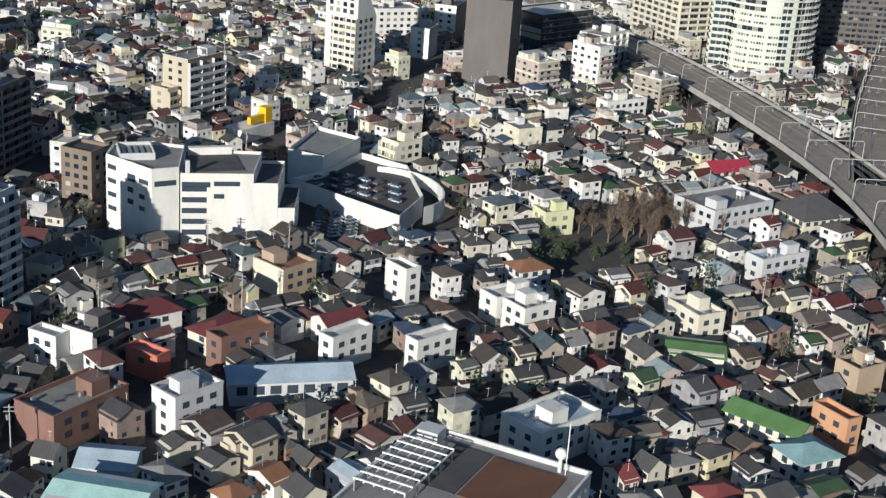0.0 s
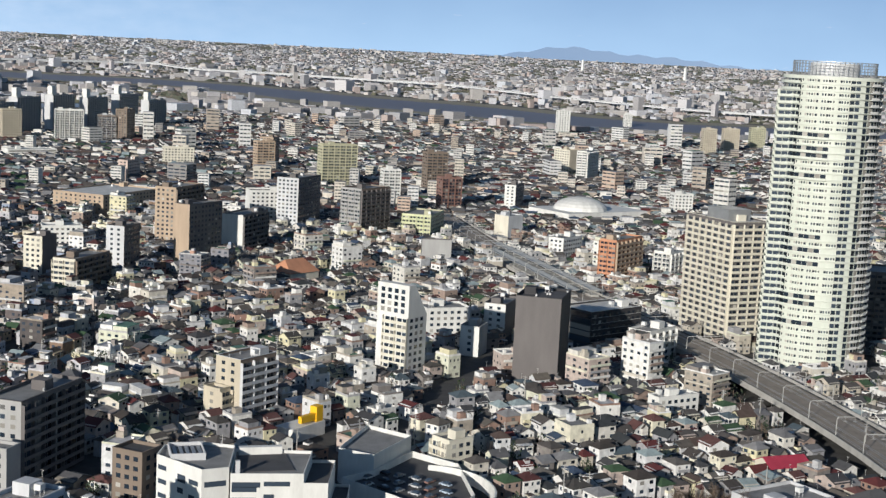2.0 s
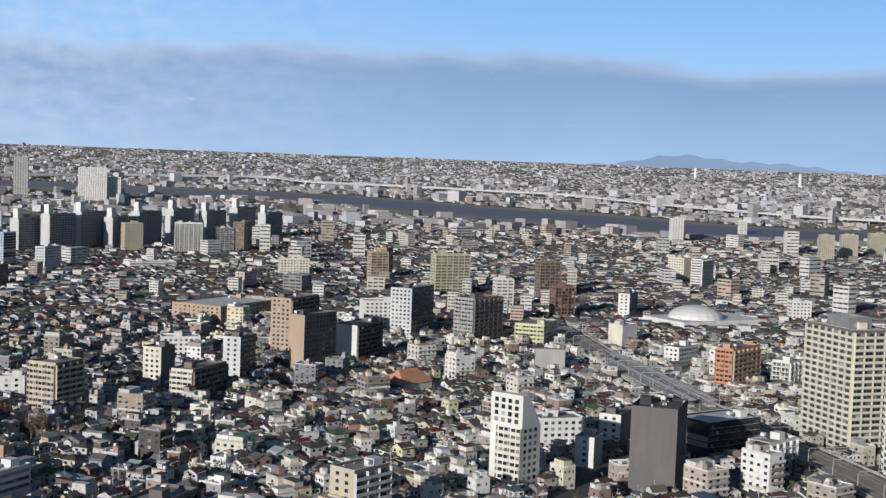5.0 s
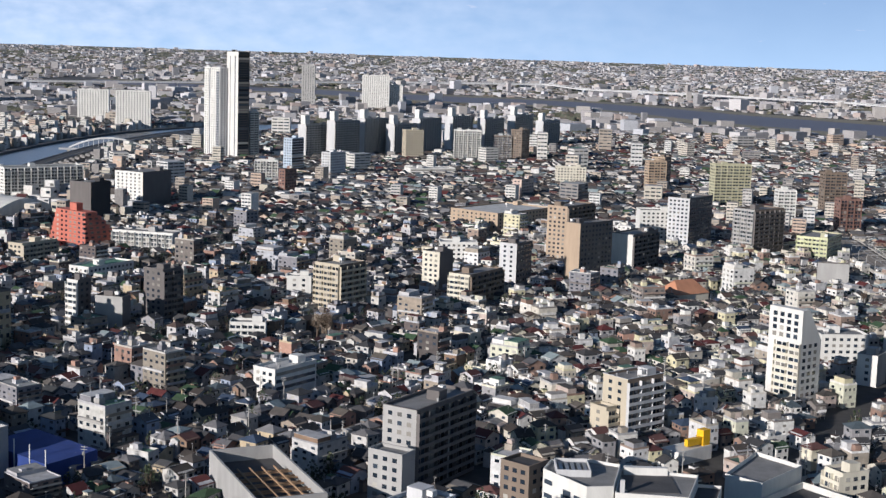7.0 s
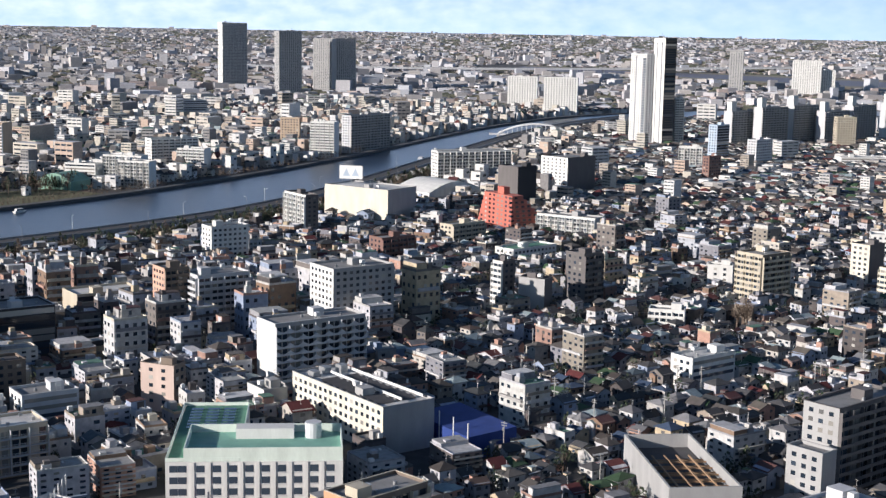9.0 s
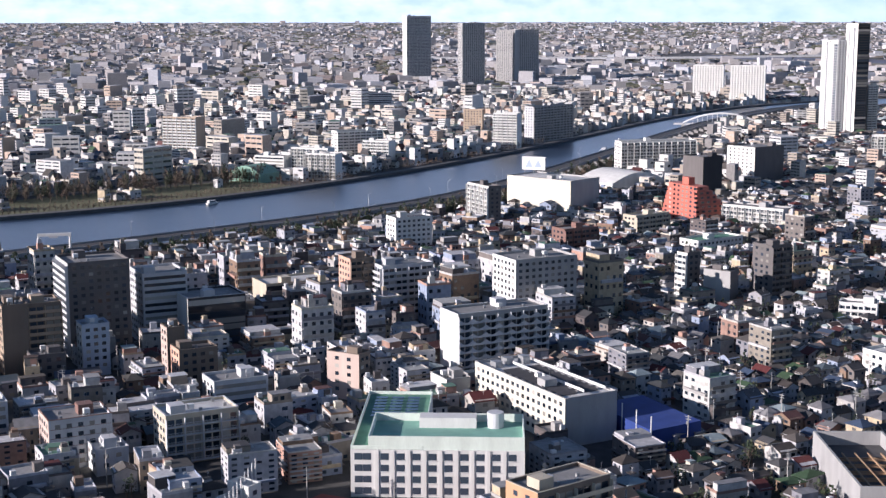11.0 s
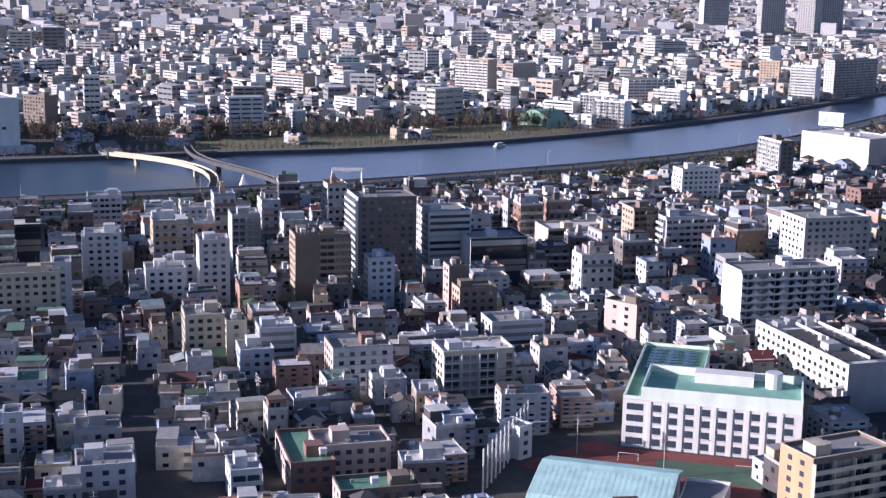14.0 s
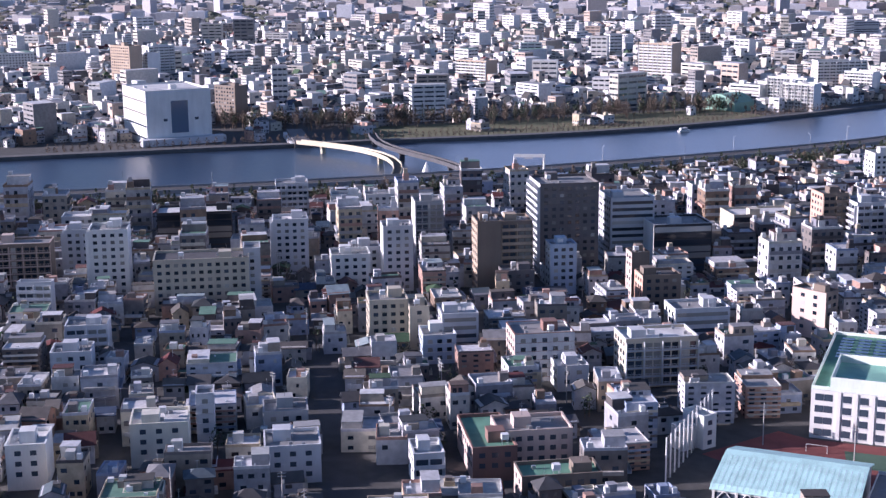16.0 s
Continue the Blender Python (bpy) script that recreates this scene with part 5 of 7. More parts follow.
# school with a green roof
S0, SU = (-197.6, 359.6), 22.5
t = thing("school_building", "white four-storey school with a mint parapet and green roof", "school", S0[0], S0[1], 0, SU)
claim(S0[0], S0[1], SU, 64, 54)
me = Mesh()
me.prism([(0, 0), (53, 0), (53, 27), (22, 27), (22, 63), (0, 63)], 0, 15)
part("wall", me.data("wall", WALL["white"]), t)
me = Mesh()
me.prism([(0.5, 0.5), (5.2, 0.5), (5.2, 27), (21.5, 27.3), (21.5, 62.5), (0.5, 62.5)], 14.9, 15.12)
part("roof", me.data("roof", ROOF["green"]), t, "green roof of the side wing")
me = Mesh()
ring(me, 5.4, 52.9, 0.3, 26, 15.02, 19.2, 0.4)
part("parapet", me.data("parapet", WALL["mint"]), t, "pale mint roof parapet")
me = Mesh()
me.box(5.8, 52.5, 0.7, 25.6, 15.02, 16.6)
part("roof_terrace", me.data("roof_terrace", paint("green_sport_floor", (0.20, 0.42, 0.34), 0.7, 0.2)), t, "sea-green roof court")
me = Mesh()
ring(me, 0.0, 22.0, 0.2, 63, 15.125, 16.2, 0.3)
part("coping", me.data("coping", WALL["mint"]), t)
SW, SF, SB = Mesh(), Mesh(), Mesh()
SW.box(0, 2.5, -0.05, 0.1, 0, 2.1)
SW = SW.data("window", M_GLASS)
SF.box(-0.15, 2.65, -0.25, 0.05, -0.25, -0.1)
SF = SF.data("sill", WALL["pale"])
SB.box(0, 1.1, -0.3, 0, 0, 14.9)
SB = SB.data("pier", WALL["white"])
for k in range(9):
    x = 9.5 + k * 4.85
    part("pier", SB, t, "", (x - 2.0, 0, 0))
    for f in range(4):
        part("sill", SF, part("window", SW, t, "", (x - 0.3, 0, 1.0 + f * 3.6)))
for k in range(2):
    for f in range(4):
        part("window", SW, t, "", (1.2 + k * 2.6, 0, 1.0 + f * 3.6))
for k in range(14):
    for f in range(3):
        part("window", SW, t, "", (0, 4 + k * 4.2, 1.5 + f * 4), -math.pi / 2)
me = Mesh()
me.prism([(44 + 2.6 * math.cos(a_ * math.pi / 8), 20 + 2.6 * math.sin(a_ * math.pi / 8)) for a_ in range(16)], 16.6, 21.5)
part("water_tank", me.data("water_tank", WALL["pale"]), t, "round pale water tank")
me = Mesh()
me.box(20, 38, 18, 24, 16.6, 19.9)
part("stair_house", me.data("stair_house", WALL["white"]), t)
SP = Mesh()
SP.box(0, 4, 0, 2, 0, 0.12)
SP = SP.data("solar_panel", M_GLASS_BLUE)
for i in range(3):
    for j in range(7):
        part("solar_panel", SP, t, "", (3 + i * 5.5, 34 + j * 3.6, 15.6))

# pool hall with a pale blue roof
P0, PU = (-185.5, 288.0), 21.0
t = thing("pool_hall", "low sports hall with a pale blue folded metal roof", "sports hall", P0[0], P0[1], 0, PU)
claim(P0[0], P0[1], PU, 34, 40)
prof = [(0, 8.5), (1.5, 9.3), (17, 11.6), (21, 11.8), (33, 8.5)]
me = Mesh()
k = len(prof)
me.v = [(0 if 0 < i < 4 else 0, y, z) for i, (y, z) in enumerate(prof)] + [(37, y, z) for y, z in prof] + [(0, y, z - 0.35) for y, z in prof] + [(37, y, z - 0.35) for y, z in prof]
for i in range(k - 1):
    me.f += [(i, k + i, k + i + 1, i + 1), (2 * k + i, 2 * k + i + 1, 3 * k + i + 1, 3 * k + i)]
for e in (0, k):
    for i in range(k - 1):
        me.f.append((e + i, e + i + 1, 2 * k + e + i + 1, 2 * k + e + i))
me.f += [(0, 2 * k, 3 * k, k), (k - 1, 2 * k - 1, 4 * k - 1, 3 * k - 1)]
me.m = [0] * len(me.f)
part("roof", me.data("roof", ROOF["blue"]), t, "pale blue metal roof")
seam = Mesh()
seam.poly([(0, 0, 9.32 - 0.75), (0.12, 0, 8.57), (0.12, 1.5, 9.42), (0, 1.5, 9.42), (0, 17, 11.72), (0.12, 17, 11.72)], [(0, 1, 2, 3), (3, 2, 5, 4)])
SEAM = seam.data("roof_seam", ROOF["sky"])
for i in range(24):
    part("roof_seam", SEAM, t, "", (0.6 + i * 1.55, 0, 0.02))
me = Mesh()
me.box(0.6, 36.4, 0.8, 32, 0, 8.3)
part("wall", me.data("wall", WALL["white"]), t)
GW = Mesh()
GW.box(0, 5.2, 0.72, 0.79, 4.2, 7.4)
GW = GW.data("window", M_GLASS)
for i in range(6):
    part("window", GW, t, "", (1.2 + i * 5.9, 0, 0))
BR = Mesh()
BR.tube((0, 0.4, 0), (0, 0.4, 8.4), 0.2, n=5), BR.tube((0, 0.4, 4.5), (2.9, 0.4, 8.2), 0.14, n=4), BR.tube((5.9, 0.4, 4.5), (2.9, 0.4, 8.2), 0.14, n=4)
BR = BR.data("brace", M_WHITE)
for i in range(6):
    part("brace", BR, t, "", (0.8 + i * 5.9, 0, 0))
prism_building("white annex of the pool hall with grey roof", "annex", "annex", [(-150.5, 303), (-141, 307), (-148, 331), (-159, 327)], 9, "white", "grey")

# red sports ground
me = Mesh()
me.poly([(-213, 326, 0.06), (-186, 322, 0.06), (-148, 336, 0.06), (-137, 338, 0.06), (-149, 378, 0.06), (-197, 358, 0.06), (-207, 358, 0.06)], [tuple(range(7))])
tagged(new("sports_ground", me.data("sports_ground", paint("red_clay_track", (0.20, 0.055, 0.05), 0.95, 0.25))), "red-brown rubber sports ground before the school", "sports ground", kind="structure")
me = Mesh()
me.poly([(-178, 346, 0.065), (-148, 353, 0.065), (-154, 368, 0.065), (-184, 356, 0.065)], [(0, 1, 2, 3)])
tagged(new("court", me.data("court", paint("green_court", (0.06, 0.12, 0.08), 0.9, 0.2))), "dark green ball court within the sports ground", "court", kind="structure")
me = Mesh()
me.box(-0.25, 0.25, 0, 36, 0, 7)
ob = new("court_wall", me.data("court_wall", WALL["grey"]))
ob.matrix_basis = pose(-134, 340, 0, 0, 0, 20)
tagged(ob, "grey concrete wall beside the sports ground", "wall")
NP = Mesh()
NP.tube((0, 0, 0), (0, 0, 13), 0.22, n=6)
NP = NP.data("pole", M_WHITE)
NB = Mesh()
for k in range(7):
    NB.tube((0, 0, 1 + 2 * k), (4.2, 0, 1 + 2 * k), 0.03, n=3)
for k in range(9):
    NB.tube((0.25 + k * 0.46, 0, 0), (0.25 + k * 0.46, 0, 13), 0.02, n=3)
NB = NB.data("net", M_STEEL)
t = thing("ball_fence", "tall white-posted ball-stop fence with fine netting", "fence", -208, 301, 0, 108)
for i in range(12):
    part("pole", NP, t, "", (i * 4.2, 0, 0))
    if i < 11:
        tagged(part("net", NB, t, "", (i * 4.2, 0, 0)), kind="stuff")
# football goals
GO = Mesh()
GO.tube((0, 0, 0), (0, 0, 2.4), 0.08, n=5), GO.tube((6, 0, 0), (6, 0, 2.4), 0.08, n=5), GO.tube((0, 0, 2.4), (6, 0, 2.4), 0.08, n=5), GO.tube((0, 1.6, 0), (0, 0, 2.4), 0.05, n=4), GO.tube((6, 1.6, 0), (6, 0, 2.4), 0.05, n=4)
GO = GO.data("goal", M_WHITE)
for gx, gy in ((-192, 348), (-160, 360)):
    ob = new("goal", GO)
    ob.matrix_basis = pose(gx, gy, 0.06, 0, 0, 22)
    tagged(ob, "white metal football goal on the red ground", "goal", "football goals")
# blue net-covered court by the cream school wing
M_TARP = paint("blue_netting", (0.02, 0.05, 0.22), 0.8, 0.2)
t = thing("covered_court", "ball court closed in with dark blue netting", "court", -154, 462, 0, -40)
me = Mesh()
me.poly([(0, 0, 0), (36, 0, 0), (36, 20, 0), (0, 20, 0), (0, 0, 8), (36, 0, 8), (36, 20, 9), (0, 20, 9)], [(4, 5, 6, 7), (0, 1, 5, 4), (1, 2, 6, 5), (2, 3, 7, 6), (3, 0, 4, 7)])
part("netting", me.data("netting", M_TARP), t)
for i in range(5):
    part("pole", NP, t, "", (i * 9, -0.2, 0))

# white museum-like block with a tall glass slot, on the far bank
t = tower("large white windowless block with a tall glass slot", -874, 587, 72, 62, 50, 40, wall="white", left="band", right="blank", roof="pale", name="museum", category="museum", fh=9)
me = Mesh()
me.box(19, 32, -0.1, 0.2, 8, 32)
part("glass_slot", me.data("glass_slot", M_GLASS_BLUE), t, "tall blue-black glass slot")
for wx in (13, 37):
    me = Mesh()
    me.box(wx, wx + 3, -0.08, 0.1, 17, 19)
    part("window", me.data("window", M_GLASS), t)
me = Mesh()
me.box(-6, 58, -9, -0.1, 0, 5)
part("podium", me.data("podium", WALL["pale"]), t)

# red stepped housing
t = thing("stepped_building", "red stepped apartment block narrowing towards the top", "building", -243, 940, 0, 50)
claim(-243, 940, 50, 44, 38)
for k in range(9):
    me = Mesh()
    z0 = k * 3.1
    x1, y0, y1 = 38 - 3.0 * k, 0.7 * k, 44 - 0.5 * k
    me.box(0.9 * k * 0.6, x1, y0, y1, z0, z0 + 3.07)
    s_ = part("storey", me.data("storey", WALL["red"]), t)
    me = Mesh()
    for j in range(int((y1 - y0) / 5)):
        me.box(0.9 * k * 0.6 - 0.08, 0.9 * k * 0.6 + 0.1, y0 + 1 + j * 5, y0 + 3.2 + j * 5, z0 + 0.8, z0 + 2.3)
    for j in range(int(x1 / 5)):
        me.box(1.5 + j * 5, 4 + j * 5, y0 - 0.08, y0 + 0.1, z0 + 0.8, z0 + 2.3)
    tagged(part("glazing", me.data("glazing", M_GLASS), s_), kind="stuff")
me = Mesh()
me.box(6, 11, 18, 26, 27.9, 33)
part("stair_house", me.data("stair_house", WALL["red"]), t)

# white arena with a rounded roof, and the sign on the warehouse roof
t = thing("arena", "white sports arena with a low rounded roof", "arena", -352, 1090, 0, 60)
claim(-352, 1090, 60, 45, 60)
me = Mesh()
K = 10
pr = [(60 * i / K, 9 + 8 * math.sin(math.pi * i / K)) for i in range(K + 1)]
me.v = [(x, 0, z) for x, z in pr] + [(x, 45, z) for x, z in pr] + [(x, 0, 0) for x, z in pr] + [(x, 45, 0) for x, z in pr]
n_ = K + 1
for i in range(K):
    me.f += [(i, i + 1, n_ + i + 1, n_ + i), (2 * n_ + i, 2 * n_ + i + 1, i + 1, i), (n_ + i, n_ + i + 1, 3 * n_ + i + 1, 3 * n_ + i)]
me.f += [(0, n_, 3 * n_, 2 * n_), (K, 2 * n_ + K, 3 * n_ + K, n_ + K)]
me.m = [0] * len(me.f)
part("hall", me.data("hall", WALL["white"]), t)
t = thing("billboard", "white roof billboard with plain blue shapes on the warehouse", "billboard", -380, 984, 26.0, 5)
me = Mesh()
me.box(-9, 9, -0.4, 0.4, 4, 14)
part("board", me.data("board", M_WHITE), t)
for i in (-3.5, 3.5):
    me = Mesh()
    me.poly([(i - 2.8, -0.45, 6), (i + 2.8, -0.45, 6), (i, -0.45, 12)], [(0, 1, 2)])
    part("sign_mark", me.data("sign_mark", WALL["blue"]), t)
for i in (-7, 0, 7):
    me = Mesh()
    me.tube((i, 0.3, -1), (i, 0.3, 5), 0.3, n=5)
    part("leg", me.data("leg", M_STEEL), t)
# white low hall with a shallow dome
t = thing("domed_hall", "wide white hall with a shallow domed roof", "hall", 430, 1112, 0, 20)
claim(430, 1112, 20, 60, 95)
me = Mesh()
me.box(0, 92, 0, 55, 0, 9)
part("wall", me.data("wall", WALL["white"]), t)
me = Mesh()
for i in range(6):
    a0, a1 = i / 6 * math.pi / 2, (i + 1) / 6 * math.pi / 2
    for j in range(20):
        b0, b1 = 2 * math.pi * j / 20, 2 * math.pi * (j + 1) / 20
        me.quad([(36 + 24 * math.cos(a) * math.cos(b), 27 + 24 * math.cos(a) * math.sin(b), 9 + 11 * math.sin(a)) for a, b in ((a0, b0), (a0, b1), (a1, b1), (a1, b0))])
part("dome", me.data("dome", WALL["white"]), t)
# orange-roofed building
t = thing("orange_roof_house", "building with a bright orange sloping roof with skylights", "building", 140, 812, 0, 35)
claim(140, 812, 35, 20, 26)
me = Mesh()
me.box(0, 24, 0, 18, 0, 7)
part("wall", me.data("wall", WALL["cream"]), t)
me = Mesh()
me.poly([(-0.6, -0.6, 6.8), (24.6, -0.6, 6.8), (20, 10, 14), (5, 10, 14), (24.6, 18.6, 6.8), (-0.6, 18.6, 6.8)], [(0, 1, 2, 3), (1, 4, 2), (2, 4, 5, 3), (0, 3, 5), (0, 5, 4, 1)])
part("roof", me.data("roof", WALL["orange"]), t, "orange sheet roof")

# roofless building shell with timber frames inside
t = thing("roofless_shell", "grey roofless building shell with bare timber joists", "building", -52, 392, 0, 24)
claim(-52, 392, 24, 56, 24)
me = Mesh()
ring(me, 0, 22, 0, 54, 0, 14, 0.7)
part("wall", me.data("wall", WALL["grey"]), t)
me = Mesh()
me.box(0.7, 21.3, 0.7, 53.3, 0, 9.5)
part("floor_slab", me.data("floor_slab", ROOF["dark"]), t)
M_WOOD = paint("raw_timber", (0.34, 0.22, 0.13), 0.8, 0.3, 0.5)
JO = Mesh()
JO.box(0.8, 21.2, -0.2, 0.2, 0, 0.5)
JO = JO.data("joist", M_WOOD)
for i in range(11):
    part("joist", JO, t, "", (0, 4 + i * 3.2, 10.4 + 0.4 * (i % 2)))
JL = Mesh()
JL.box(-0.2, 0.2, 3, 38, 0, 0.5)
JL = JL.data("joist", M_WOOD)
for i in range(4):
    part("joist", JL, t, "", (5 + i * 4, 0, 11.4))

# near flat roof with steel frames, brown deck and a globe aerial
t = tower("large flat-roofed block with brown roof deck and steel frames", 72.4, 177.4, 46, 36, 47.5, 16, wall="pale", left="win", right="win", roof="grey", top=0, trim="white", name="office_building")
me = Mesh()
me.box(27, 44, 3.5, 18.5, 15.11, 15.35)
part("roof_deck", me.data("roof_deck", paint("brown_deck", (0.15, 0.07, 0.04), 0.85, 0.25)), t, "brown timber roof deck")
me = Mesh()
me.box(27, 44.5, 19, 27, 15.11, 15.3)
part("roof_mat", me.data("roof_mat", ROOF["dark"]), t, "dark blue-grey roof sheet")
me = Mesh()
me.tube((45.3, 4.4, 15), (45.3, 4.4, 26), 0.12, n=6)
part("mast", me.data("mast", M_WHITE), t)
gl = Mesh()
for i in range(6):
    for j in range(10):
        A_, B_ = math.pi * i / 6, math.pi * (i + 1) / 6
        p, q = 2 * math.pi * j / 10, 2 * math.pi * (j + 1) / 10
        gl.quad([(45.8 + 1.2 * math.sin(a) * math.cos(b), 5.8 + 1.2 * math.sin(a) * math.sin(b), 19 + 1.2 * math.cos(a)) for a, b in ((A_, p), (B_, p), (B_, q), (A_, q))])
part("globe", gl.data("globe", M_WHITE), t, "white radome globe")
me = Mesh()
me.tube((45.8, 5.8, 15), (45.8, 5.8, 18), 0.4, n=8)
part("globe_stand", me.data("globe_stand", M_WHITE), t)
me = Mesh()
me.box(42, 46, 30, 34.5, 15.11, 17.6)
part("roof_hut", me.data("roof_hut", WALL["pale"]), t)
FR = Mesh()
FR.box(0, 20, -0.15, 0.15, 0, 0.3)
FR = FR.data("frame_beam", M_WHITE)
for i in range(6):
    part("frame_beam", FR, t, "", (18, 24.5 + i * 2.1, 17.4))
FC = Mesh()
FC.box(-0.15, 0.15, 0, 10.8, 0, 0.3)
FC = FC.data("frame_beam", M_WHITE)
for i in range(8):
    part("frame_beam", FC, t, "", (18.2 + i * 2.8, 24.4, 17.75))
FPOST = Mesh()
FPOST.box(-0.15, 0.15, -0.15, 0.15, 0, 2.35)
FPOST = FPOST.data("frame_post", M_STEEL)
for i in range(5):
    for j in range(2):
        part("frame_post", FPOST, t, "", (18.3 + i * 4.8, 24.6 + j * 10.3, 15.05))
# long house with a pale blue-grey roof
t = thing("long_house", "long low house with a pale blue-grey metal roof", "house", 48.5, 281, 0, -4)
claim(47, 277, -4, 13, 31, 1)
me = Mesh()
me.box(0, 28, 0, 9, 0, 5.6)
part("wall", me.data("wall", WALL["pale"]), t)
me = Mesh()
me.poly([(-0.6, -0.6, 5.5), (28.6, -0.6, 5.5), (28.6, 5, 7.6), (-0.6, 5, 7.6), (28.6, 9.6, 5.8), (-0.6, 9.6, 5.8)], [(0, 1, 2, 3), (3, 2, 4, 5), (0, 3, 5), (1, 4, 2), (0, 5, 4, 1)])
part("roof", me.data("roof", ROOF["sky"]), t)
for i in range(7):
    part("window", SW, t, "", (1.5 + i * 3.8, 0, 2.6))

def pitched(me, x0, x1, y0, y1, h, rz, kind, o=0.55):
    """A body with a gabled or hipped roof over it, ridge along x."""
    ym, w, d = (y0 + y1) / 2, x1 - x0, y1 - y0
    me.now = "wall"
    if kind == "gable":
        me.poly([(x, y, z) for x in (x0, x1) for y, z in ((y0, -0.5), (y1, -0.5), (y1, h), (ym, rz - 0.25), (y0, h))],
                [(0, 4, 3, 2, 1), (5, 6, 7, 8, 9), (0, 1, 6, 5), (1, 2, 7, 6), (4, 0, 5, 9), (2, 3, 8, 7), (3, 4, 9, 8)])
        e = h - 0.25
        top = [(x0 - o, y0 - o, e), (x1 + o, y0 - o, e), (x1 + o, ym, rz), (x0 - o, ym, rz), (x0 - o, y1 + o, e), (x1 + o, y1 + o, e)]
    else:
        me.box(x0, x1, y0, y1, -0.5, h)
        e = h - 0.05
        k = min(d / 2 * 0.9, w / 2 - 0.4)
        top = [(x0 - o, y0 - o, e), (x1 + o, y0 - o, e), (x1 - k, ym, rz), (x0 + k, ym, rz), (x0 - o, y1 + o, e), (x1 + o, y1 + o, e)]
    low = [(x, y, z - 0.18) for x, y, z in top]
    fs = [(0, 1, 2, 3), (3, 2, 5, 4), (6, 9, 8, 7), (9, 10, 11, 8), (0, 6, 7, 1), (4, 5, 11, 10)]
    fs += [(1, 7, 8, 2), (2, 8, 11, 5), (0, 3, 9, 6), (3, 4, 10, 9)] if kind == "gable" else [(1, 2, 5), (0, 4, 3), (7, 11, 8), (6, 9, 10), (1, 5, 11, 7), (0, 6, 10, 4)]
    me.now = "roof"
    me.poly(top + low, fs, 1)


# single houses with roofs that stand out from their neighbours
def roofed_house(label, x, y, yaw, w, d, h, up, kind, wall, roof):
    t = thing("house", label, "house", x, y, 0, yaw)
    c_, s_ = math.cos(radians(yaw)), math.sin(radians(yaw))
    claim(x - c_ * w / 2 + s_ * d / 2, y - s_ * w / 2 - c_ * d / 2, yaw, d, w, 2.0)
    src = Mesh()
    pitched(src, -w / 2, w / 2, -d / 2, d / 2, h, h + up, kind, 0.7)
    for nm, f0, f1, slot in src.pieces:
        used = sorted({v for f in src.f[f0:f1] for v in f})
        idx = {o: k for k, o in enumerate(used)}
        me = Mesh()
        me.v, me.f = [src.v[o] for o in used], [tuple(idx[o] for o in f) for f in src.f[f0:f1]]
        me.m = [0] * len(me.f)
        part(nm, me.data(nm, ROOF[roof] if slot else WALL[wall]), t)
    for f in range(max(1, int(h / 2.9))):
        for k in range(max(1, int(w / 3.2))):
            part("window", PANE, t, "", (-w / 2 + 0.8 + k * 3.2, -d / 2, 0.2 + f * 2.9))
        for k in range(max(1, int(d / 3.6))):
            part("window", PANE, t, "", (-w / 2, -d / 2 + 2.6 + k * 3.4, 0.2 + f * 2.9), -math.pi / 2)


roofed_house("long white house with a maroon tiled roof", 33, 324, 20, 19, 9, 6.5, 2.4, "hip", "white", "maroon")
roofed_house("low house with a broad maroon roof", 52, 312, 35, 14, 10, 6.2, 2.3, "hip", "cream", "maroon")
roofed_house("white house with a maroon gabled roof", 81, 312, 20, 11, 9, 6.2, 2.3, "gable", "white", "maroon")
roofed_house("wide house with a bright crimson roof", 251, 426, 5, 16, 10, 6.0, 2.6, "gable", "cream", "crimson")
roofed_house("small house with an orange tiled roof", 143, 342, 12, 10, 8, 6.0, 1.8, "hip", "white", "rust")
roofed_house("temple hall with a great dark hipped roof", 256, 377, 8, 19, 17, 6.0, 6.0, "hip", "cream", "dark")
roofed_house("house with a flat-pitched grass-green roof", 166, 284, -25, 14, 10, 5.2, 1.0, "gable", "cream", "grass")
roofed_house("low workshop under a blue sheet roof", 20, 255, -20, 11, 9, 4.4, 1.6, "gable", "pale", "sky")
roofed_house("workshop with a broad pale blue roof", 17, 236, -28, 18, 12, 7.6, 1.2, "gable", "pale", "blue")
roofed_house("cream two-storey house with a grey hipped roof", 177, 307, -22, 14, 8, 6.0, 1.4, "hip", "cream", "grey")
roofed_house("white house with a teal hipped roof", 164, 228, 10, 11, 9, 6.2, 1.9, "hip", "white", "teal")
roofed_house("row of cream houses under an olive roof", 164, 244, -58, 18, 8, 6.0, 1.8, "gable", "cream", "grass")
roofed_house("small house with a dark red roof", 137, 217, 15, 8, 7, 5.6, 1.6, "hip", "cream", "red")

# white footbridge whose arms cross over the river
M_BRIDGE = paint("cream_bridge_paint", (0.52, 0.46, 0.33), 0.6, 0.12)
deck("footbridge", [(-766, 642), (-742, 650), (-705, 652), (-662, 640), (-632, 618), (-608, 590), (-592, 566)], 2.8, 7, 1.5, M_BRIDGE, "cream footbridge whose curved arms cross over the river", "bridge", 1.2, 75)
deck("footbridge", [(-757, 705), (-733, 678), (-700, 660), (-662, 654), (-628, 650), (-596, 638), (-572, 618)], 2.8, 6.95, 1.5, ROOF["dark"], "grey second arm of the crossing footbridge", "bridge", 1.2, 75)
me = Mesh()
me.tube((0, 0, 0), (0, 0, 7), 3.0, n=6, r2=0.2)
ob = new("bridge_cone", me.data("bridge_cone", M_WHITE))
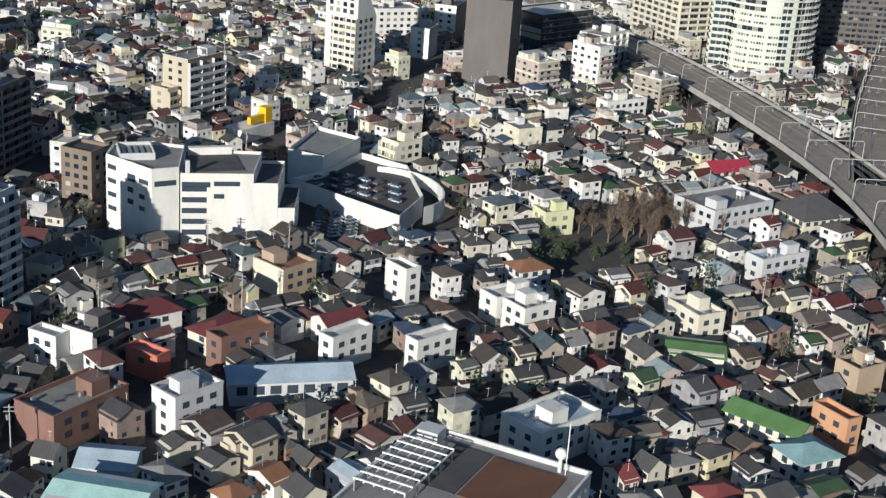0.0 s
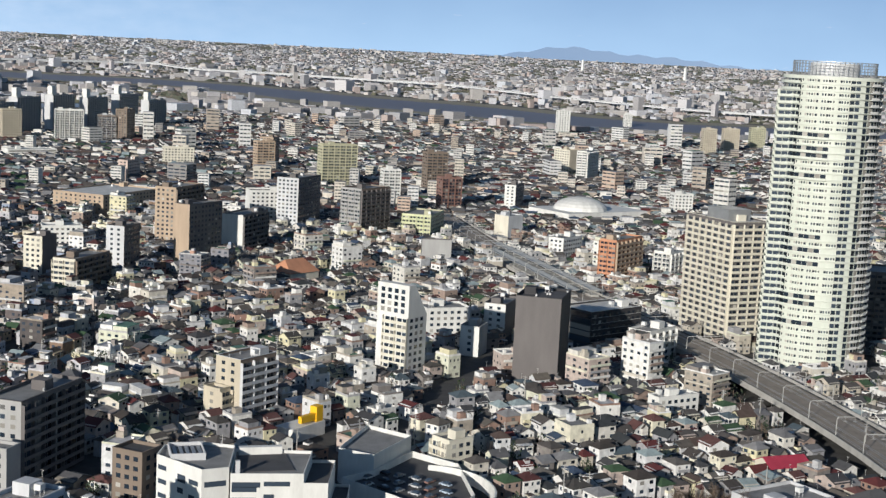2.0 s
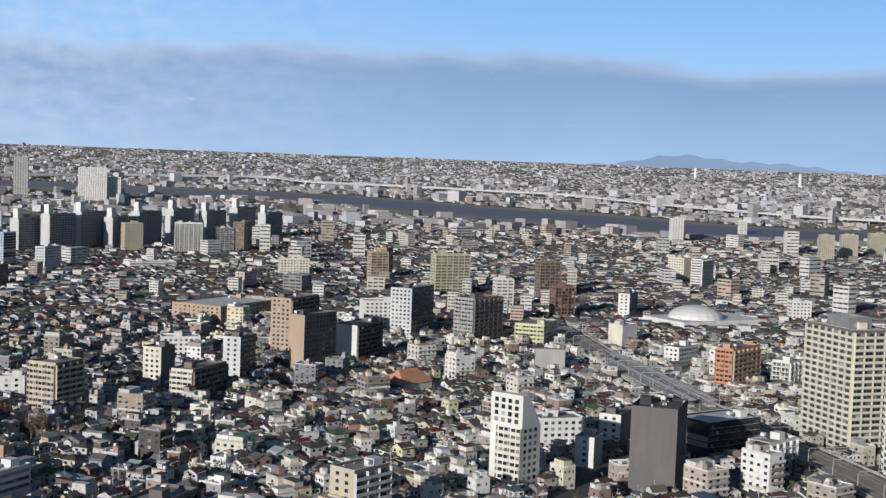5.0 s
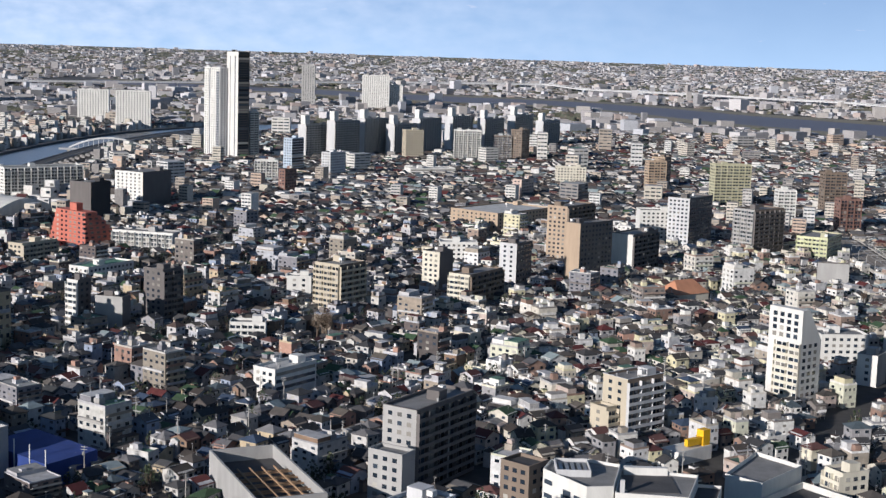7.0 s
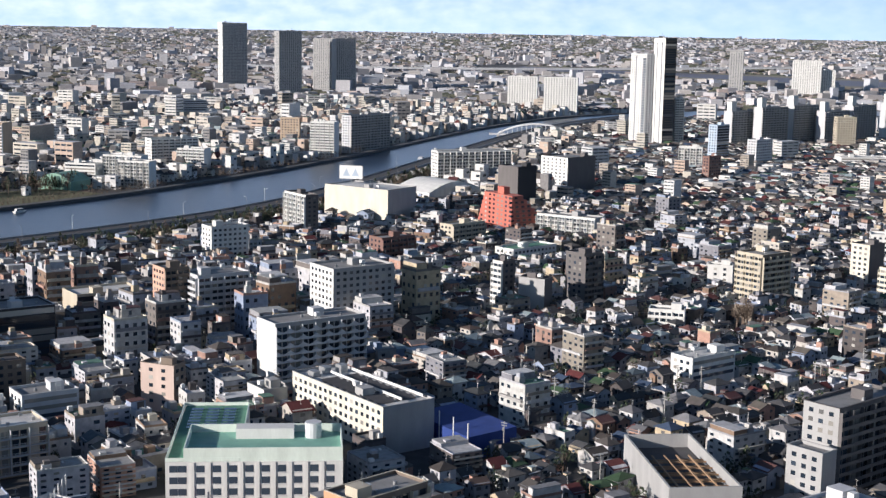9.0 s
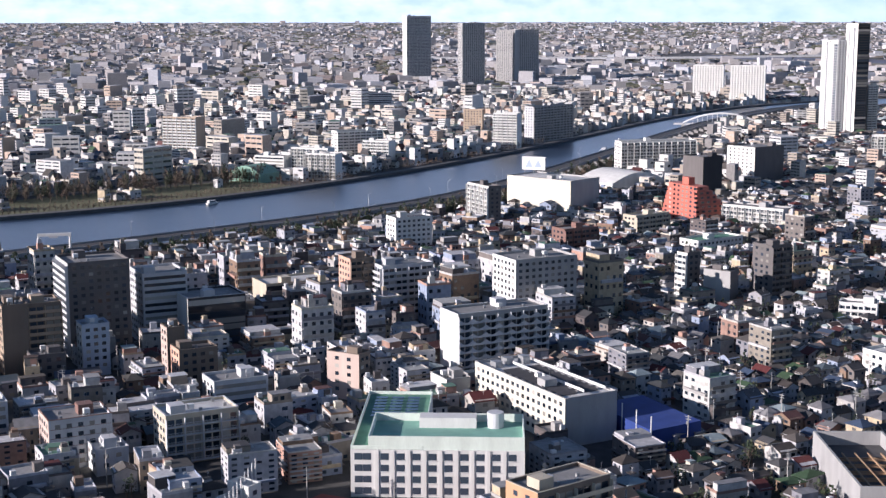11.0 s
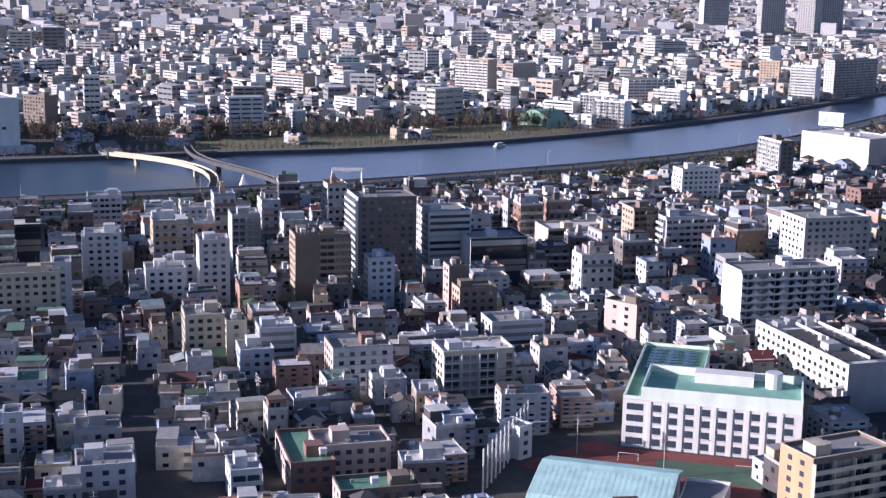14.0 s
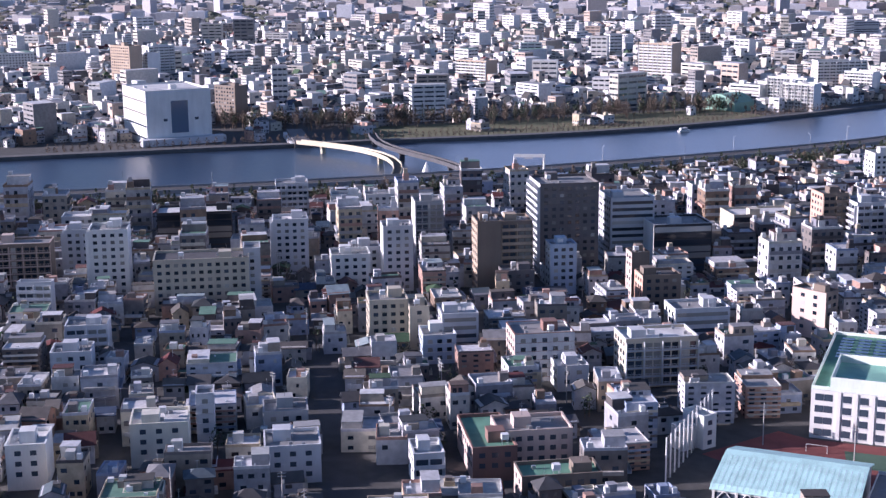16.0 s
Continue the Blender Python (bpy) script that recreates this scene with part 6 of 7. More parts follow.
ob.matrix_basis = pose(-600, 604, 6.9)
tagged(ob, "small white cone sculpture at the footbridge", "sculpture")
# white arched bridge upstream
t = thing("arch_bridge", "white steel arch bridge over the river", "bridge", -434, 1798, 0, 15)
me = Mesh()
me.box(-62, 62, -6, 6, 5, 7)
part("deck", me.data("deck", WALL["pale"]), t)
for sy in (-6, 6):
    me = Mesh()
    for i in range(16):
        x0_, x1_ = -50 + 100 * i / 16, -50 + 100 * (i + 1) / 16
        z0_, z1_ = 7 + 13 * (1 - (x0_ / 50) ** 2), 7 + 13 * (1 - (x1_ / 50) ** 2)
        me.tube((x0_, sy, z0_), (x1_, sy, z1_), 0.8, n=6)
    part("arch", me.data("arch", M_WHITE), t)
    for i in range(1, 16):
        x = -50 + 100 * i / 16
        me = Mesh()
        me.tube((x, sy, 7), (x, sy, 7 + 13 * (1 - (x / 50) ** 2)), 0.3, n=4)
        part("hanger", me.data("hanger", M_WHITE), t)
for x in (-50, 50):
    me = Mesh()
    me.box(x - 2, x + 2, -6, 6, -2, 5)
    part("pier", me.data("pier", M_CONC), t)
# boats on the water
def boat(label, x, y, yaw, L, hull, cabin):
    t = thing("boat", label, "boat", x, y, 0.35, yaw, "boats on the river")
    w = L * 0.14
    me = Mesh()
    rg = [(-L / 2, -w), (L * 0.3, -w), (L / 2, 0), (L * 0.3, w), (-L / 2, w)]
    me.poly([(q * 0.92, p * 0.8, 0) for q, p in rg] + [(q, p, 1.5) for q, p in rg], [(4, 3, 2, 1, 0), (5, 6, 7, 8, 9)] + [(i, (i + 1) % 5, 5 + (i + 1) % 5, 5 + i) for i in range(5)])
    part("hull", me.data("hull", WALL[hull]), t)
    me = Mesh()
    me.box(-L * 0.36, L * 0.18, -w * 0.7, w * 0.7, 1.505, 3.4)
    c_ = part("cabin", me.data("cabin", WALL[cabin]), t)
    me = Mesh()
    me.box(-L * 0.33, L * 0.15, -w * 0.74, w * 0.74, 2.1, 2.9)
    part("cabin_window", me.data("cabin_window", M_GLASS), c_)


boat("long blue river boat with a low cabin", -479, 1453, 100, 24, "blue", "pale")
boat("small white launch near the far bank", -616, 904, 75, 12, "white", "white")

# park on the far bank
me = Mesh()
me.poly([(-775, 700, 1.2), (-712, 790, 1.2), (-668, 865, 1.2), (-632, 960, 1.2), (-620, 1030, 1.2), (-680, 1040, 1.2), (-725, 960, 1.2), (-765, 860, 1.2), (-830, 745, 1.2)], [tuple(range(9))])
tagged(new("park_lawn", me.data("park_lawn", paint("dry_lawn", (0.13, 0.13, 0.065), 0.95, 0.35))), "dry winter lawn of the riverside park", "lawn", kind="structure")
t = thing("train_shed", "long dark storage roof behind the river park", "building", -838, 690, 0, -35)
claim(-838, 690, -35, 14, 75)
me = Mesh()
me.box(0, 74, 0, 12, 0, 5)
part("hall", me.data("hall", WALL["dark"]), t)
for i in range(3):
    me = Mesh()
    me.box(6 + i * 24, 22 + i * 24, -3, -0.2, 0, 3.6)
    part("roof_piece", me.data("roof_piece", WALL["white"]), t)
t = thing("gymnasium", "grey gymnasium with a barrel roof on the far bank", "gymnasium", -690, 1040, 0, -5)
claim(-690, 1040, -5, 30, 40)
me = Mesh()
pr = [(34 * i / 10, 8 + 7 * math.sin(math.pi * i / 10)) for i in range(11)]
me.v = [(x, 0, z) for x, z in pr] + [(x, 28, z) for x, z in pr] + [(x, 0, 0) for x, z in pr] + [(x, 28, 0) for x, z in pr]
for i in range(10):
    me.f += [(i, i + 1, 11 + i + 1, 11 + i), (22 + i, 22 + i + 1, i + 1, i), (11 + i, 11 + i + 1, 33 + i + 1, 33 + i)]
me.f += [(0, 11, 33, 22), (10, 32, 43, 21)]
me.m = [0] * len(me.f)
part("hall", me.data("hall", WALL["green"]), t)

# ---- houses ----
def parapet(me, x0, x1, y0, y1, z0, z1, q, m=0):
    """Four low walls round a roof in one piece."""
    o = [(x0, y0), (x1, y0), (x1, y1), (x0, y1)]
    i = [(x0 + q, y0 + q), (x1 - q, y0 + q), (x1 - q, y1 - q), (x0 + q, y1 - q)]
    fs = []
    for j in range(4):
        n = (j + 1) % 4
        fs += [(j, n, 8 + n, 8 + j), (4 + n, 4 + j, 12 + j, 12 + n), (8 + j, 8 + n, 12 + n, 12 + j)]
    me.poly([(x, y, z) for z in (z0, z1) for P in (o, i) for x, y in P], fs, m)


def house_template(seed, kind, detail, thick=True, panes=True):
    """One house, centred, standing on z=0. Slots: 0 wall, 1 tiled roof, 2 glass, 3 white fittings, 4 flat roof."""
    r = random.Random(seed)
    me = Mesh()
    if kind == "block":
        w, d, fl = r.uniform(9, 15), r.uniform(11, 17), r.choice((4, 5, 5, 6, 6, 7, 8, 9))
        h = 3.0 * fl + 0.6
    elif kind == "flat":
        w, d, fl = r.uniform(6.5, 11), r.uniform(7.5, 12), r.choice((2, 2, 2, 2, 3, 3, 3))
        h = 3.0 * fl + 0.4
    else:
        w, d, fl = r.uniform(5.0, 8.4), r.uniform(6.2, 10), r.choice((2, 2, 2, 2, 2, 3))
        h = 2.75 * fl + 0.2
    x0, x1, y0, y1 = -w / 2, w / 2, -d / 2, d / 2
    if kind in ("flat", "block"):
        me.now = "wall"
        me.box(x0, x1, y0, y1, -0.5, h)
        if detail and r.random() < 0.5:
            me.now = "top_storey"
            u0, u1 = r.choice(((y0 + 0.3, y0 + d * 0.5), (y1 - d * 0.5, y1 - 0.3), (y0 + d * 0.25, y1 - 0.3)))
            ux = r.choice((x0 + 0.3, x0 + w * 0.3))
            me.box(ux, x1 - 0.3, u0, u1, h + 0.03, h + 2.8), me.box(ux - 0.15, x1 - 0.15, u0 - 0.15, u1 + 0.15, h + 2.804, h + 2.98, r.choice((1, 4, 4)))
            for q in range(2):
                wx = ux + 0.6 + q * (x1 - ux - 2.4) / 2
                me.box(wx, wx + 1.3, u0 - 0.05, u0 + 0.02, h + 0.6, h + 2.1, 2)
        me.now = "roof"
        me.box(x0 + 0.25, x1 - 0.25, y0 + 0.25, y1 - 0.25, h - 0.3, h + 0.02, 4)
        if detail:
            me.now = "parapet"
            parapet(me, x0, x1, y0, y1, h + 0.004, h + 0.8, 0.22)
            sx, sy = r.uniform(x0 + 0.4, x1 - 3.4), r.uniform(y0 + 0.4, y1 - 3.4)
            me.now = "stair_house"
            me.box(sx, sx + 2.8, sy, sy + 2.8, h + 0.02, h + 2.5)
            if kind == "block":
                me.box(sx + 0.3, sx + 2.2, sy + 0.3, sy + 2.2, h + 2.504, h + 4.2)
            if r.random() < 0.5:
                me.now = "water_tank"
                me.box(x0 + 0.6, x0 + 2.1, y1 - 2.4, y1 - 0.9, h + 0.5, h + 2.0, 3)
            me.now = "air_conditioner"
            for _ in range(r.randint(0, 4)):
                ux, uy = r.uniform(x0 + 0.5, x1 - 1.5), r.uniform(y0 + 0.5, y1 - 1.2)
                me.box(ux, ux + 0.9, uy, uy + 0.5, h + 0.02, h + 0.75, 3)
            if r.random() < 0.35:
                me.now = "roof_annex"
                me.box(x0 + 0.5, x1 - 0.5, y1 - d * 0.45, y1 - 0.5, h + 0.02, h + 2.7), me.box(x0 + 0.4, x1 - 0.4, y1 - d * 0.45 - 0.1, y1 - 0.4, h + 2.704, h + 2.85, 4)
    else:
        pitched(me, x0, x1, y0, y1, h, h + r.uniform(1.1, 2.2), kind, r.uniform(0.35, 0.7))
        if r.random() < 0.5 and detail:  # a lower roof before the front
            k0, k1 = x0 + r.uniform(0, w * 0.4), x1 - r.uniform(-0.6, w * 0.3)
            pitched(me, k0, k1, y0 - r.uniform(1.2, 2.4), y0 + 2.0, 2.7, 3.9, "hip", 0.4)
        if r.random() < 0.55 and detail:  # a wing at one side, ridge across the main one
            g, k = r.choice((-1, 1)), len(me.v)
            e0 = y0 + r.uniform(0.3, d * 0.35)
            e1 = e0 + r.uniform(3.2, 4.6)
            p0, p1 = sorted((g * (w / 2 - 1.6), g * (w / 2 + r.uniform(0.9, 2.0))))
            hw = h - r.choice((0, 0, 0.5, 2.6))
            pitched(me, p0, p1, e0, e1, hw, hw + r.uniform(0.9, 1.5), r.choice(("gable", "hip")), 0.4)
        if detail and r.random() < 0.5:
            e0, e1 = y0 + r.uniform(0.2, 1.2), y0 + r.uniform(3.6, 5.5)
            g, tz = r.choice((-1, 1)), (2.9 if fl == 2 else 5.6) + r.uniform(-0.1, 0.2)
            p0, p1 = sorted((g * (w / 2 - 0.3), g * (w / 2 + r.uniform(1.3, 2.2))))
            me.now = "annex"
            me.box(p0, p1, e0, e1, -0.5, tz)
            parapet(me, p0, p1, e0, e1, tz + 0.004, tz + 0.95, 0.15)
        if detail and r.random() < 0.35:
            me.now = "carport"
            cx_, cy_ = r.uniform(x0, 0), y0 - r.uniform(3.0, 3.8)
            me.box(cx_, cx_ + 2.7, cy_, y0 - 0.1, 2.3, 2.42, 4)
            for q in (cx_ + 0.1, cx_ + 2.5):
                me.tube((q, cy_ + 0.2, -0.2), (q, cy_ + 0.2, 2.3), 0.06, 3, 3)
        if detail and r.random() < 0.3:
            me.now = "dormer"
            me.box(-0.4, 1.9, -d * 0.34, -0.2, h - 0.2, h + 1.75), me.box(-0.6, 2.1, -d * 0.36, -0.1, h + 1.754, h + 1.9, 1)
        if detail and r.random() < 0.55:
            zz = h + 0.6
            me.now = "aerial"
            me.tube((0.5, -d * 0.22, zz), (0.5, -d * 0.22, zz + 3.0), 0.05, 3, 3), me.tube((-0.2, -d * 0.22, zz + 2.8), (1.2, -d * 0.22, zz + 2.8), 0.04, 3, 3)
    fh = (h - 0.3) / fl
    if detail:
        for f in range(fl):
            zb = f * fh
            me.now = "window"
            for side in range(4):
                L = (w, d, w, d)[side]
                n = max(1, int(L / 3.4)) if kind == "block" else (r.choice((1, 2, 2, 3)) if L > 7 else r.choice((1, 2)))
                for i in range(n):
                    c = -L / 2 + L * (i + 0.5) / n + (0 if kind == "block" else r.uniform(-0.3, 0.3))
                    hw, a, b = (0.85, 0.8, 2.1) if kind == "block" else (r.choice((0.45, 0.8, 0.95)), 0.9, 2.05)
                    if r.random() < 0.12:
                        continue
                    if not thick:
                        P = {0: ((c - hw, y0 - 0.05), (c + hw, y0 - 0.05)), 2: ((c + hw, y1 + 0.05), (c - hw, y1 + 0.05)), 1: ((x1 + 0.05, c - hw), (x1 + 0.05, c + hw)), 3: ((x0 - 0.05, c + hw), (x0 - 0.05, c - hw))}[side]
                        me.quad([(*P[0], zb + a), (*P[1], zb + a), (*P[1], zb + b), (*P[0], zb + b)], 2)
                    elif side == 0:
                        me.box(c - hw, c + hw, y0 - 0.06, y0 + 0.02, zb + a, zb + b, 2)
                    elif side == 2:
                        me.box(c - hw, c + hw, y1 - 0.02, y1 + 0.06, zb + a, zb + b, 2)
                    elif side == 1:
                        me.box(x1 - 0.02, x1 + 0.06, c - hw, c + hw, zb + a, zb + b, 2)
                    else:
                        me.box(x0 - 0.06, x0 + 0.02, c - hw, c + hw, zb + a, zb + b, 2)
            me.now = "balcony"
            if f > 0 and (kind == "block" or r.random() < 0.6):
                k0, k1 = (x0 + 0.3, x1 - 0.3) if kind == "block" else (x0 + r.uniform(0, 1.5), x1 - r.uniform(0, 2))
                me.poly([(x, y, z) for x in (k0, k1) for y, z in ((y0 - 0.01, zb), (y0 - 0.01, zb - 0.2), (y0 - 1.2, zb - 0.2), (y0 - 1.2, zb + 1.0), (y0 - 1.08, zb + 1.0), (y0 - 1.08, zb))],
                        [(0, 1, 2, 3, 4, 5), (11, 10, 9, 8, 7, 6)] + [(i, 6 + i, 6 + (i + 1) % 6, (i + 1) % 6) for i in range(6)])
            if kind != "gable" and f > 0 and r.random() < 0.3:
                me.box(x0 - 1.1, x0 - 0.01, y0 + 1, y1 - 1, zb - 0.15, zb + 0.9)
    elif panes:
        for f in range(fl):
            zb = f * fh
            for i in range(2 if kind != "block" else 3):
                n = 2 if kind != "block" else 3
                a, b = x0 + 0.6 + i * (w - 0.6) / n, x0 + (i + 1) * (w - 0.6) / n
                if (i + f) % 2 or kind == "block":
                    me.quad([(a, y0 - 0.06, zb + 1.0), (b, y0 - 0.06, zb + 1.0), (b, y0 - 0.06, zb + 2.1), (a, y0 - 0.06, zb + 2.1)], 2)
                a, b = y0 + 0.6 + i * (d - 0.6) / n, y0 + (i + 1) * (d - 0.6) / n
                if (i + f) % 2 == 0 or kind == "block":
                    me.quad([(x0 - 0.06, b, zb + 1.0), (x0 - 0.06, a, zb + 1.0), (x0 - 0.06, a, zb + 2.1), (x0 - 0.06, b, zb + 2.1)], 2)
    return me


class Crowd:
    """Many placed copies of house meshes, joined into one."""

    def __init__(self):
        self.V, self.F, self.M, self.n = [], [], [], 0

    def prepare(self, me):
        by = {}
        for f, m in zip(me.f, me.m):
            by.setdefault(len(f), ([], []))
            by[len(f)][0].append(f), by[len(f)][1].append(m)
        return np.array(me.v, np.float32), {k: (np.array(f, np.int32), m) for k, (f, m) in by.items()}

    def add(self, tpl, x, y, z, rot, s=(1, 1, 1)):
        V, F = tpl
        c, sn = math.cos(rot), math.sin(rot)
        v = V * np.float32(s)
        out = np.empty_like(v)
        out[:, 0], out[:, 1], out[:, 2] = v[:, 0] * c - v[:, 1] * sn + x, v[:, 0] * sn + v[:, 1] * c + y, v[:, 2] + z
        self.V.append(out)
        for k, (f, m) in F.items():
            self.F.append((k, f + self.n)), self.M.append(m)
        self.n += len(v)

    def build(self, name, label, category, mats):
        me = bpy.data.meshes.new(name)
        V = np.concatenate(self.V)
        sizes = np.concatenate([np.full(len(f), k, np.int32) for k, f in self.F])
        loops = np.concatenate([f.ravel() for _, f in self.F]).astype(np.int32)
        me.vertices.add(len(V)), me.loops.add(len(loops)), me.polygons.add(len(sizes))
        me.vertices.foreach_set("co", V.ravel())
        me.loops.foreach_set("vertex_index", loops)
        me.polygons.foreach_set("loop_start", np.concatenate([[0], np.cumsum(sizes)[:-1]]).astype(np.int32))
        for m in mats:
            me.materials.append(m)
        me.polygons.foreach_set("material_index", np.array([i for m in self.M for i in m], np.int32))
        me.update(calc_edges=True)
        me.shade_flat()
        return tagged(new(name, me), label, category, kind="stuff")


HOUSE_MATS = (HOUSE_WALLS, HOUSE_ROOFS, M_GLASS, M_WHITE, FLAT_ROOFS)
TPL = {k: [house_template(i * 17 + n, k, True) for i in range(14)] for n, k in enumerate(("gable", "hip", "flat", "block"))}
THIN = {k: [house_template(i * 17 + n, k, True, False) for i in range(14)] for n, k in enumerate(("gable", "hip", "flat", "block"))}
LOW = {k: [house_template(i * 31 + n, k, False) for i in range(8)] for n, k in enumerate(("gable", "hip", "flat", "block"))}

PLAIN = {k: [house_template(i * 31 + n, k, False, panes=False) for i in range(8)] for n, k in enumerate(("gable", "hip", "flat"))}

# taller blocks stand first, singly or along the streets
rng = random.Random(11)
BLOCKS = []


def block_ok(x, y):
    return dry(x, y, 16) and is_free(x, y, 9) and clear_of_lines(x, y, 8) and all((x - a) ** 2 + (y - b) ** 2 > 320 for a, b, *_ in BLOCKS)


def is_free(x, y, r=5.0):
    dx, dy = x - FP[:, 0], y - FP[:, 1]
    c, s = np.cos(FP[:, 2]), np.sin(FP[:, 2])
    lx, ly = dx * c + dy * s, -dx * s + dy * c
    p = FP[:, 5] + r - 3
    return not ((lx > -p) & (lx < FP[:, 4] + p) & (ly > -p) & (ly < FP[:, 3] + p)).any()


RIV_HALF = np.hypot(*(RIV_L - RIV_X).T)
ARA_HALF = np.hypot(*(ARA_L - ARA_X).T)


def dry(x, y, pad):
    d = np.hypot(RIV_X[:, 0] - x, RIV_X[:, 1] - y)
    i = d.argmin()
    e = np.hypot(ARA_X[:, 0] - x, ARA_X[:, 1] - y)
    j = e.argmin()
    side = (x - RIV_X[i, 0]) * (RIV_R[i, 0] - RIV_X[i, 0]) + (y - RIV_X[i, 1]) * (RIV_R[i, 1] - RIV_X[i, 1])
    return d[i] > RIV_HALF[i] + (pad + 30 if side > 0 else pad + (34 if y < 1060 else 12)) and e[j] > ARA_HALF[j] + 20


def clear_of_lines(x, y, pad=0):
    for P, half in OPEN_LINES:
        if near_line(P, x, y) < half + pad:
            return False
    for cx, cy, rad in OPEN_SPOTS:
        if (x - cx) ** 2 + (y - cy) ** 2 < rad * rad:
            return False
    return True


FP = np.array(FOOT)
for n_try, az0, az1, r0, r1, yaw0, low in ((120, 16, 64, 300, 600, 51, 2), (150, 18, 64, 640, 735, 51, 4), (40, 20, 64, 560, 640, 51, 0), (34, -8, 20, 420, 1150, 56, 1), (26, -36, -8, 560, 1150, 25, 1), (640, 14, 66, 1000, 2500, -8, 3), (150, -40, 14, 1150, 2500, -18, 3)):
    for _ in range(n_try):
        rr = math.sqrt(rng.uniform(r0 * r0, r1 * r1))
        x, y = polar(rr, rng.uniform(az0, az1))
        if block_ok(x, y):
            BLOCKS.append((x, y, radians(yaw0 + rng.choice((0, 0, 0, 90)) + rng.uniform(-5, 5)), rng.randrange(14), rr, rng.uniform(0.45, 0.7) if low == 2 else rng.uniform(0.95, 1.5) if low == 4 else rng.uniform(0.7, 1.0) if low else rng.uniform(0.8, 1.25)))
for x, y, rot, k, rr, s_ in BLOCKS:
    c_, s2 = math.cos(rot), math.sin(rot)
    FOOT.append((x - (-8 * s2) * -1 - 6.5 * c_, y - 8 * c_ - 6.5 * s2, rot, 16, 13, 1.0))
FP = np.array(FOOT)
rng = random.Random(5)
near, light, mid, nearest, GAPS = Crowd(), Crowd(), Crowd(), [], []
PRE = {k: [near.prepare(m) for m in v] for k, v in THIN.items()}
PREPLAIN = {k: [near.prepare(m) for m in v] for k, v in PLAIN.items()}
PRELOW = {k: [near.prepare(m) for m in v] for k, v in LOW.items()}


def quarter(yaw0, az0, az1, r0, r1, lot, row, block, city, gaps=0.03):
    """Fill a sector with rows of houses along lanes at yaw0. city: share of flat-roofed buildings."""
    c, s = math.cos(radians(yaw0)), math.sin(radians(yaw0))
    n = int(r1 / row) + 2
    for j in range(-n, n):
        q = j * row + (j // 2) * 4.2
        if abs(q) > r1:
            continue
        p = -r1
        k = 0
        while p < r1:
            p += lot * rng.uniform(0.85, 1.2)
            k += 1
            if k % block == 0:
                p += 4.5
            x, y = p * c - q * s, p * s + q * c
            r = math.hypot(x, y)
            if not r0 < r < r1:
                continue
            az = math.degrees(math.atan2(-x, y))
            if not az0 <= az < az1:
                continue
            if not (dry(x, y, 9) and is_free(x, y) and clear_of_lines(x, y)):
                continue
            if rng.random() < gaps + 0.10 * max(0, noise.noise((x * 0.02, y * 0.02, 1.0))):
                GAPS.append((x, y, r, az))
                continue
            fl = city + 0.18 * math.sin(x * 0.013) * math.cos(y * 0.011)
            kind = "flat" if rng.random() < fl else rng.choice(("gable", "hip", "gable"))
            rot = radians(yaw0 + rng.choice((0, 90, 180, 180, 90)) + rng.uniform(-8, 8))
            t = rng.randrange(14)
            sc = (rng.uniform(0.84, 1.14), rng.uniform(0.84, 1.12), rng.uniform(0.86, 1.14) * (1.05 if city > 0.5 else 1))
            sc = tuple(q * min(1, lot / 9.0) for q in sc[:2]) + (sc[2] * (0.94 if lot < 8.5 else 1),)
            if r < 1150:
                nearest.append((r, kind, t, x, y, rot, sc))
            else:
                up = rng.choice((0.9, 1.2, 1.5, 1.9)) if city > 0.5 else 1.0
                wide = lot / (11.0 if city > 0.5 else 9.0)
                mid.add((PRELOW if r < 1750 else PREPLAIN)[kind][t % 8], x, y, rise(r), rot, (sc[0] * wide, sc[1] * wide, sc[2] * up))


for x, y, rot, k, rr, s_ in BLOCKS:
    if rr < 1150:
        (light if math.degrees(math.atan2(-x, y)) < -4 + 4 * math.sin(x * 0.05) else near).add(PRE["block"][k], x, y, 0, rot, (1, 1, s_))
    else:
        mid.add(PRELOW["block"][k % 8], x, y, rise(rr), rot, (0.85, 0.75, s_ * 1.1))
SLABS = []
while len(SLABS) < 210:  # larger housing slabs and offices among the distant houses
    rr = math.sqrt(rng.uniform(1020 ** 2, 2480 ** 2))
    az = rng.uniform(17, 66) if len(SLABS) < 165 else rng.uniform(-38, 16)
    x, y = polar(rr, az)
    if (az < 17 and rr < 1300) or not (dry(x, y, 24) and is_free(x, y, 14) and clear_of_lines(x, y, 12)) or any((x - a) ** 2 + (y - b) ** 2 < 1600 for a, b in SLABS):
        continue
    SLABS.append((x, y))
    rot = radians(rng.choice((-8, -8, 82, 30, 52)) + rng.uniform(-6, 6))
    sx, sy = rng.choice(((1.0, 2.4), (1.9, 1.1), (1.2, 1.2), (2.6, 0.9), (1.4, 1.7)))
    mid.add(PRELOW["block"][rng.randrange(8)], x, y, rise(rr), rot, (sx, sy, rng.uniform(0.9, 1.7)))
    FOOT.append((x - math.cos(rot) * 6 * sx + math.sin(rot) * 7 * sy, y - math.sin(rot) * 6 * sx - math.cos(rot) * 7 * sy, rot, 14 * sy, 12 * sx, 1.0))
FP = np.array(FOOT)
quarter(14, -42, -17, 235, 620, 7.8, 9.3, 6, 0.07, 0.07)
quarter(14, -42, -17, 620, 1150, 7.8, 9.3, 9, 0.20, 0.05)
